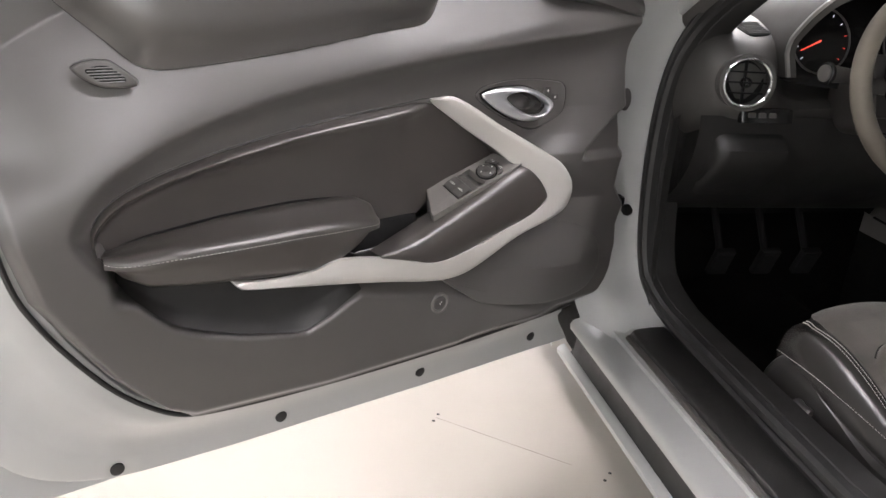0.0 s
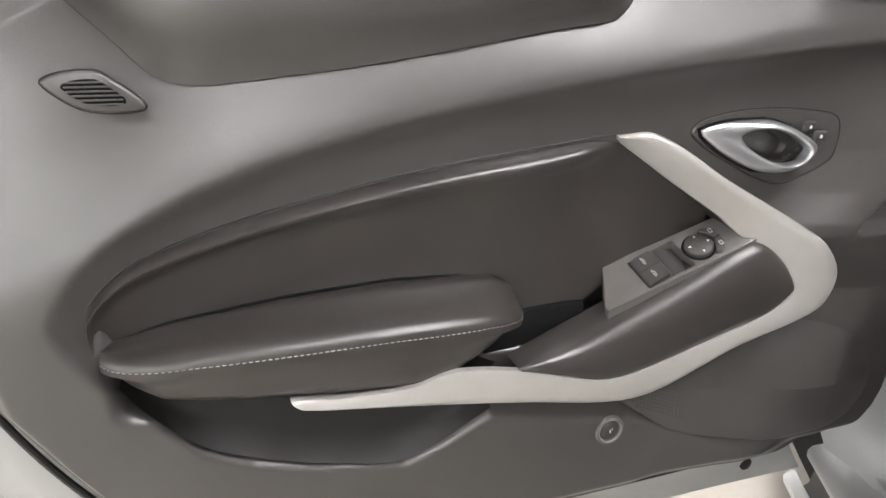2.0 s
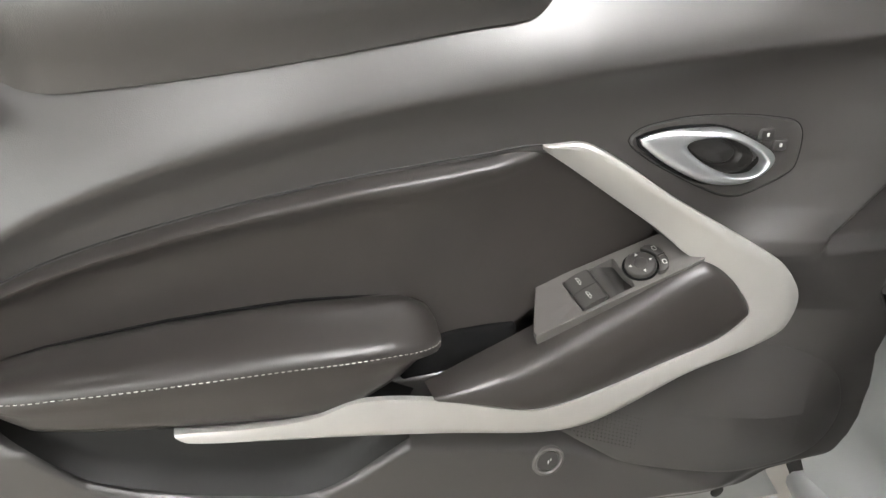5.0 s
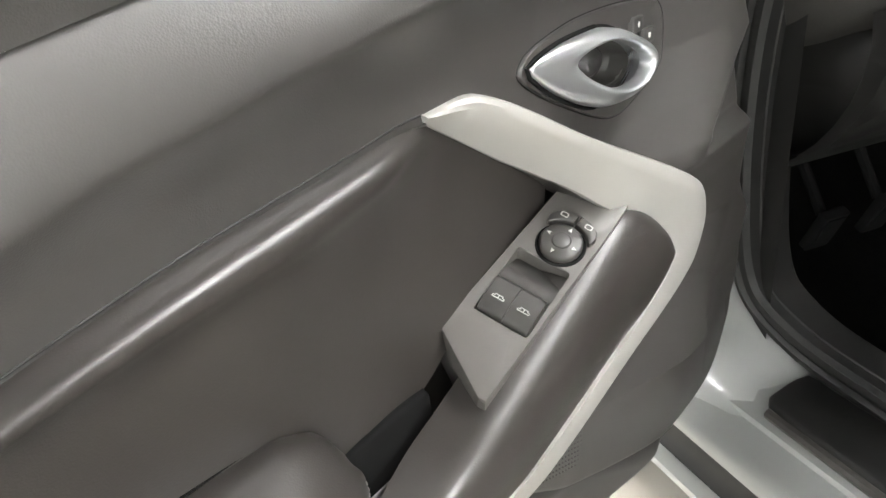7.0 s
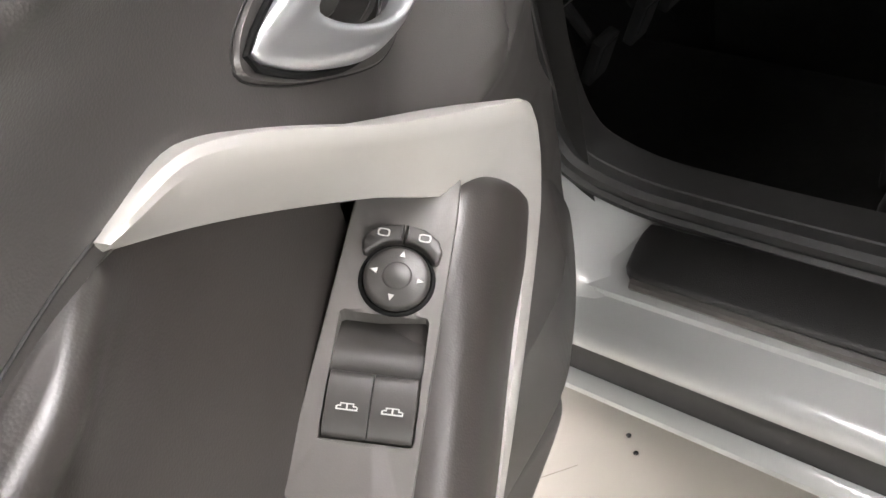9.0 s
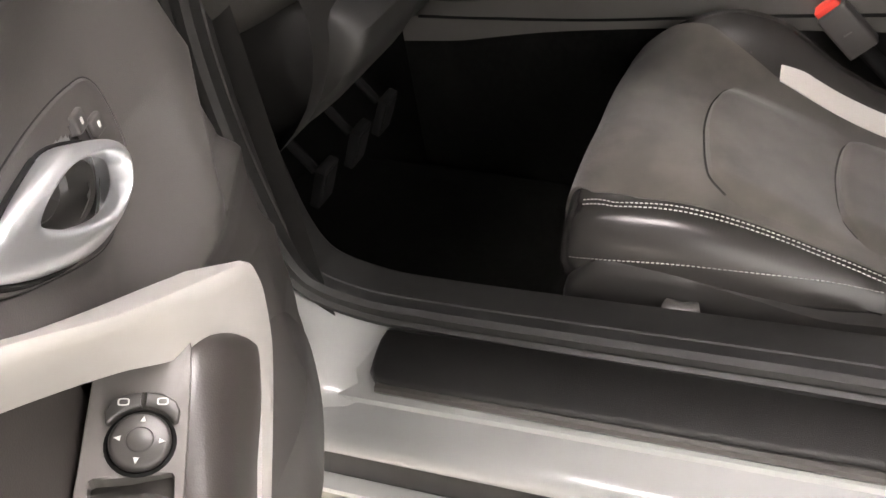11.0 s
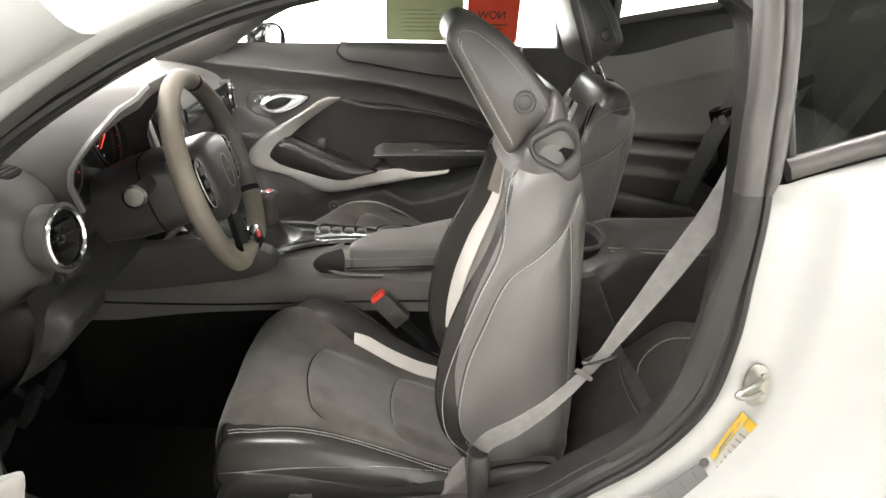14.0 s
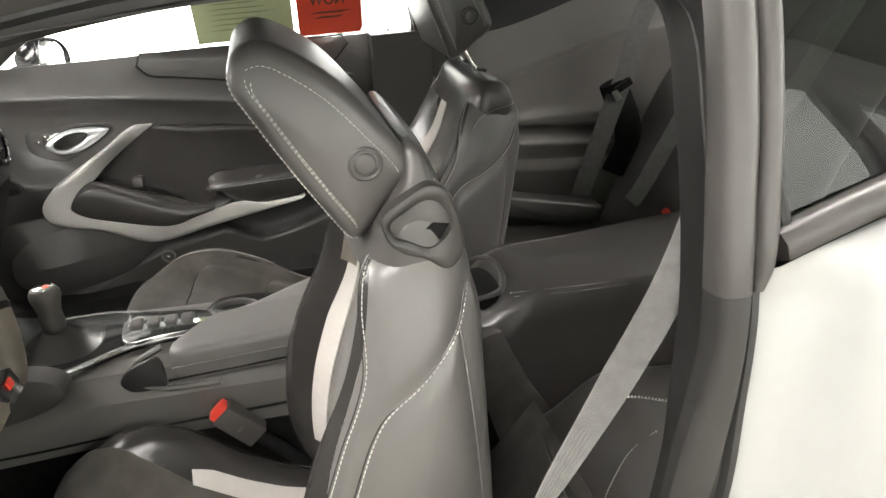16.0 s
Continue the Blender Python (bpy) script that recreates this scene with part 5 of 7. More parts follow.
part("far_kick_panel", sheet(V([[(x, 0.72, z) for z in np.linspace(0.3, 0.95, 5)] for x in np.linspace(-1.80, -1.40, 5)])), M_TRIM_DARK, body)
part("under_floor", slabbox(-1.9, 1.3, -0.78, 0.85, 0.15, 0.29), M_BLACK, body, smooth=False)
# bonnet, wings, tail so that the car closes
P = [[(x, y, 1.08 - 0.16 * ((-1.5 - x) / 1.5) ** 1.6 - 0.05 * (abs(y) / 0.88) ** 4) for y in np.linspace(-0.88, 0.88, 17)] for x in np.linspace(-3.0, -1.62, 16)]
part("bonnet", sheet(V(P)), M_WHITE, body, "white painted bonnet")
for sg in (-1, 1):
    part("front_wing", sheet(V([[(x, sg * (0.90 + 0.03 * math.sin(3 * (z - 0.3))), z) for z in np.linspace(0.25, 1.03, 10)] for x in np.linspace(-3.0, -1.46, 14)])), M_WHITE, body, "white painted front wing")
part("far_sill_trim", slabbox(-1.6, 0.2, 0.655, 0.748, 0.28, 0.52), M_DEEP, body, "black far inner sill trim", smooth=False)
part("far_shut_trim", slabbox(-0.27, -0.115, 0.706, 0.775, 0.5, 1.122), M_DASH, body, "black trim beside the far door", smooth=False)
part("far_sill", slabbox(-1.5, 0.9, 0.80, 0.90, 0.15, 0.42), M_WHITE, body, smooth=False)
part("far_quarter", sheet(V([[(x, 0.93, z) for z in np.linspace(0.2, 1.10, 6)] for x in np.linspace(-0.15, 1.6, 8)])), M_WHITE, body)
part("tail", sheet(V([[(x, y, 1.10 - 0.05 * (abs(y) / 0.9) ** 3) for y in np.linspace(-0.92, 0.92, 9)] for x in np.linspace(1.05, 1.8, 6)])), M_WHITE, body)
part("windscreen", slab(V([[(-1.70 + 0.80 * k, y, 1.06 + 0.285 * k) for k in np.linspace(0, 1, 8)] for y in np.linspace(-0.66, 0.66, 9)]), 0.004, edge=0.001), M_CLEAR, body, "clear windscreen")
part("far_side_glass", slab(V([[(x, 0.775 - 0.10 * k, 1.12 + (min(1.33, 1.12 + (x + 1.50) * 0.42) - 1.12) * k) for k in np.linspace(0, 1, 5)] for x in np.linspace(-1.46, -0.22, 12)]), 0.004, edge=0.001), M_CLEAR, body, "clear far side window")
for ob in body.children:
    if ob.name.split(".")[0] in ("windscreen", "far_side_glass", "rear_side_window", "rear_window"):
        ob.visible_shadow = False

# sheets of paper taped inside the far window
gz = lambda a, b, h: V([a, 0.762 - 0.40 * (b - 1.12) - h, b])
pg = thing("green_notice", gz(-0.57, 1.13, 0), "pale green printed notice behind the far side window", "notice")
part("paper", prism(poly([(-0.705, 1.135), (-0.462, 1.135), (-0.462, 1.36), (-0.705, 1.36)], 40, True), 0.0, 0.001, gz, 0.0002), M_PAPER_GREEN, pg)
for q in range(6):
    part("print_bar", prism(poly([(-0.67, 1.165 + 0.013 * q), (-0.50 - 0.02 * (q % 3), 1.165 + 0.013 * q), (-0.50 - 0.02 * (q % 3), 1.168 + 0.013 * q), (-0.67, 1.168 + 0.013 * q)], 8, True), 0.001, 0.0014, gz, 0.0001), M_INKG, pg)
pr = thing("red_notice", gz(-0.36, 1.13, 0), "bright red sale notice seen from behind in the far window", "notice")
part("paper", prism(poly([(-0.45, 1.13), (-0.285, 1.13), (-0.285, 1.36), (-0.45, 1.36)], 40, True), 0.0, 0.001, gz, 0.0002), M_PAPER_RED, pr)
m4 = Matrix(((-1, 0, 0, -0.372), (0, -0.4, -1, 0.762 - 0.4 * (1.218 - 1.12) - 0.0016), (0, 1, 0, 1.218), (0, 0, 0, 1)))
part("lettering", text("NOW", 0.034, m4, "lettering", pr), M_INK, pr, "dark mirrored capital letters", smooth=False)
for q, (a, b) in enumerate(((-0.42, -0.31), (-0.41, -0.33))):
    part("print_bar", prism(poly([(a, 1.185 - 0.012 * q), (b, 1.185 - 0.012 * q), (b, 1.190 - 0.012 * q), (a, 1.190 - 0.012 * q)], 8, True), 0.001, 0.0014, gz, 0.0001), M_INK, pr)
# far door mirror
mr = thing("door_mirror", (-1.12, 0.93, 1.15), "far side door mirror with a white shell", "door mirror")
mo = spline([(-0.075, -0.045), (-0.07, 0.03), (-0.045, 0.048), (0.03, 0.045), (0.07, 0.02), (0.075, -0.02), (0.055, -0.045)], 50, True)
mm = lambda a, b, h: V([-1.085 - h, 0.95 + a * 0.9, 1.16 + b]) + V([a * 0.35, 0, 0])
part("shell", pillow(mo, (-0.03, 0), (0.03, 0), [(0.13, 0.001), (0.03, 0.0), (0, 0.003), (0, 0.02), (0.2, 0.05), (0.6, 0.07), (1, 0.075)], mm), M_GLOSS, mr, "black mirror shell")
part("mirror_rim", tube(V([mm(a, b, -0.001) for a, b in mo * 0.95]), 0.0045, 8, True), M_GLOSS, mr, "thin black mirror rim")
part("mirror_glass", prism(V([0, 0]) + mo * 0.84, 0.004, -0.002, mm, 0.001), M_MIRROR, mr, "mirror glass")
part("foot", tube(spline([(-1.10, 0.89, 1.12), (-1.13, 0.84, 1.115), (-1.15, 0.79, 1.11)], 10), 0.018, 10), M_GLOSS, mr)


# ---- front seats ----
def front_seat(name, label, yc, side, dx_c, dx_b, lean, head_up, head_x=0.0, collar_z=0.0, cush_z=0.0, collar_m=None, group="front seats", outer=None, dome=False):
    """side: +1 when the door lies towards -y (driver), -1 for the mirrored passenger seat."""
    Y = lambda s: yc - side * s  # s > 0 towards the door
    seat = thing("sports_seat", (-0.75 + dx_c, yc, 0.33), label, "car seat", group)
    # cushion
    xs = [-0.50, -0.57, -0.67, -0.77, -0.85, -0.92, -0.955, -0.985, -1.003, -1.008]
    zo = [0.465, 0.475, 0.512, 0.548, 0.566, 0.566, 0.560, 0.545, 0.515, 0.47]
    zo = outer or zo
    zi = [0.49, 0.508, 0.560, 0.635, 0.652, 0.628, 0.603, 0.568, 0.525, 0.47]
    zc = [0.46, 0.475, 0.510, 0.553, 0.585, 0.602, 0.598, 0.572, 0.53, 0.47]
    wd = [0.90, 0.93, 0.97, 1.0, 1.0, 0.99, 0.97, 0.93, 0.88, 0.84]
    t = np.linspace(0, 1, 46)
    k = np.linspace(0, 1, len(xs))
    cs = spline(np.stack([xs, zo, zi, zc, wd], 1), 46)

    def section(x, o, i, c, w, n=72):
        pts = [(0.215, 0.425), (0.232, min(0.47, o - 0.03)), (0.232, o - 0.035), (0.214, o - 0.004), (0.190, o + 0.003), (0.165, (o + c) / 2 + 0.006), (0.09, c + 0.003), (0.0, c), (-0.09, c + 0.002),
               (-0.145, (c * 0.55 + i * 0.45)), (-0.178, i - 0.006), (-0.205, i), (-0.226, i - 0.022), (-0.236, max(i - 0.08, 0.45)), (-0.22, 0.425)]
        q = spline([(a * w, b) for a, b in pts], n)
        return V([(x + dx_c, Y(a), b + cush_z) for a, b in q])

    S = V([section(*r) for r in cs])
    cu = part("cushion", sheet(S), M_LEATHER, seat, "black leather seat cushion with raised bolsters")
    nS = normals(S)
    if nS[20, 36][2] < 0:
        nS = -nS

    def top_z(x, s):
        r = [float(np.interp(-x, -cs[::1, 0], cs[:, k])) for k in range(1, 5)]
        q = section(x, *r)[:, [1, 2]]
        q = q[8:64]
        a = -(q[:, 0] - yc) * side
        o = np.argsort(a)
        return float(np.interp(s, a[o], q[o, 1]))

    def strip(i0, i1, lo, hi, lift, nu=60, nv=26):
        P = []
        for i in np.linspace(i0, i1, nu):
            r = [np.interp(i, range(46), cs[:, k]) for k in range(5)]
            q = section(*r)[:, [1, 2]][8:64]
            a = -(q[:, 0] - yc) * side
            o = np.argsort(a)
            fr_ = smooth01((-0.93 - r[0]) / 0.06)
            P.append([(r[0] + dx_c - lift * fr_, Y(s), float(np.interp(s, a[o], q[o, 1])) + lift) for s in np.linspace(lo(r[0]), hi(r[0]), nv)])
        P = V(P)
        return P, (1 if normals(P)[8, 8][2] > 0 else -1)

    tab = lambda xs_, ys_: (lambda x: float(np.interp(x, xs_, ys_)))
    far_e = tab([-1.0, -0.96, -0.92, -0.84, -0.764, -0.62, -0.5], [-0.165, -0.195, -0.196, -0.158, -0.13, -0.113, -0.12])
    near_e = tab([-1.0, -0.96, -0.9, -0.5], [0.15, 0.178, 0.188, 0.188])
    P, sd = strip(0, 43.5, far_e, near_e, 0.003)
    part("suede_centre", slab(P, 0.006, side=sd, edge=0.0015), M_SUEDE, cu, "dark grey-brown suede seat centre")
    P, sd = strip(2, 18.5, tab([-0.775, -0.76, -0.73, -0.62, -0.5], [-0.131, -0.146, -0.150, -0.146, -0.152]), tab([-0.775, -0.74, -0.62, -0.5], [-0.128, -0.124, -0.110, -0.116]), 0.0055, 30, 10)
    part("accent_stripe", slab(P, 0.006, side=sd, edge=0.0015), M_ACCENT, cu, "light grey leather accent stripe")
    # stepped suede pads: a soft rise at the front crease that fades to the rear
    for s_k, x_k, ln_ in (([-0.103, -0.07, -0.029, 0.03, 0.075, 0.12, 0.146, 0.179], [-0.818, -0.835, -0.844, -0.845, -0.840, -0.832, -0.822, -0.785], 0.168),
                          ([-0.092, -0.06, -0.034, 0.02, 0.067, 0.10, 0.129, 0.167], [-0.645, -0.668, -0.674, -0.679, -0.678, -0.675, -0.668, -0.64], 0.13)):
        P = []
        sp_ = spline(np.stack([s_k, x_k], 1), 40)
        for q_, (s, x) in enumerate(sp_):
            e = smooth01(min(q_, 39 - q_) / 7)
            P.append([(x + ln_ * k + dx_c, Y(s), top_z(x + ln_ * k, s) + 0.0035 + (h * 1.35 + 0.0006) * e - 0.0012) for k, h in spline([(0, 0.0), (0.012, 0.004), (0.04, 0.0088), (0.10, 0.0118), (0.25, 0.0122), (0.55, 0.0085), (0.85, 0.003), (1, 0.0)], 30)])
        part("suede_pad", sheet(V(P)), M_SUEDE, cu, "raised dark suede seat pad")
        part("pad_crease", tube(V([(x - 0.001 + dx_c, Y(s), top_z(x, s) + 0.0026) for s, x in sp_[3:37]]), 0.0019, 8), M_LEATHER, cu, "dark crease in front of the pad")
    def lerp_row(A, i, j):
        b0 = int(j)
        return A[i, b0] * (1 - (j - b0)) + A[i, b0 + 1] * (j - b0)

    def seam(js, i0=0, i1=42, o=0.0012):
        ij = list(zip(range(i0, i1), np.linspace(*js, i1 - i0)))
        return spline(V([lerp_row(S, i, j) + lerp_row(nS, i, j) * o for i, j in ij])[::6], 80), spline(V([lerp_row(nS, i, j) for i, j in ij])[::6], 80)

    for s in (0.193, 0.1995):
        xs_ = np.linspace(-0.975, -0.545, 70)
        w_ = np.interp(xs_, [-0.975, -0.93, -0.545], [0.93, 1.0, 1.0])
        part("stitching", stitches(V([(x + dx_c, Y(s * k), top_z(x, s * k) + 0.0012) for x, k in zip(xs_, w_)]), V([0, -0.3 * side, 1.0]), 0.0044, 0.0016, 0.0007, 0.0007), M_THREAD, cu, "pale stitching")
    for js in ((9, 7), (60, 58)):
        part("stitching", stitches(*seam(js)), M_THREAD, cu, "pale stitching")
    # plastic side shields and base
    for s_ in (1, -1):
        o = spline([(-1.0, 0.43), (-0.975, 0.478), (-0.943, 0.506), (-0.868, 0.506), (-0.781, 0.487), (-0.68, 0.460), (-0.609, 0.462), (-0.56, 0.455), (-0.54, 0.42), (-0.6, 0.385), (-0.9, 0.38), (-0.99, 0.39)], 80, closed=True)
        mp = lambda a, b, h: V([a + dx_c, Y(s_ * (0.19 + h)), b])
        part("side_shield", pillow(o, (-0.92, 0.44), (-0.62, 0.43), [(0, 0.0), (0.0, 0.026), (0.06, 0.040), (0.15, 0.046), (0.4, 0.048), (1, 0.049)], mp), M_SHIELD, seat, "glossy black plastic seat side shield")
        o = spline([(-0.545, 0.43), (-0.535, 0.456), (-0.498, 0.500), (-0.457, 0.511), (-0.398, 0.515), (-0.368, 0.500), (-0.356, 0.472), (-0.352, 0.43), (-0.40, 0.40), (-0.5, 0.40)], 70, closed=True)
        part("recliner_cover", pillow(o, (-0.49, 0.45), (-0.41, 0.46), [(0, 0.0), (0.0, 0.040), (0.07, 0.052), (0.2, 0.058), (0.5, 0.060), (1, 0.061)], mp), M_TRIM_DARK, seat, "rounded dark plastic recliner cover")
        part("cover_edge", tube(V([mp(*p, 0.042) for p in o[:46]]), 0.0016, 6), M_BLACK, seat, "dark gap round the cover")
        br = poly([(-0.600, 0.436), (-0.556, 0.480), (-0.540, 0.500), (-0.500, 0.478), (-0.530, 0.440)], 40, True)
        part("anchor_bracket", prism(br, 0.0, 0.056, mp, 0.006), M_SWITCH, seat, "grey belt anchor bracket")
        part("bracket_clip", tube(V([mp(*p, 0.058) for p in spline([(-0.585, 0.452), (-0.578, 0.446), (-0.555, 0.452), (-0.535, 0.458)], 16)]), 0.0018, 6), M_BLACK, seat)
    for s_ in (0.15, -0.15):
        part("seat_rail", box((-0.72 + dx_c, Y(s_), 0.335), (0.5, 0.04, 0.05), bevel=0.004), M_BLACK, seat, "black steel seat rail")
    part("seat_base", box((-0.72 + dx_c, yc, 0.395), (0.46, 0.34, 0.07), bevel=0.01), M_BLACK, seat)
    part("height_lever", sweep(V([(-0.86 + dx_c, Y(0.243), 0.455), (-0.84 + dx_c, Y(0.25), 0.456), (-0.82 + dx_c, Y(0.243), 0.455)]), ring(0.01, 0.006, 10), (0, 0, 1)), M_TRIM_DARK, seat, "dark height lever")

    # backrest: stacked cross sections
    zf = [0.46, 0.513, 0.563, 0.635, 0.726, 0.814, 0.918, 0.978, 1.03, 1.06]
    xf = [-0.53, -0.556, -0.584, -0.596, -0.588, -0.561, -0.508, -0.487, -0.472, -0.455]
    xr = [-0.352, -0.346, -0.345, -0.345, -0.346, -0.347, -0.346, -0.345, -0.352, -0.370]
    hw = [0.19, 0.205, 0.215, 0.221, 0.224, 0.222, 0.205, 0.190, 0.172, 0.155]
    dp = [0.02, 0.035, 0.05, 0.065, 0.075, 0.075, 0.055, 0.04, 0.028, 0.02]
    rows = spline(np.stack([zf, xf, xr, hw, dp], 1), 48)
    ca, sa = math.cos(radians(lean)), math.sin(radians(lean))

    def B(x, s, z):
        px, pz = x + 0.47, z - 0.47
        return V([-0.47 + dx_b + px * ca + pz * sa, Y(s), 0.47 + pz * ca - px * sa])

    def bsec(z, f, r, w, d, n=112):
        pts = [(0, r), (w * 0.50, r), (w * 0.84, r - 0.004), (w * 0.95, r - 0.16 * (r - f)), (w * 1.005, r - 0.36 * (r - f)), (w * 1.01, (r + f) / 2), (w * 0.985, f + 0.22 * (r - f)), (w * 0.93, f + 0.010), (w * 0.86, f), (w * 0.74, f + 0.02), (w * 0.60, f + d * 0.75), (w * 0.42, f + d), (0, f + d * 0.93)]
        pts = pts + [(-a, b) for a, b in pts[-2:0:-1]]
        q = spline(pts, n, closed=True)
        return V([B(b, a, z) for a, b in q])

    S2 = V([bsec(*r) for r in rows])
    bk = part("backrest", sheet(S2, wv=True, caps=True), M_LEATHER, seat, "black leather backrest with deep side bolsters")
    n2 = normals(S2)
    cen = S2.mean(1, keepdims=True)
    n2 *= np.sign(np.sum(n2 * (S2 - cen), 2).mean())

    def wrap(i0, i1, j0f, j1f, mat_, nm, lift, lab, nu=34, nv=26, puff=0.0, extra=None):
        P = np.zeros((nu, nv, 3))
        N = np.zeros((nu, nv, 3))
        for p, u in enumerate(np.linspace(i0, i1, nu)):
            r = p / (nu - 1)
            for q, v in enumerate(np.linspace(j0f(r), j1f(r), nv)):
                iu, iv = min(int(u), 46), int(math.floor(v))
                fu, fv = u - iu, v - iv
                g = lambda A: A[iu, iv % 112] * (1 - fu) * (1 - fv) + A[iu + 1, iv % 112] * fu * (1 - fv) + A[iu, (iv + 1) % 112] * (1 - fu) * fv + A[iu + 1, (iv + 1) % 112] * fu * fv
                pk = puff * smooth01(min(p, nu - 1 - p) / 5) * smooth01(min(q, nv - 1 - q) / 5)
                N[p, q] = g(n2)
                P[p, q] = g(S2) + N[p, q] * (lift + pk)
        if extra:
            P = P + N * extra(P)[..., None]
        s = 1 if np.sum(normals(P) * N) > 0 else -1
        part(nm, slab(P, 0.005 + lift, side=s, edge=0.0015), mat_, bk, lab)
        return P, N

    def side_pt(x, z, sg):
        f_, r_, w_, d_ = (np.interp(z, rows[:, 0], rows[:, k]) for k in (1, 2, 3, 4))
        pts = spline([(w_ * 0.50, r_), (w_ * 0.84, r_ - 0.004), (w_ * 0.95, r_ - 0.16 * (r_ - f_)), (w_ * 1.005, r_ - 0.36 * (r_ - f_)), (w_ * 1.01, (r_ + f_) / 2), (w_ * 0.985, f_ + 0.22 * (r_ - f_)), (w_ * 0.93, f_ + 0.010), (w_ * 0.86, f_)], 90)
        o = np.argsort(pts[:, 1])
        return B(x, sg * (float(np.interp(x, pts[o, 1], pts[o, 0])) + 0.0042), z)

    SEAMS = ([(-0.432, 1.068), (-0.467, 1.045), (-0.482, 0.998), (-0.490, 0.922), (-0.530, 0.833), (-0.564, 0.743), (-0.585, 0.659), (-0.585, 0.593), (-0.570, 0.543), (-0.535, 0.509)],
             [(-0.357, 1.006), (-0.38, 0.958), (-0.426, 0.912), (-0.479, 0.869), (-0.521, 0.777), (-0.545, 0.705), (-0.556, 0.619), (-0.552, 0.575), (-0.532, 0.542)],
             [(-0.371, 0.962), (-0.364, 0.852), (-0.358, 0.701), (-0.352, 0.536)])
    # grey side panels, padded between the sewn seams
    lines = np.vstack([spline(sm, 80) for sm in SEAMS])

    def padding(p):
        qx, qz = p[..., 0] + 0.47 - dx_b, p[..., 2] - 0.47
        lx, lz = qx * ca - qz * sa - 0.47, qx * sa + qz * ca + 0.47
        d = np.sqrt(((lx[..., None] - lines[:, 0]) ** 2 + (lz[..., None] - lines[:, 1]) ** 2).min(-1))
        return 0.007 * (1 - np.exp(-(d / 0.014) ** 1.5))

    for j0, j1 in ((11.0, 34.0), (112 - 34.0, 112 - 11.0)):
        wrap(2, 45.5, lambda r: j0, lambda r: j1, M_LEATHER_GREY, "side_panel", 0.0025, "smooth grey leather side panel", nu=130, nv=70, extra=padding)
    for sg in (1, -1):
        for q, sm in enumerate(SEAMS):
            ln = spline(sm, 90)
            nrm_ = V([0, -side * sg, 0.0])
            base = V([side_pt(x, z, sg) for x, z in ln])
            part("piping" if q == 2 else "seam_fold", tube(base - nrm_ * 0.0006, 0.0017 if q == 2 else 0.0008, 6), M_LEATHER_GREY if q == 2 else M_LEATHER, bk, "raised seam piping" if q == 2 else "dark seam fold")
            if q < 2:
                base = V([side_pt(x + 0.004, z + 0.001, sg) for x, z in ln])
                part("stitching", stitches(base + nrm_ * 0.0006, nrm_, 0.0048, 0.0018, 0.0012, 0.0008), M_THREAD, bk, "pale stitching")
    wrap(1, 44, lambda r: 46.5, lambda r: 65.5, M_SUEDE, "suede_back_centre", 0.002, "dark suede backrest centre")
    if dome:
        for s_ in (1, -1):
            ln = spline([(-0.462, 1.000), (-0.450, 1.022), (-0.420, 1.042), (-0.385, 1.052), (-0.356, 1.056)], 40)
            part("stitching", stitches(V([side_pt(x, z, s_) for x, z in ln]) + V([0, -side * s_ * 0.028, 0]), V([0, -side * s_, 0.3])), M_THREAD, bk, "pale stitching")
    for sg in (1, -1):
        wrap(12, 46, lambda r: 56 + sg * (9.5 + 0.5 * r), lambda r: 56 + sg * (13.5 - 2.0 * abs(r - 0.5)), M_ACCENT, "accent_stripe", 0.003, "light grey leather accent stripe")
        if not dome:
            wrap(36, 47, lambda r: 56 + sg * 10.5, lambda r: 56 + sg * 15, M_RUBBED, "shoulder_patch", 0.0035, "tan-grey suede shoulder patch")
    # collar with the belt slot
    cz = [1.035, 1.06, 1.085, 1.12, 1.145, 1.168, 1.178]
    cf = [-0.478, -0.470, -0.462, -0.438, -0.422, -0.418, -0.412]
    cr = [-0.345, -0.347, -0.354, -0.366, -0.376, -0.387, -0.398]
    cw = [0.172, 0.171, 0.168, 0.162, 0.154, 0.142, 0.128]
    if dome:
        cz = [1.015, 1.04, 1.06, 1.078, 1.092, 1.099]
        cf = [-0.478, -0.474, -0.470, -0.463, -0.450, -0.432]
        cr = [-0.349, -0.352, -0.358, -0.368, -0.386, -0.410]
        cw = [0.180, 0.180, 0.178, 0.173, 0.160, 0.132]
    crow = spline(np.stack([cz, cf, cr, cw], 1), 26)
    collar = part("collar", sheet(V([[B(f + (r - f) * (0.5 + 0.5 * c), (w + 0.004) * s, z + collar_z) for c, s in ring(1, 1, 56, 3.4)] for z, f, r, w in crow]), wv=True, caps=True), collar_m or M_HEADREST, seat, "leather-wrapped shoulder collar")
    for s_ in () if dome else (1, -1):
        ln = spline([(-0.387, 1.170), (-0.375, 1.143), (-0.362, 1.105), (-0.351, 1.06)], 30)
        st_p = V([B(x - 0.010, s_ * (float(np.interp(z, crow[:, 0], crow[:, 3])) * 0.93 + 0.0045), z + collar_z) for x, z in ln])
        part("stitching", stitches(st_p, V([0.4, -side * s_, 0.1])), M_THREAD, collar, "pale stitching")
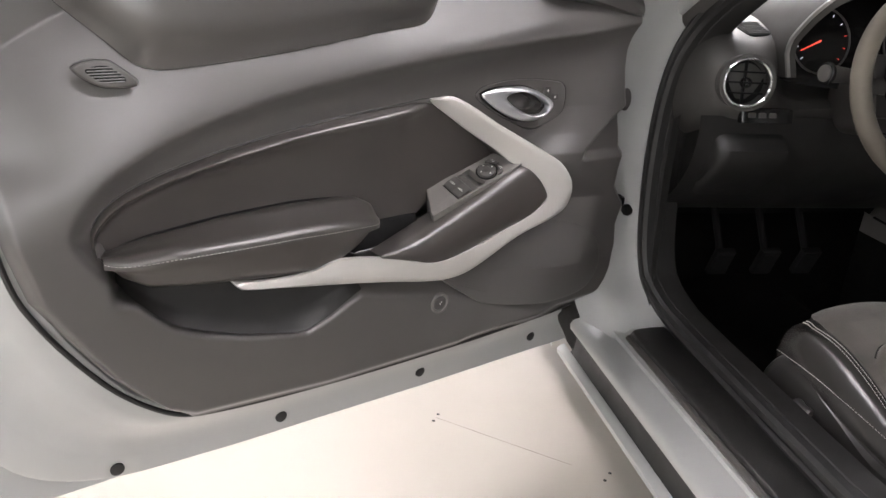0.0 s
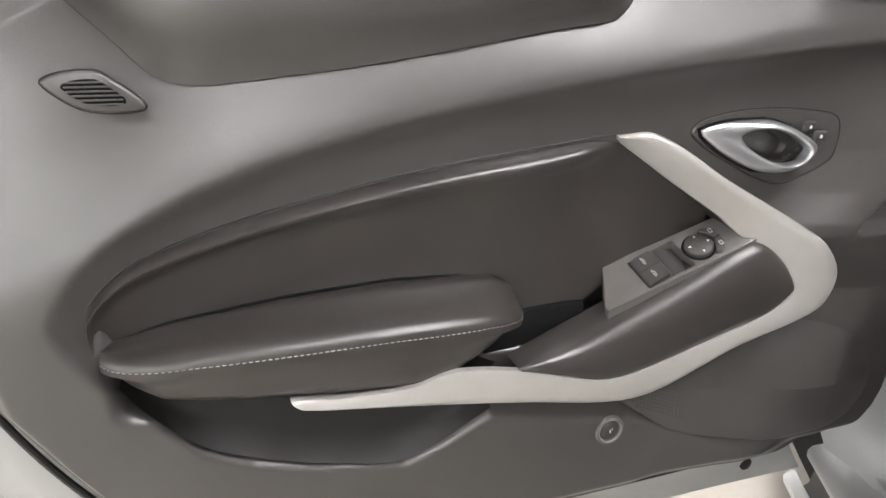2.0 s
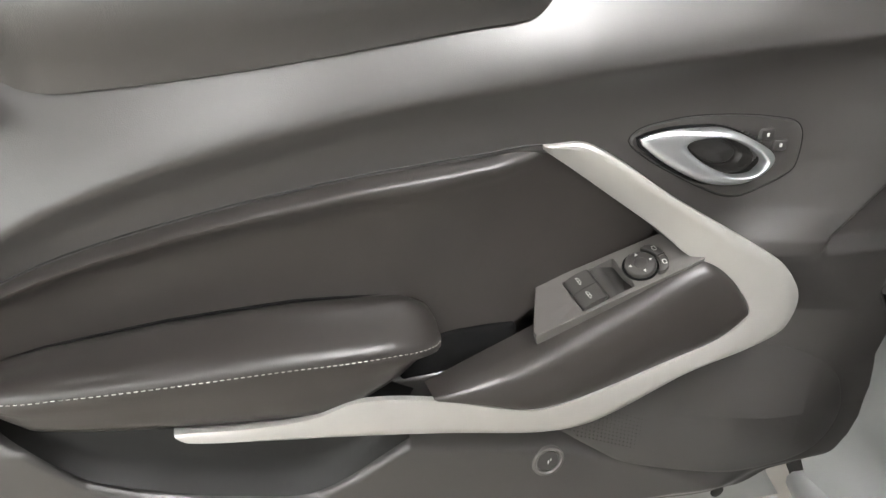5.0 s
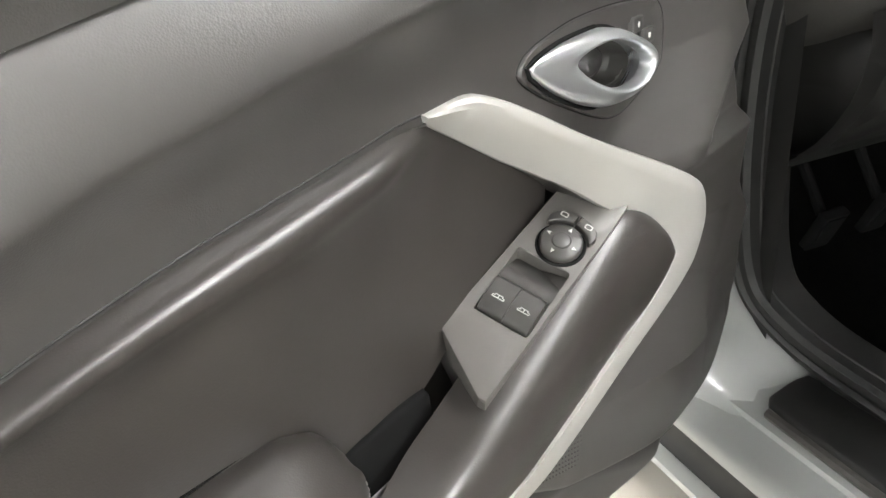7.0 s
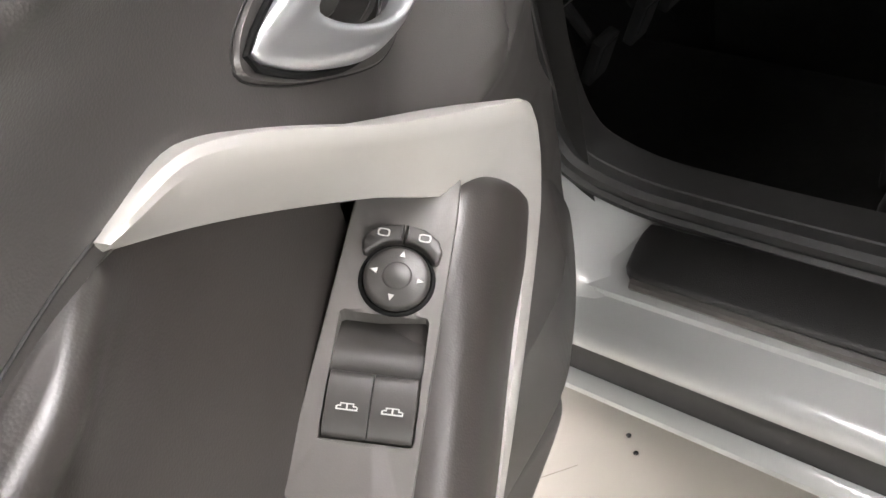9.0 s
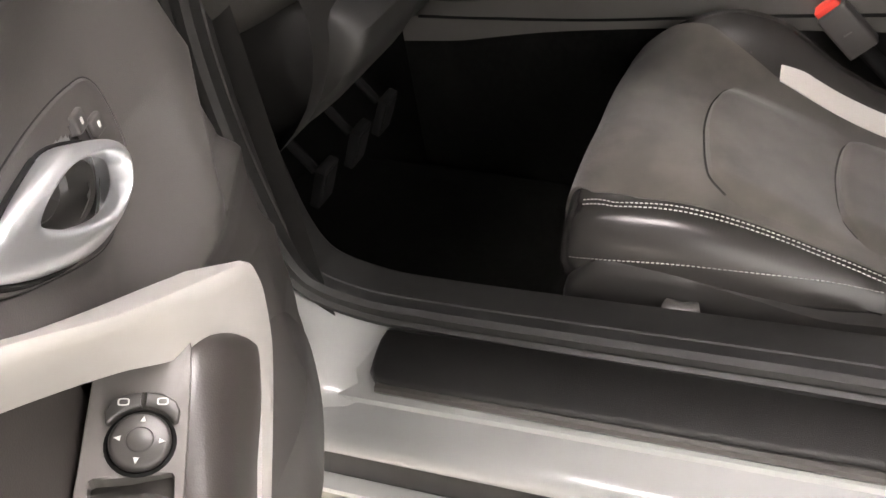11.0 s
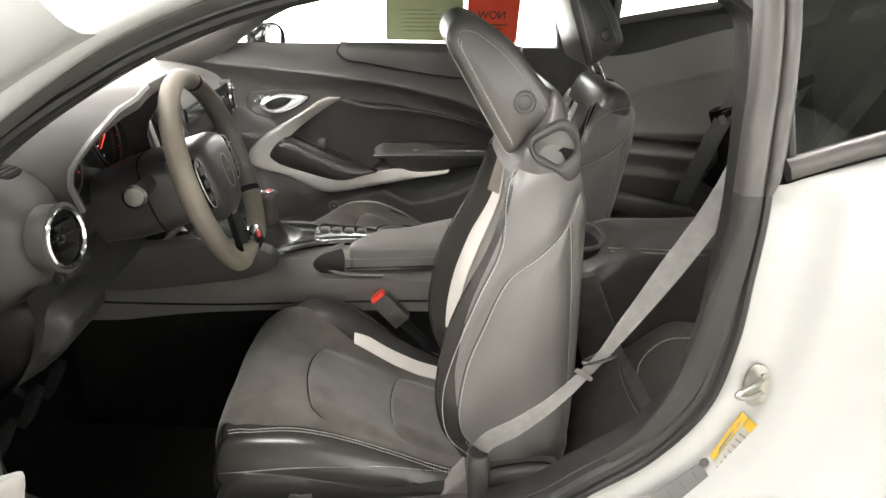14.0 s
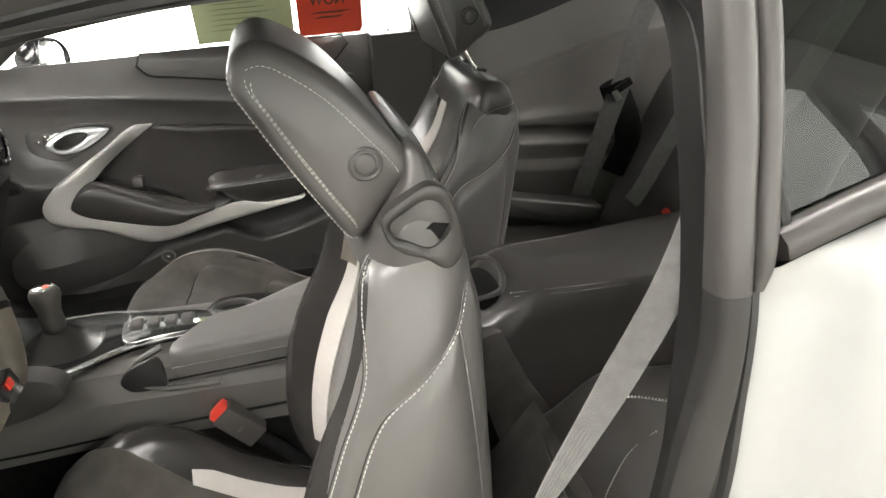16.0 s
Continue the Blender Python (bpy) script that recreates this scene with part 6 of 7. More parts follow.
    for s_ in () if dome else (1,):
        bo = spline([(-0.446, 1.106), (-0.420, 1.124), (-0.393, 1.136), (-0.373, 1.127), (-0.363, 1.10), (-0.357, 1.072), (-0.361, 1.045), (-0.378, 1.033), (-0.402, 1.050), (-0.428, 1.061), (-0.444, 1.080)], 72, True)
        si = spline([(-0.438, 1.096), (-0.420, 1.108), (-0.399, 1.118), (-0.382, 1.113), (-0.371, 1.086), (-0.384, 1.068), (-0.398, 1.063), (-0.420, 1.074), (-0.434, 1.080)], 72, True)
        hc2 = V([-0.403, 1.091])
        pol = lambda o: V([hc2 + V([math.cos(a), math.sin(a)]) * np.interp(a, *(lambda an, r, k: (an[k], r[k]))(np.arctan2((o - hc2)[:, 1], (o - hc2)[:, 0]), np.linalg.norm(o - hc2, axis=1), np.argsort(np.arctan2((o - hc2)[:, 1], (o - hc2)[:, 0]))), period=2 * math.pi) for a in np.linspace(-math.pi, math.pi, 72, endpoint=False)])
        bo, si = pol(bo), pol(si)
        mp = lambda a, b, h: B(a, s_ * (0.160 + h), b + collar_z)
        rgs = [(bo, 0.0), (bo, 0.015), (bo * 0.93 + si * 0.07, 0.0185), (bo * 0.7 + si * 0.3, 0.0205), (bo * 0.35 + si * 0.65, 0.020), (si * 0.97 + bo * 0.03, 0.017), (si, 0.013), (si, -0.012)]
        bz_ = part("belt_guide_bezel", sheet(V([[mp(*p, h) for p in r] for r, h in rgs]), wv=True), M_GUIDE, seat, "moulded black belt guide in the collar")
        # Reflection is painted into the plate's colour, the slot's shade into the black one.
        part("slot_plate", prism(hc2 + (si - hc2) * 1.02, 0.0, 0.0105, mp, 0.001), M_SLOT, bz_, "inner face of the guide, reflection put into a paler colour")
        part("slot_mouth", prism(poly([(-0.402, 1.082), (-0.390, 1.090), (-0.372, 1.086), (-0.384, 1.067), (-0.398, 1.063)], 30, True), 0.0085, 0.0118, mp, 0.0005), M_BLACK, bz_, "belt slot drawn as a black plate")
        ln = V([mp(a, b, 0.012) for a, b in spline([(-0.473, 1.062), (-0.452, 1.092), (-0.43, 1.115), (-0.405, 1.145)], 24)])
    # headrest
    ho = spline([(-0.583, 1.250), (-0.577, 1.279), (-0.555, 1.293), (-0.528, 1.288), (-0.476, 1.252), (-0.430, 1.197), (-0.402, 1.155), (-0.403, 1.137), (-0.43, 1.108), (-0.462, 1.072), (-0.476, 1.069), (-0.487, 1.082), (-0.532, 1.157), (-0.565, 1.215)], 72, closed=True)
    c0 = V([-0.487, 1.175])

    def H(a, b, s):
        hh = head_up
        return B(a - 0.25 * hh + head_x, s, b + hh)

    nx_, pv_ = np.roll(ho, -1, 0), np.roll(ho, 1, 0)
    nrm2 = np.stack([(nx_ - pv_)[:, 1], -(nx_ - pv_)[:, 0]], 1)
    nrm2 /= np.linalg.norm(nrm2, axis=1, keepdims=True)
    if np.sum(nrm2 * (ho - c0)) < 0:
        nrm2 = -nrm2
    ax_ = V([-0.52, 0.855])
    half = lambda p: 0.150 - 1.15 * ((p - c0) @ ax_ + 0.02) ** 2
    RO = 0.017

    def rim_pt(i, a, sg, out=0.0):
        """A point of the rounded rim: a = 0 on the side face, 1 on the outer band."""
        t_ = a * math.pi / 2
        q = ho[i] - nrm2[i] * (RO * (1 - math.sin(t_)) - out * math.sin(t_))
        return H(q[0], q[1], sg * (half(q) - RO * (1 - math.cos(t_)) + out * math.cos(t_)))

    def face_pt(i, k, sg):
        p = ho[i] - nrm2[i] * RO
        q = p * (1 - k) + c0 * k
        return H(q[0], q[1], sg * (half(q) + 0.004 * (1 - (1 - k) ** 2)))

    n_h = len(ho)
    sl = [[face_pt(i, k, -1) for i in range(n_h)] for k in (1, 0.75, 0.5, 0.3, 0.15, 0.05)]
    sl += [[rim_pt(i, a, -1) for i in range(n_h)] for a in np.linspace(0, 1, 8)]
    sl += [[rim_pt(i, a, 1) for i in range(n_h)] for a in np.linspace(1, 0, 8)]
    sl += [[face_pt(i, k, 1) for i in range(n_h)] for k in (0.05, 0.15, 0.3, 0.5, 0.75, 1)]
    hr = part("headrest", sheet(V(sl), wv=True, caps=True), M_HEADREST, seat, "black leather headrest with flat sides")
    for sg in (1, -1):
        rows_ = [("face", 0.02, 46, 75), ("face", 0.085, 46, 75), ("rim", 0.80, 46, 75), ("bow", 0.12, 3, 36)]
        for kind_, k_, i0, i1 in rows_:
            ids = [i % n_h for i in range(i0, i1)]
            if kind_ == "rim":
                ln = V([rim_pt(i, k_, sg, 0.0003) for i in ids])
                up_ = V([rim_pt(i, k_, sg, 0.01) for i in ids]) - ln
            else:
                bow = [k_ if kind_ == "face" else 0.01 + k_ * math.sin(math.pi * n / (len(ids) - 1)) ** 0.8 for n in range(len(ids))]
                ln = V([face_pt(i, k, sg) for i, k in zip(ids, bow)])
                up_ = np.tile(V([0, -side * sg, 0.0]), (len(ids), 1))
                ln = ln + up_ * 0.0004
            part("stitching", stitches(spline(ln, 120), spline(ln + up_, 120) - spline(ln, 120), 0.0042, 0.0016, 0.0010, 0.0008), M_THREAD, hr, "pale stitching")
    for s_ in (1, -1):
        cpt = H(-0.455, 1.160, s_ * 0.1495)
        axn = V([0, -side * s_, 0.0])
        part("button_ring", disc(cpt, 0.0195, 0.0055, axn, 36, 0.0025, inner=0.0145), M_HEADREST, hr, "raised round bezel")
        part("release_button", disc(cpt, 0.0125, 0.0065, axn, 32, 0.003), M_TRIM_DARK, hr, "round headrest button")
    for s_ in (0.06, -0.06):
        lo, hi = B(-0.42 if dome else -0.40, s_, 1.085 if dome else 1.10), H(-0.445, 1.10, s_)
        part("headrest_post", tube(V([lo, (V(lo) + V(hi)) / 2, hi]), 0.0055, 12), M_CHROME, seat, "chrome headrest post")
        part("post_collar", disc(B(-0.42, s_, 1.098) if dome else B(-0.398, s_, 1.150), 0.013, 0.007, B(0, 0, 1) - B(0, 0, 0), 20), M_GLOSS, seat)
    return seat


driver_seat = front_seat("driver_seat", "black leather and suede sports seat with pale stitching", -0.385, 1, 0.0, 0.0, 0.0, 0.0)
passenger_seat = front_seat("passenger_seat", "black leather and suede sports seat, reclined, headrest raised", 0.385, -1, 0.03, 0.205, 12.0, 0.058, head_x=-0.02, collar_z=0.0, cush_z=0.0, collar_m=M_LEATHER_MID, dome=True, outer=[0.505, 0.535, 0.60, 0.640, 0.640, 0.605, 0.58, 0.55, 0.515, 0.47])


# ---- dashboard ----
dash = thing("dashboard", (-1.35, 0.0, 0.85), "black soft plastic dashboard with round chrome-ringed vents", "dashboard")
ys = 0.7479 * np.sin(np.linspace(-math.pi / 2, math.pi / 2, 71))
P = []
for y in ys:
    e = math.sqrt(max(0.0, 1 - (abs(y) / 0.748) ** 30))
    hump = 0.055 * math.exp(-((y + 0.37) / 0.20) ** 4)
    rec = math.exp(-((y + 0.385) / 0.175) ** 8)
    pts = [(-1.72, 1.06), (-1.55, 1.075), (-1.40, 1.075 + hump * 0.6), (-1.29 - 0.06 * rec, 1.058 + hump * (1 - 0.4 * rec)), (-1.225 - 0.10 * rec, 1.03 + hump * 0.9 * (1 - rec)), (-1.20 - 0.11 * rec, 0.99), (-1.20 - 0.07 * rec, 0.945), (-1.20 - 0.01 * rec, 0.925), (-1.225, 0.885), (-1.27, 0.85), (-1.36, 0.82), (-1.5, 0.80)]
    vb = 0.016 * math.exp(-((y + 0.675) / 0.085) ** 4)
    pts = [(a + (vb if 0.88 < b < 1.06 and a > -1.3 else 0), b) for a, b in pts]
    c = V([-1.45, 0.93])
    q = spline([c + (V(p) - c) * (0.04 + 0.96 * e) for p in pts], 44)
    P.append([(a, y, b) for a, b in q])
part("upper_dash", sheet(V(P)), M_DASH, dash, "black soft dashboard top")
# hood over the instruments
P = []
for k in np.linspace(0, 1, 24):
    x = -1.40 + 0.315 * k
    arch = spline([(-0.585, 0.985), (-0.59, 1.05), (-0.565, 1.115 + 0.015 * k), (-0.52, 1.150 + 0.012 * k), (-0.40, 1.160 + 0.012 * k), (-0.25, 1.155 + 0.01 * k), (-0.19, 1.12), (-0.18, 1.05), (-0.19, 0.985)], 50)
    P.append([(x + (float(np.interp(b, [0.967, 1.029, 1.057, 1.10, 1.144, 1.16], [-1.165, -1.182, -1.177, -1.145, -1.106, -1.082])) + 1.085) * k, a * 1.0, b - 0.02 * (1 - k)) for a, b in arch])
P = V(P)
part("instrument_hood", slab(P, 0.018, side=1 if normals(P)[12, 25][2] > 0 else -1, edge=0.004), M_DASH, dash, "black instrument hood")
lf = P[-1]
for seg, nm in ((lf[0:19], "silver_bracket"), (lf[27:42], "silver_bracket")):
    part(nm, sweep(seg + V([0.004, 0, 0]), V([(-0.003, -0.004), (-0.003, 0.002), (0.003, 0.003), (0.003, -0.004)]), (1, 0, 0.2)), M_BRACKET, dash, "satin silver bracket round the instruments")
gl = part("instrument_panel", prism(spline([(-0.57, 0.975), (-0.575, 1.05), (-0.55, 1.11), (-0.50, 1.135), (-0.28, 1.135), (-0.21, 1.10), (-0.20, 1.0), (-0.25, 0.965)], 60, True), 0, 0.004, lambda a, b, h: V([-1.235 + h - 0.25 * (b - 1.05), a, b]), 0.001), M_GLOSS, dash, "gloss black instrument panel")
for c in (-0.49, -0.29):
    pl = lambda a, b, h: V([-1.230 + h - 0.25 * (b - 1.05), a, b])
    part("gauge_ring", tube(V([pl(c + 0.062 * math.cos(a), 1.05 + 0.062 * math.sin(a), 0.001) for a in np.linspace(0, 2 * math.pi, 40, endpoint=False)]), 0.002, 6, True), M_TRIM_DARK, gl, "dark gauge ring")
    for q in range(11):
        a = math.radians(220 - 26 * q)
        r0, r1 = (0.050, 0.055)
        w = 0.0007
        v = [pl(c + r * math.cos(a) + w * s * math.sin(a), 1.05 + r * math.sin(a) - w * s * math.cos(a), 0.0012) for r, s in ((r0, -1), (r1, -1), (r1, 1), (r0, 1))]
        part("tick", (V(v), [(0, 1, 2, 3)]), M_LIT if q < 8 else M_LIT_RED, gl, smooth=False)
    v = [pl(c + x, 1.05 + z, 0.0014) for x, z in ((-0.001, 0.002), (-0.045, -0.0195), (-0.044, -0.021), (0.001, -0.001))]
    part("needle", (V(v), [(0, 1, 2, 3)]), M_LIT_RED, gl, "lit red needle", smooth=False)
part("speed_digit", text("0", 0.030, Matrix(((0, 0, 1, -1.2285), (1, 0, 0, -0.39), (0, 1, 0, 1.045), (0, 0, 0, 1))), "speed_digit", gl), M_LIT, gl, "lit white digit", smooth=False)
part("screen_line", box((-1.2275, -0.39, 1.02), (0.001, 0.03, 0.002), bevel=0.0002), M_LIT, gl)


def air_vent(c, nrm, r=0.047, name="air_vent"):
    n = V(nrm, float)
    n /= np.linalg.norm(n)
    v = part("air_vent", disc(V(c) - n * 0.03, r * 1.10, 0.032, n, 40, 0.008, inner=r * 0.98), M_DASH, dash, "round air vent housing")
    part("chrome_ring", disc(V(c) - n * 0.004, r * 1.03, 0.011, n, 48, 0.004, inner=r * 0.90), M_CHROME, v, "bright chrome ring")
    part("vent_bowl", disc(V(c) - n * 0.035, r * 0.9, 0.008, n, 32, 0.002), M_BLACK, v)
    e = np.cross(n, V([0, 0, 1.0]))
    e /= np.linalg.norm(e)
    f = np.cross(e, n)
    for q in (-0.5, 0.0, 0.5):
        h = r * 0.85 * math.sqrt(1 - q * q)
        part("vane", sweep(V([V(c) + e * s * h + f * q * r * 0.85 - n * 0.012 for s in np.linspace(-1, 1, 5)]), ring(0.0018, 0.007, 8, 4), n), M_BLACK, v)
    part("hub", disc(V(c) - n * 0.014, 0.010, 0.010, n, 24, 0.003, inner=0.007), M_GLOSS, v)
    part("cross_vane", sweep(V([V(c) + f * s * r * 0.85 - n * 0.018 for s in np.linspace(-1, 1, 5)]), ring(0.0018, 0.006, 8, 4), n), M_BLACK, v)


air_vent((-1.164, -0.668, 0.972), (1, -0.16, 0.10))
air_vent((-1.185, 0.630, 0.972), (1, 0.10, 0.08))
air_vent((-1.20, 0.06, 0.90), (1, 0, 0.1), 0.038)
air_vent((-1.20, -0.06, 0.90), (1, 0, 0.1), 0.038)
# centre stack with its screen
part("centre_screen", box((-1.195, 0.0, 1.03), (0.02, 0.20, 0.125), rot(0, -10, 0), 0.004), M_GLOSS, dash, "dark glossy centre screen")
part("screen_frame", sweep(spline([(-1.186, -0.105, 0.965), (-1.20, -0.108, 1.03), (-1.214, -0.10, 1.098), (-1.216, 0, 1.103), (-1.214, 0.10, 1.098), (-1.20, 0.108, 1.03), (-1.186, 0.105, 0.965)], 40), ring(0.005, 0.005, 8), (1, 0, 0)), M_SILVER, dash, "satin silver screen frame")
P = [[(x, y, z) for y in np.linspace(-0.12, 0.12, 9)] for x, z in spline([(-1.19, 0.95), (-1.185, 0.90), (-1.17, 0.84), (-1.14, 0.79), (-1.08, 0.75), (-1.0, 0.735)], 20)]
part("stack_panel", sheet(V(P)), M_GLOSS, dash, "gloss black centre stack")
for q in range(4):
    part("climate_button", box((-1.168, -0.06 + 0.04 * q, 0.845), (0.006, 0.03, 0.014), rot(0, -18, 0), 0.002), M_TRIM_DARK, dash)
# passenger fascia strip and glovebox
part("fascia_strip", sweep(V([(-1.197 + 0.01 * math.sin(3 * y), y, 1.0) for y in np.linspace(0.14, 0.58, 20)]), ring(0.02, 0.006, 10, 4), (1, 0, 0)), M_GLOSS, dash)
P = [[(-1.225 - 0.10 * k, y, 0.88 - 0.25 * k) for k in np.linspace(0, 1, 6)] for y in np.linspace(0.16, 0.70, 10)]
part("glovebox_door", slab(V(P), 0.02, side=1, edge=0.004), M_DASH, dash, "black glovebox door")
# driver's knee panel and lower side cover
P = []
for y in np.linspace(-0.73, -0.16, 20):
    P.append([(x, y, z) for x, z in spline([(-1.205, 0.90), (-1.20, 0.86), (-1.215, 0.80), (-1.26, 0.735), (-1.36, 0.66), (-1.50, 0.62)], 14)])
# Shade under the dash is put into the near black of panel and cover.
part("knee_panel", sheet(V(P)), M_DEEP, dash, "lower knee panel, footwell shade put into its dark colour")
o = spline([(-1.62, 0.93), (-1.30, 0.885), (-1.19, 0.862), (-1.163, 0.835), (-1.18, 0.795), (-1.235, 0.745), (-1.33, 0.69), (-1.62, 0.60)], 60, True)
part("lower_side_cover", pillow(o, (-1.55, 0.77), (-1.27, 0.80), [(0, -0.12), (0, 0.0), (0.05, 0.014), (0.16, 0.022), (1, 0.026)], lambda a, b, h: V([a, -0.672 - h, b])), M_DEEP, dash, "grey-black lower side cover, darkened in colour for footwell shade")
part("light_switch_panel", box((-1.192, -0.60, 0.905), (0.02, 0.11, 0.03), rot(0, -12, 0), 0.003), M_GLOSS, dash)
for q in range(3):
    part("panel_button", box((-1.181, -0.635 + 0.022 * q, 0.907), (0.004, 0.015, 0.010), rot(0, -12, 0), 0.001), M_TRIM_DARK, dash)
GN = V([0.27, -0.10, 0.957])
GX = np.cross(V([0, 1.0, 0]), GN)
GX /= np.linalg.norm(GX)
GY = np.cross(GN, GX)
gr_at = lambda a, b, h: V([-1.282, -0.612, 1.0625]) + GX * a + GY * b + GN * h
vg = part("side_grille", prism(spline([(-0.038, 0.0), (-0.030, 0.026), (0.0, 0.030), (0.032, 0.024), (0.038, 0.004), (0.028, -0.022), (-0.024, -0.024)], 50, True), -0.006, 0.0025, gr_at, 0.0015), M_BLACK, dash, "dark slatted side defroster grille")
for q in range(7):
    part("slat", tube(V([gr_at(-0.030 + 0.009 * q, -0.018, 0.0035), gr_at(-0.024 + 0.009 * q, 0.022, 0.0035)]), 0.0012, 6), M_DASH, vg)

# ---- steering wheel and column ----
WC, WT = V([-1.0, -0.375, 0.998]), radians(18)
WX, WU, WN = V([0, 1.0, 0]), V([-math.sin(WT), 0, math.cos(WT)]), V([math.cos(WT), 0, math.sin(WT)])
wp = lambda a, b, h=0.0: WC + WX * a + WU * b + WN * h
wheel = thing("steering_wheel", WC - WN * 0.05, "flat-bottomed steering wheel with worn greyish suede rim", "steering wheel")
rim = spline([wp(0.178 * math.cos(a), max(0.178 * math.sin(a), -0.158 - 0.006 * math.cos(a) ** 2), 0) for a in np.linspace(0, 2 * math.pi, 48, endpoint=False)], 120, closed=True)
part("rim", sweep(rim[np.arange(22, 112)], ring(0.0165, 0.019, 16), WN), M_RUBBED, wheel, "worn grey-tan suede rim")
part("rim_grip", sweep(rim[np.arange(-9, 23)], ring(0.0168, 0.0193, 16), WN), M_WHEELDARK, wheel, "dark leather grip of the rim")
for k_ in (22, 111):
    part("rim_seam", sweep(rim[[k_ - 1, k_, (k_ + 1) % 120]], ring(0.0170, 0.0195, 16), WN, scale=[0.97, 1.0, 0.97]), M_BLACK, wheel)
hubo = spline([(-0.088, 0.052), (-0.05, 0.070), (0.05, 0.070), (0.088, 0.052), (0.082, -0.02), (0.052, -0.075), (0, -0.088), (-0.052, -0.075), (-0.082, -0.02)], 70, True)
hub = part("airbag_hub", pillow(hubo, (-0.03, 0.0), (0.03, 0.0), [(0, -0.05), (0, -0.010), (0.06, 0.004), (0.18, 0.012), (0.5, 0.019), (1, 0.021)], lambda a, b, h: wp(a, b, h)), M_COLUMN, wheel, "black airbag cover")
em = V([(0.026 * math.cos(a), -0.002 + 0.026 * math.sin(a)) for a in np.linspace(0, 2 * math.pi, 40, endpoint=False)])
part("emblem_ring", tube(V([wp(a * 0.9, b * 1.25, 0.020) for a, b in em]), 0.0013, 8, True), M_BRACKET, hub, "plain round emblem ring")
part("emblem_bar", box(wp(0, -0.002, 0.0205), (0.004, 0.024, 0.006), bevel=0.0015), M_TRIM_DARK, hub)
for sg in (-1, 1):
    P = [[wp(sg * (0.06 + 0.11 * k), 0.02 * (1 - 0.4 * k) - j * (0.034 - 0.008 * k), -0.012 + 0.006 * math.sin(math.pi * j)) for j in np.linspace(0, 1, 8)] for k in np.linspace(0, 1, 10)]
    sp = part("spoke", slab(V(P), 0.02, side=1, edge=0.004), M_TRIM_DARK, wheel, "black wheel spoke")
    P = spline([(sg * 0.090, 0.048), (sg * 0.118, 0.040), (sg * 0.124, 0.0), (sg * 0.112, -0.036), (sg * 0.092, -0.040), (sg * 0.086, 0.0)], 40, True)
    pod = part("switch_pod", prism(P, -0.012, 0.006, lambda a, b, h: wp(a, b, h), 0.003), M_GLOSS, wheel, "gloss black switch pod")
    part("pod_rim", tube(V([wp(a, b, 0.005) for a, b in P]), 0.0012, 6, True), M_BRACKET, wheel, "satin silver pod rim")
    for q in range(3):
        part("switch", box(wp(sg * 0.105, 0.028 - 0.024 * q, 0.008), (0.004, 0.018, 0.014), rot(0, -18, 0), 0.001), M_TRIM_DARK, pod)
    P = [[wp(sg * (0.012 + 0.034 * k), -0.055 - 0.095 * k - 0.0 * j, -0.006 + 0.004 * math.sin(math.pi * j)) + WX * (sg * (j - 0.5) * 0.03) for j in np.linspace(0, 1, 6)] for k in np.linspace(0, 1, 8)]
    part("lower_spoke", slab(V(P), 0.016, side=1, edge=0.003), M_GLOSS, wheel)
bo = part("bottom_badge_block", box(wp(0.025, -0.147, 0.004), (0.03, 0.066, 0.040), rot(0, -18, 0), 0.008), M_GLOSS, wheel, "gloss black bottom spoke block")
part("badge", box(wp(0.025, -0.143, 0.021), (0.003, 0.018, 0.012), rot(0, -18, 0), 0.001), M_RED, bo, "small red plain badge")
col = thing("steering_column", (-1.2, -0.375, 0.9), "black plastic steering column shroud with stalks", "steering column")
ax = [WC - WN * d for d in (0.045, 0.07, 0.11, 0.16, 0.24)]
part("shroud", sweep(V(ax), ring(1, 1, 28, 3), WU, scale=V([(0.068, 0.060), (0.078, 0.072), (0.080, 0.074), (0.078, 0.072), (0.07, 0.06)])), M_COLUMN, col, "black column shroud")
part("shroud_joint", sweep(V([ax[2], V(ax[2]) - WN * 0.003]), ring(0.0815, 0.0755, 28, 3), WU), M_BLACK, col)
for sg, up_ in ((-1, 0.03), (1, 0.03)):
    p0, p1 = wp(sg * 0.07, up_, -0.10), wp(sg * 0.185, up_ + 0.004, -0.085)
    stk = part("stalk", tube(V([p0, (p0 + p1) / 2, p1]), V([0.014, 0.0135, 0.017]), 14), M_TRIM_DARK, col, "black control stalk")
    part("stalk_bezel", disc(p1 - (p1 - p0) * 0.04, 0.021, 0.006, (p1 - p0), 24, 0.002), M_GLOSS, stk)
    part("stalk_end", disc(p1, 0.0155, 0.006, (p1 - p0), 24, 0.002), M_CONSOLE, stk, "grey round stalk end")
    # shift paddle behind the rim
    P = [[wp(sg * (0.085 + 0.035 * k), 0.06 - 0.11 * j, -0.035) for j in np.linspace(0, 1, 8)] for k in np.linspace(0, 1, 4)]
    part("paddle", slab(V(P), 0.006, side=1, edge=0.002), M_TRIM_DARK, wheel)

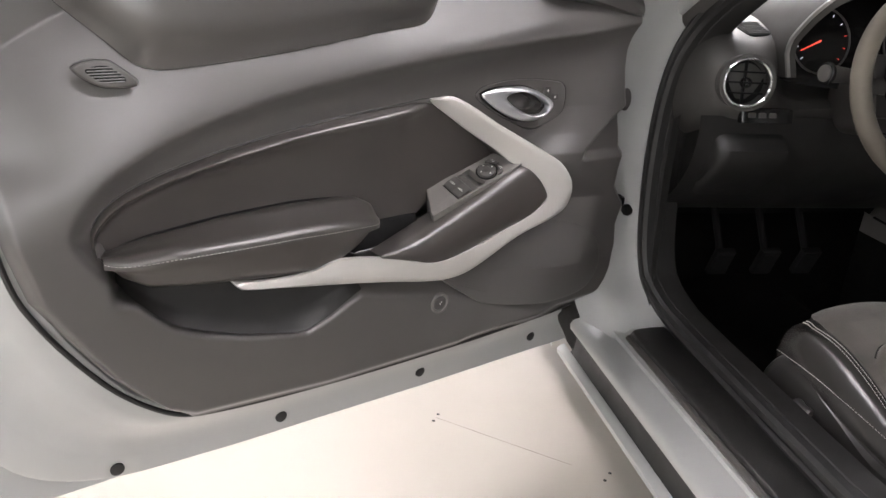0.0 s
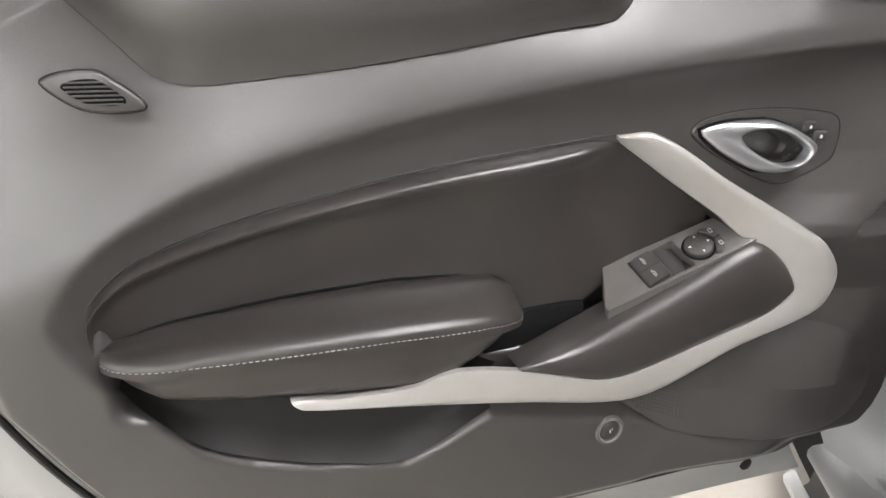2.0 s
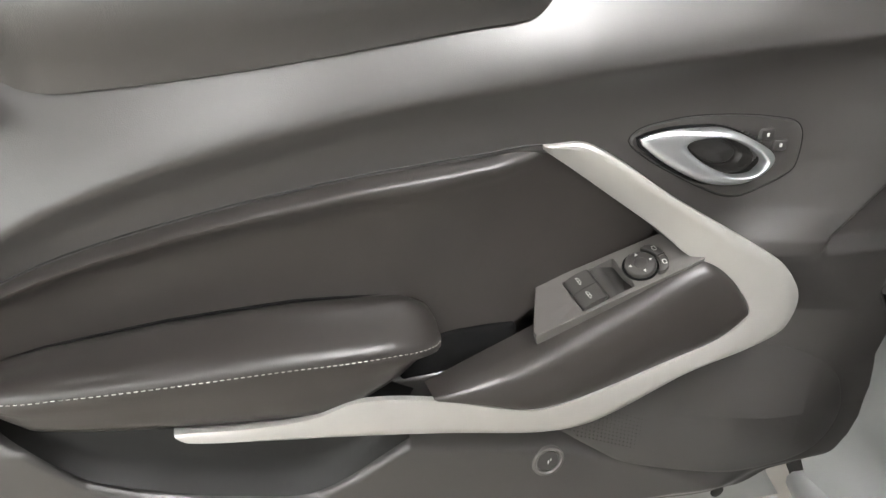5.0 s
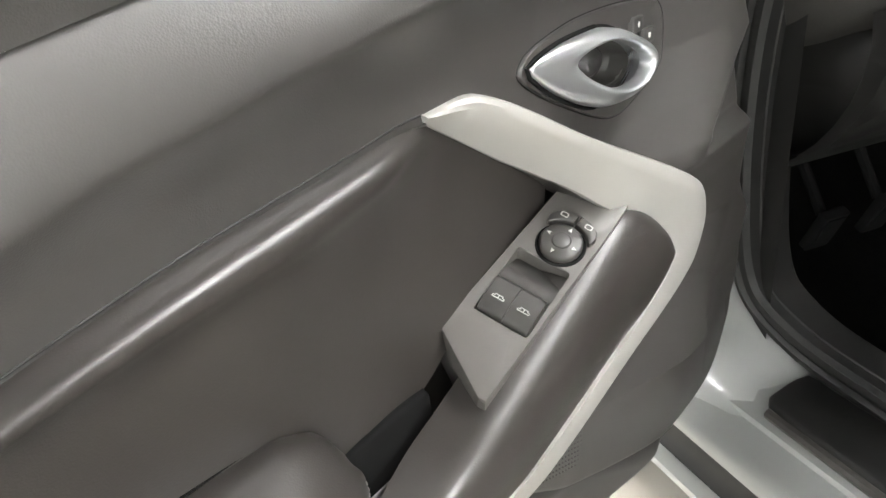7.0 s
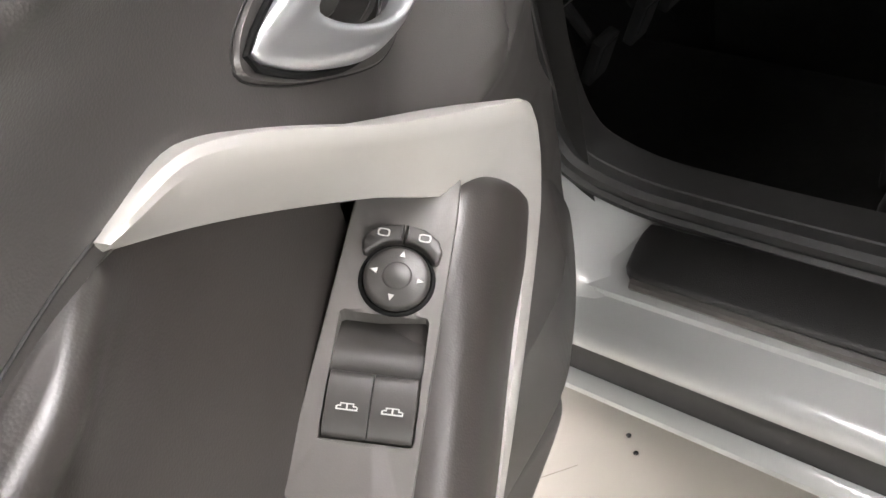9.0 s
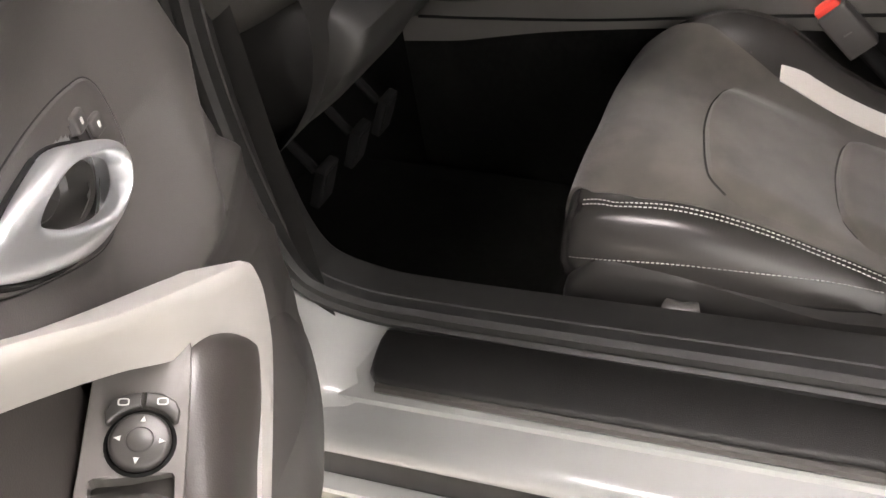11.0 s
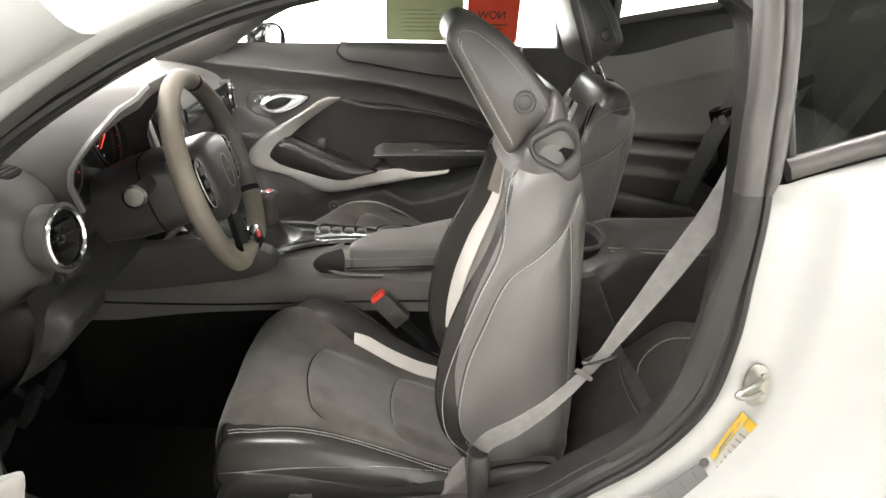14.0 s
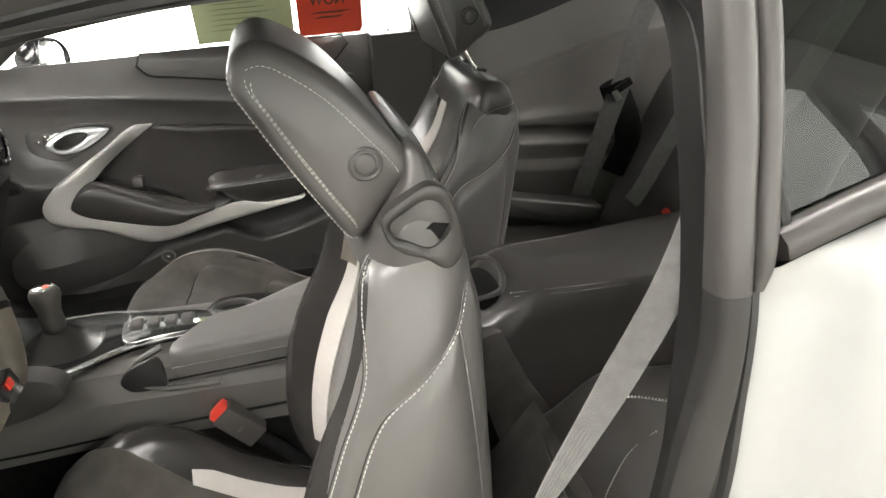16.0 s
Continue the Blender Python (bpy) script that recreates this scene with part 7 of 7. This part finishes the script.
# ---- centre console ----
con = thing("centre_console", (-0.8, 0.0, 0.4), "black centre console with padded armrest and chrome trim", "centre console")
cx = spline([(-1.42, 0.655, 0.12), (-1.30, 0.685, 0.13), (-1.15, 0.712, 0.14), (-1.02, 0.722, 0.142), (-0.90, 0.728, 0.135), (-0.78, 0.725, 0.13), (-0.55, 0.715, 0.128), (-0.32, 0.70, 0.125), (-0.20, 0.68, 0.115)], 50)
P = []
for x, z, w in cx:
    q = spline([(-w - 0.03, 0.30), (-w - 0.026, 0.45), (-w - 0.022, 0.60), (-w - 0.020, 0.622), (-w - 0.022, 0.640), (-w - 0.019, z - 0.046), (-w - 0.014, z - 0.034), (-w - 0.002, z - 0.028), (-w + 0.004, z - 0.020), (-w + 0.010, z - 0.006), (-w + 0.03, z), (0, z), (w - 0.03, z), (w - 0.008, z - 0.008), (w + 0.004, z - 0.035), (w + 0.018, 0.595), (w + 0.03, 0.30)], 44)
    P.append([(x, a, b) for a, b in q])
part("console_body", sheet(V(P)[:, 12:-5]), M_CONSOLE, con, "black moulded console body")
part("console_carpet", sheet(V(P)[:, :13]), M_CARPET, con, "black carpet on the console side")
part("console_carpet", sheet(V(P)[:, -6:]), M_CARPET, con, "black carpet on the console side")
kp = spline([(-1.36, 0.665), (-1.36, 0.75), (-1.10, 0.772), (-0.995, 0.768), (-0.948, 0.752), (-0.936, 0.730), (-0.955, 0.707), (-1.05, 0.683)], 70, True)
part("knee_pad", pillow(kp, (-1.30, 0.715), (-0.99, 0.735), [(0, -0.03), (0, 0.006), (0.08, 0.013), (0.25, 0.016), (1, 0.017)], lambda a, b, h: V([a, -0.150 - h, b])), M_DASH, con, "black padded knee rest on the console side")
ln = [(x, -float(np.interp(x, cx[:, 0], cx[:, 2])) - 0.0208, 0.628) for x in np.linspace(-1.38, -0.25, 40)]
part("console_seam", tube(V(ln), 0.0028, 6), M_BLACK, con, "dark joint line along the console")
lo = spline([(-0.776, -0.130), (-0.768, -0.137), (-0.60, -0.138), (-0.40, -0.132), (-0.33, -0.115), (-0.32, 0.0), (-0.35, 0.09), (-0.45, 0.10), (-0.543, 0.055), (-0.64, -0.008), (-0.707, -0.048), (-0.754, -0.080), (-0.774, -0.105)], 110, True)
lid = part("armrest_lid", pillow(lo, (-0.70, -0.03), (-0.42, -0.01), [(0, 0.700), (0.0, 0.745), (0.012, 0.751), (0.04, 0.755), (0.12, 0.757), (0.4, 0.760), (1, 0.762)], lambda a, b, h: V([a, b, h + 0.06 * (a + 0.79) * 0.5])), M_LEATHER_GREY, con, "padded dark leather armrest lid")
part("lid_gap", tube(V([(x, -0.1375, 0.7055 + 0.03 * (x + 0.79)) for x in np.linspace(-0.785, -0.38, 20)]), 0.0022, 6), M_BLACK, con, "dark gap under the armrest lid")
sv = spline([(-0.792, 0.752), (-0.822, 0.747), (-0.850, 0.733), (-0.860, 0.715), (-0.845, 0.698), (-0.81, 0.694), (-0.790, 0.694)], 50, True)
# No hollow here: a dark plate paints the shade of the grip recess.
part("grip_recess_shade", prism(sv, 0.0, 0.006, lambda a, b, h: V([a, -0.134 - h - 0.05 * (0.75 - b), b]), 0.002), M_DEEP, con, "raised dark plate as shade of the grip recess before the lid")
part("stitching", stitches(V([(x, -0.1385, 0.728 + 0.03 * (x + 0.79)) for x in np.linspace(-0.775, -0.40, 30)]), V([0, -1.0, 0.1])), M_THREAD, lid)
part("lid_recess", sweep(spline([(-0.70, -0.142, 0.690), (-0.79, -0.140, 0.694), (-0.842, -0.132, 0.712), (-0.835, -0.118, 0.735), (-0.79, -0.105, 0.755)], 24), ring(0.006, 0.006, 8), (0, -1, 0)), M_TRIM, con, "rounded armrest surround")
ch = spline([(-1.12, -0.105), (-1.00, -0.118), (-0.93, -0.10), (-0.86, -0.06), (-0.80, -0.04), (-0.70, -0.02), (-0.69, 0.03), (-0.78, 0.05), (-0.90, 0.09), (-1.02, 0.105), (-1.12, 0.10)], 80, True)
zt = lambda x: np.interp(x, cx[:, 0], cx[:, 1])
cm = lambda a, b, h: V([a, b, float(zt(a)) + h])
part("console_plate", prism(ch, -0.01, 0.012, cm, 0.004), M_GLOSS, con, "gloss black shifter plate")
part("chrome_edge", sweep(V([cm(a, b, 0.011) for a, b in ch]), ring(0.006, 0.005, 8), (0, 0, 1), closed=True), M_CHROME, con, "bright chrome console edge")
part("chrome_plinth", prism(spline([(-0.86, -0.055), (-0.80, -0.045), (-0.72, -0.025), (-0.72, 0.03), (-0.80, 0.05), (-0.86, 0.055)], 40, True), 0.01, 0.022, cm, 0.003), M_CHROME, con, "chrome switch plinth")
for q in range(4):
    part("console_switch", box(cm(-0.845 + 0.03 * q, 0.005, 0.024), (0.022, 0.03, 0.008), bevel=0.002), M_TRIM_DARK, con)
bt = spline([(-1.04, -0.07), (-0.93, -0.07), (-0.90, 0), (-0.93, 0.07), (-1.04, 0.07), (-1.06, 0)], 50, True)
part("shift_boot", pillow(bt, (-0.985, 0), (-0.97, 0), [(0, 0.01), (0.2, 0.014), (0.5, 0.03), (0.75, 0.045), (0.9, 0.06), (1, 0.065)], cm), M_LEATHER, con, "black leather shifter boot")
kn = thing("gear_lever", (-0.977, -0.006, 0.76), "black gear lever with a chrome and red top", "gear lever")
part("stem", tube(V([(-0.985, -0.006, 0.74), (-0.98, -0.006, 0.775)]), 0.013, 14), M_CHROME, kn)
prof = [(0.012, 0.765), (0.020, 0.775), (0.021, 0.79), (0.019, 0.805), (0.022, 0.822), (0.026, 0.836), (0.026, 0.845), (0.021, 0.852), (0.0, 0.854)]
an = np.linspace(0, 2 * math.pi, 28, endpoint=False)
part("knob", sheet(V([[(-0.977 + r * math.cos(a), -0.006 + r * math.sin(a), z) for a in an] for r, z in prof]), wv=True), M_WHEELDARK, kn, "dark grey suede knob")
part("cap", disc((-0.977, -0.006, 0.853), 0.017, 0.002, (0, 0, 1), 28, 0.001), M_CHROME, kn, "chrome cap")
part("cap_mark", disc((-0.972, -0.006, 0.8545), 0.006, 0.0015, (0, 0, 1), 16, 0.0005), M_RED, kn, "red shift pattern mark")
for c in ((-0.672, 0.037), ):
    part("cup_ring", sweep(V([cm(c[0] + 0.042 * math.cos(a), c[1] + 0.038 * math.sin(a), 0.010) for a in np.linspace(0, 2 * math.pi, 40, endpoint=False)]), ring(0.005, 0.008, 8), (0, 0, 1), closed=True), M_TRIM, con, "dark cup holder ring")
    part("cup_well", disc(cm(c[0], c[1], 0.001), 0.04, 0.004, (0, 0, 1), 30), M_BLACK, con)
part("cup_plinth", prism(spline([(-0.72, -0.01), (-0.60, 0.0), (-0.58, 0.06), (-0.60, 0.105), (-0.70, 0.11), (-0.73, 0.06)], 40, True), 0.0, 0.006, cm, 0.003), M_GLOSS, con)
# pedals, coloured near black to carry the footwell's shade
for px, nm in ((-0.50, "clutch_pedal"), (-0.38, "brake_pedal"), (-0.27, "accelerator_pedal")):
    pd = thing(nm, (-1.42, px, 0.5), "rubber faced pedal, the footwell's shade put into its near-black colour", "pedal", "pedals")
    part("pad", box((-1.42, px, 0.50), (0.018, 0.05, 0.08), rot(0, 25, 0), 0.004), M_BLACK, pd)
    part("arm", tube(V([(-1.43, px, 0.52), (-1.50, px, 0.62), (-1.52, px, 0.75)]), 0.009, 8), M_BLACK, pd)
    part("grip_face", box((-1.409, px, 0.502), (0.004, 0.036, 0.05), rot(0, 25, 0), 0.001), M_BLACK, pd)
mat_ = solid("floor_mat", prism(spline([(-1.55, -0.58), (-1.30, -0.61), (-1.05, -0.60), (-1.0, -0.52), (-1.0, -0.25), (-1.2, -0.19), (-1.55, -0.20)], 60, True), 0.312, 0.325, lambda a, b, h: V([a, b, h + 0.2 * smooth01((-1.45 - a) / 0.35)]), 0.006), M_CARPET, "black carpet floor mat in the driver's footwell", "floor mat")


# ---- seat belts ----
def webbing(name, pts, nrm, label, w=0.047, n=60, wide=None):
    p = spline(pts, n)
    b = thing(name, pts[-1], label, "seat belt", "seat belts")
    sc = np.ones((n, 2)) if wide is None else np.stack([np.interp(np.linspace(0, 1, n), wide[0], wide[1]), np.ones(n)], 1)
    x = np.linspace(-1, 1, 15)
    top = [(w / 2 * a, 0.0008 + 0.0004 * (k % 2)) for k, a in enumerate(x)]
    sec = V(top + [(a, -0.0008) for a, _ in top[::-1]])
    part("webbing", sweep(p, sec, nrm, scale=sc), M_BELT, b, "ribbed grey webbing", angle=20)
    return b, p


db, dp_ = webbing("driver_belt", [(-0.118, -0.665, 1.21), (-0.125, -0.668, 1.13), (-0.165, -0.675, 1.03), (-0.235, -0.685, 0.92), (-0.305, -0.692, 0.815), (-0.338, -0.697, 0.770), (-0.40, -0.70, 0.70), (-0.46, -0.693, 0.645), (-0.505, -0.675, 0.605), (-0.520, -0.660, 0.575)], (-0.35, -1, 0.25), "grey seat belt webbing running down to a black buckle stalk", 0.042, wide=([0, 0.4, 0.56, 0.62, 0.68, 0.8, 0.9, 1], [1, 0.9, 0.62, 0.42, 0.40, 0.55, 0.72, 0.7]))
part("guide_ring", tube(spline([(-0.310, -0.70, 0.781), (-0.322, -0.708, 0.779), (-0.350, -0.709, 0.772), (-0.362, -0.70, 0.767), (-0.35, -0.690, 0.771), (-0.322, -0.689, 0.779)], 40, True), 0.003, 8, True), M_SHIELD, db, "black belt guide ring")
part("tongue", box((-0.362, -0.71, 0.752), (0.034, 0.003, 0.008), rot(0, 35, 0), 0.0015), M_CONSOLE, db, "chrome belt tongue")
bs = thing("belt_anchor", (-0.522, -0.655, 0.47), "black plastic belt anchor stalk beside the seat", "belt anchor")
part("stalk", sweep(V([(-0.520, -0.655, 0.462), (-0.522, -0.657, 0.49), (-0.522, -0.66, 0.53), (-0.522, -0.662, 0.562), (-0.522, -0.662, 0.572)]), ring(0.025, 0.020, 24, 3.2), (1, 0, 0), scale=V([0.9, 0.95, 1, 1.0, 0.85])), M_SHIELD, bs, "black stalk")
part("mouth", disc((-0.522, -0.662, 0.571), 0.017, 0.003, (0, 0, 1), 24), M_BLACK, bs)
bk = thing("belt_buckle", (-0.66, -0.146, 0.52), "black seat belt buckle with a red release button", "buckle")
R = rot(0, -42, 0)
part("case", box((-0.682, -0.170, 0.618), (0.044, 0.032, 0.082), R, 0.006), M_TRIM_DARK, bk, "black buckle case")
bt_c = V([-0.682, -0.170, 0.618]) + R @ V([0, 0, 0.043])
part("red_button", box(bt_c, (0.036, 0.026, 0.014), R, 0.003), M_RED, bk, "red release button")
part("stalk", tube(V([(-0.66, -0.170, 0.592), (-0.615, -0.17, 0.545), (-0.56, -0.165, 0.47)]), 0.012, 10), M_BLACK, bk)
part("print_bar", box(V([-0.68, -0.187, 0.615]), (0.012, 0.001, 0.003), R, 0.0003), M_TRIM, bk)
rb, rp = webbing("rear_belt", [(0.46, 0.56, 1.22), (0.40, 0.555, 1.08), (0.375, 0.553, 0.98), (0.355, 0.552, 0.94), (0.30, 0.551, 0.80), (0.262, 0.55, 0.70), (0.248, 0.55, 0.655)], (-0.2, -1, 0.2), "grey rear seat belt webbing with black tongue", 0.052)
part("tongue", box((0.362, 0.545, 0.952), (0.055, 0.010, 0.022), rot(0, -28, 0), 0.004), M_GLOSS, rb, "black belt tongue")
part("tongue_blade", box((0.345, 0.542, 0.928), (0.02, 0.004, 0.03), rot(0, -28, 0), 0.001), M_STEEL, rb)
# Black tube put in as the dark shade beside the rear belt.
part("belt_shadow_fill", sweep(spline([(0.345, 0.57, 0.96), (0.40, 0.575, 0.80), (0.36, 0.58, 0.70)], 20), ring(0.04, 0.02, 10), (0, -1, 0)), M_BLACK, rb)
webbing("rear_belt", [(0.52, 0.30, 1.12), (0.42, 0.30, 0.95), (0.36, 0.30, 0.85), (0.30, 0.30, 0.75), (0.275, 0.30, 0.72)], (-0.3, -1, 0.2), "grey rear seat belt webbing against the rear seat back", 0.04)

# ---- rear seat ----
rear = thing("rear_bench", (0.2, 0.0, 0.33), "black leather rear bucket seats with pale stitching", "rear seat")
for sg in (-1, 1):
    P = []
    for x in np.linspace(-0.135, 0.40, 34):
        k = (x + 0.135) / 0.535
        zf = 0.495 + 0.105 * smooth01(0.12 + k / 0.28) - 0.06 * k
        row = []
        for s in np.linspace(-1, 1, 30):
            bol = 0.035 * abs(s) ** 3
            ed = (1 - abs(s) ** 10)
            fx_ = -0.03 * (1 - s * s) * (1 - smooth01(k / 0.3))
            row.append((x + fx_, sg * 0.385 + 0.235 * s, 0.40 + (zf + bol - 0.40) * (0.55 + 0.45 * ed)))
        P.append(row)
    P = V(P)
    cu = part("rear_cushion", sheet(P), M_LEATHER_MID, rear, "black leather rear cushion")
    part("cushion_front", sheet(V([[p * (1 - k) + V([p[0] + 0.02, p[1], 0.30]) * k for k in np.linspace(0, 1, 5)] for p in P[0]])), M_LEATHER_MID, rear)
    up = V([0, 0, 1.0])
    flat = P.reshape(-1, 3)
    for arc in ([(-0.132, -0.31), (-0.115, -0.275), (-0.084, -0.256), (-0.05, -0.262), (0.0, -0.278), (0.06, -0.30)],
                [(-0.140, -0.475), (-0.125, -0.44), (-0.10, -0.418), (-0.06, -0.393), (0.0, -0.375)]):
        ln = [(x, -sg * y, float((lambda w: (w * flat[:, 2]).sum() / w.sum())(1 / ((flat[:, 0] - x) ** 2 + (flat[:, 1] + sg * y) ** 2 + 1e-5) ** 2)) + 0.0015) for x, y in arc]
        part("stitching", stitches(spline(ln, 60), up, width=0.0016, lift=0.003), M_THREAD, cu, "pale curved stitching")
    # backrest
    Q = []
    for z in np.linspace(0.50, 1.06, 26):
        k = (z - 0.50) / 0.56
        row = []
        for s in np.linspace(-1, 1, 24):
            row.append((0.34 + 0.24 * k - 0.035 * (1 - abs(s) ** 2.5) * 0 - 0.05 * abs(s) ** 3 + 0.06 * k ** 6, sg * 0.36 + 0.22 * s, z))
        Q.append(row)
    part("rear_backrest", sheet(V(Q)), M_LEATHER_MID, rear, "black leather rear backrest")
part("back_base", sheet(V([[(0.62, y, z) for z in np.linspace(0.3, 1.08, 5)] for y in np.linspace(-0.66, 0.66, 5)])), M_TRIM_DARK, rear)
# far outer bolster beside the side trim
o = poly([(-0.02, 0.692), (0.323, 0.612), (0.282, 0.545), (0.12, 0.60), (0.0, 0.628)], 60, True)
part("outer_bolster", prism(o, 0.0, 0.07, lambda a, b, h: V([a, 0.63 - h, b]), 0.008), M_LEATHER_GREY, rear, "smooth grey leather outer bolster")
# raised centre tunnel between the rear buckets
o = spline([(-0.24, -0.115), (-0.23, 0.10), (0.0, 0.13), (0.42, 0.14), (0.42, -0.14), (0.0, -0.135)], 60, True)
part("rear_console", pillow(o, (-0.10, 0), (0.32, 0), [(0, 0.32), (0, 0.655), (0.04, 0.690), (0.12, 0.705), (0.4, 0.712), (1, 0.714)], lambda a, b, h: V([a, b, h + 0.06 * smooth01((a + 0.24) / 0.12) - 0.02])), M_LEATHER_MID, rear, "black padded rear centre console")
o = poly([(-0.25, 0.34), (-0.235, 0.68), (-0.198, 0.69), (-0.146, 0.57), (-0.084, 0.461), (-0.03, 0.40), (-0.03, 0.34)], 70, True)
part("tunnel_carpet", prism(o, 0.10, 0.142, lambda a, b, h: V([a, -h, b]), 0.003), M_NAP, rear, "worn grey carpet on the side of the tunnel")
part("stitching", stitches(spline([(-0.165, -0.10, 0.742), (-0.08, -0.118, 0.745), (0.10, -0.122, 0.738), (0.34, -0.125, 0.73)], 60), V([0, -0.6, 1.0]), lift=0.002), M_THREAD, rear, "pale stitching")
part("stitching", stitches(spline([(-0.160, -0.108, 0.737), (-0.08, -0.126, 0.739), (0.10, -0.130, 0.732), (0.34, -0.133, 0.722)], 60), V([0, -0.8, 1.0]), lift=0.002), M_THREAD, rear, "pale stitching")
part("stitching", stitches(spline([(-0.165, 0.085, 0.742), (-0.10, 0.098, 0.748), (0.10, 0.105, 0.745), (0.34, 0.11, 0.735)], 60), V([0, 0, 1.0]), lift=0.002), M_THREAD, rear, "pale stitching")
part("rear_cup_well", prism(spline([(-0.225, -0.06), (-0.18, -0.075), (-0.165, 0.0), (-0.18, 0.06), (-0.225, 0.05)], 40, True), 0.70, 0.728, lambda a, b, h: V([a, b, h]), 0.004), M_BLACK, rear, "dark rear cup holder well")
part("cup_lip", sweep(spline([(-0.235, -0.07, 0.722), (-0.18, -0.085, 0.742), (-0.158, 0.0, 0.752), (-0.18, 0.07, 0.745), (-0.235, 0.06, 0.722)], 30), ring(0.006, 0.006, 8), (0, 0, 1)), M_TRIM_DARK, rear)
solid("rear_buckle", box((0.30, 0.17, 0.735), (0.016, 0.014, 0.02), rot(0, -30, 0), 0.003), M_RED, "red release button of a rear seat buckle", "buckle")
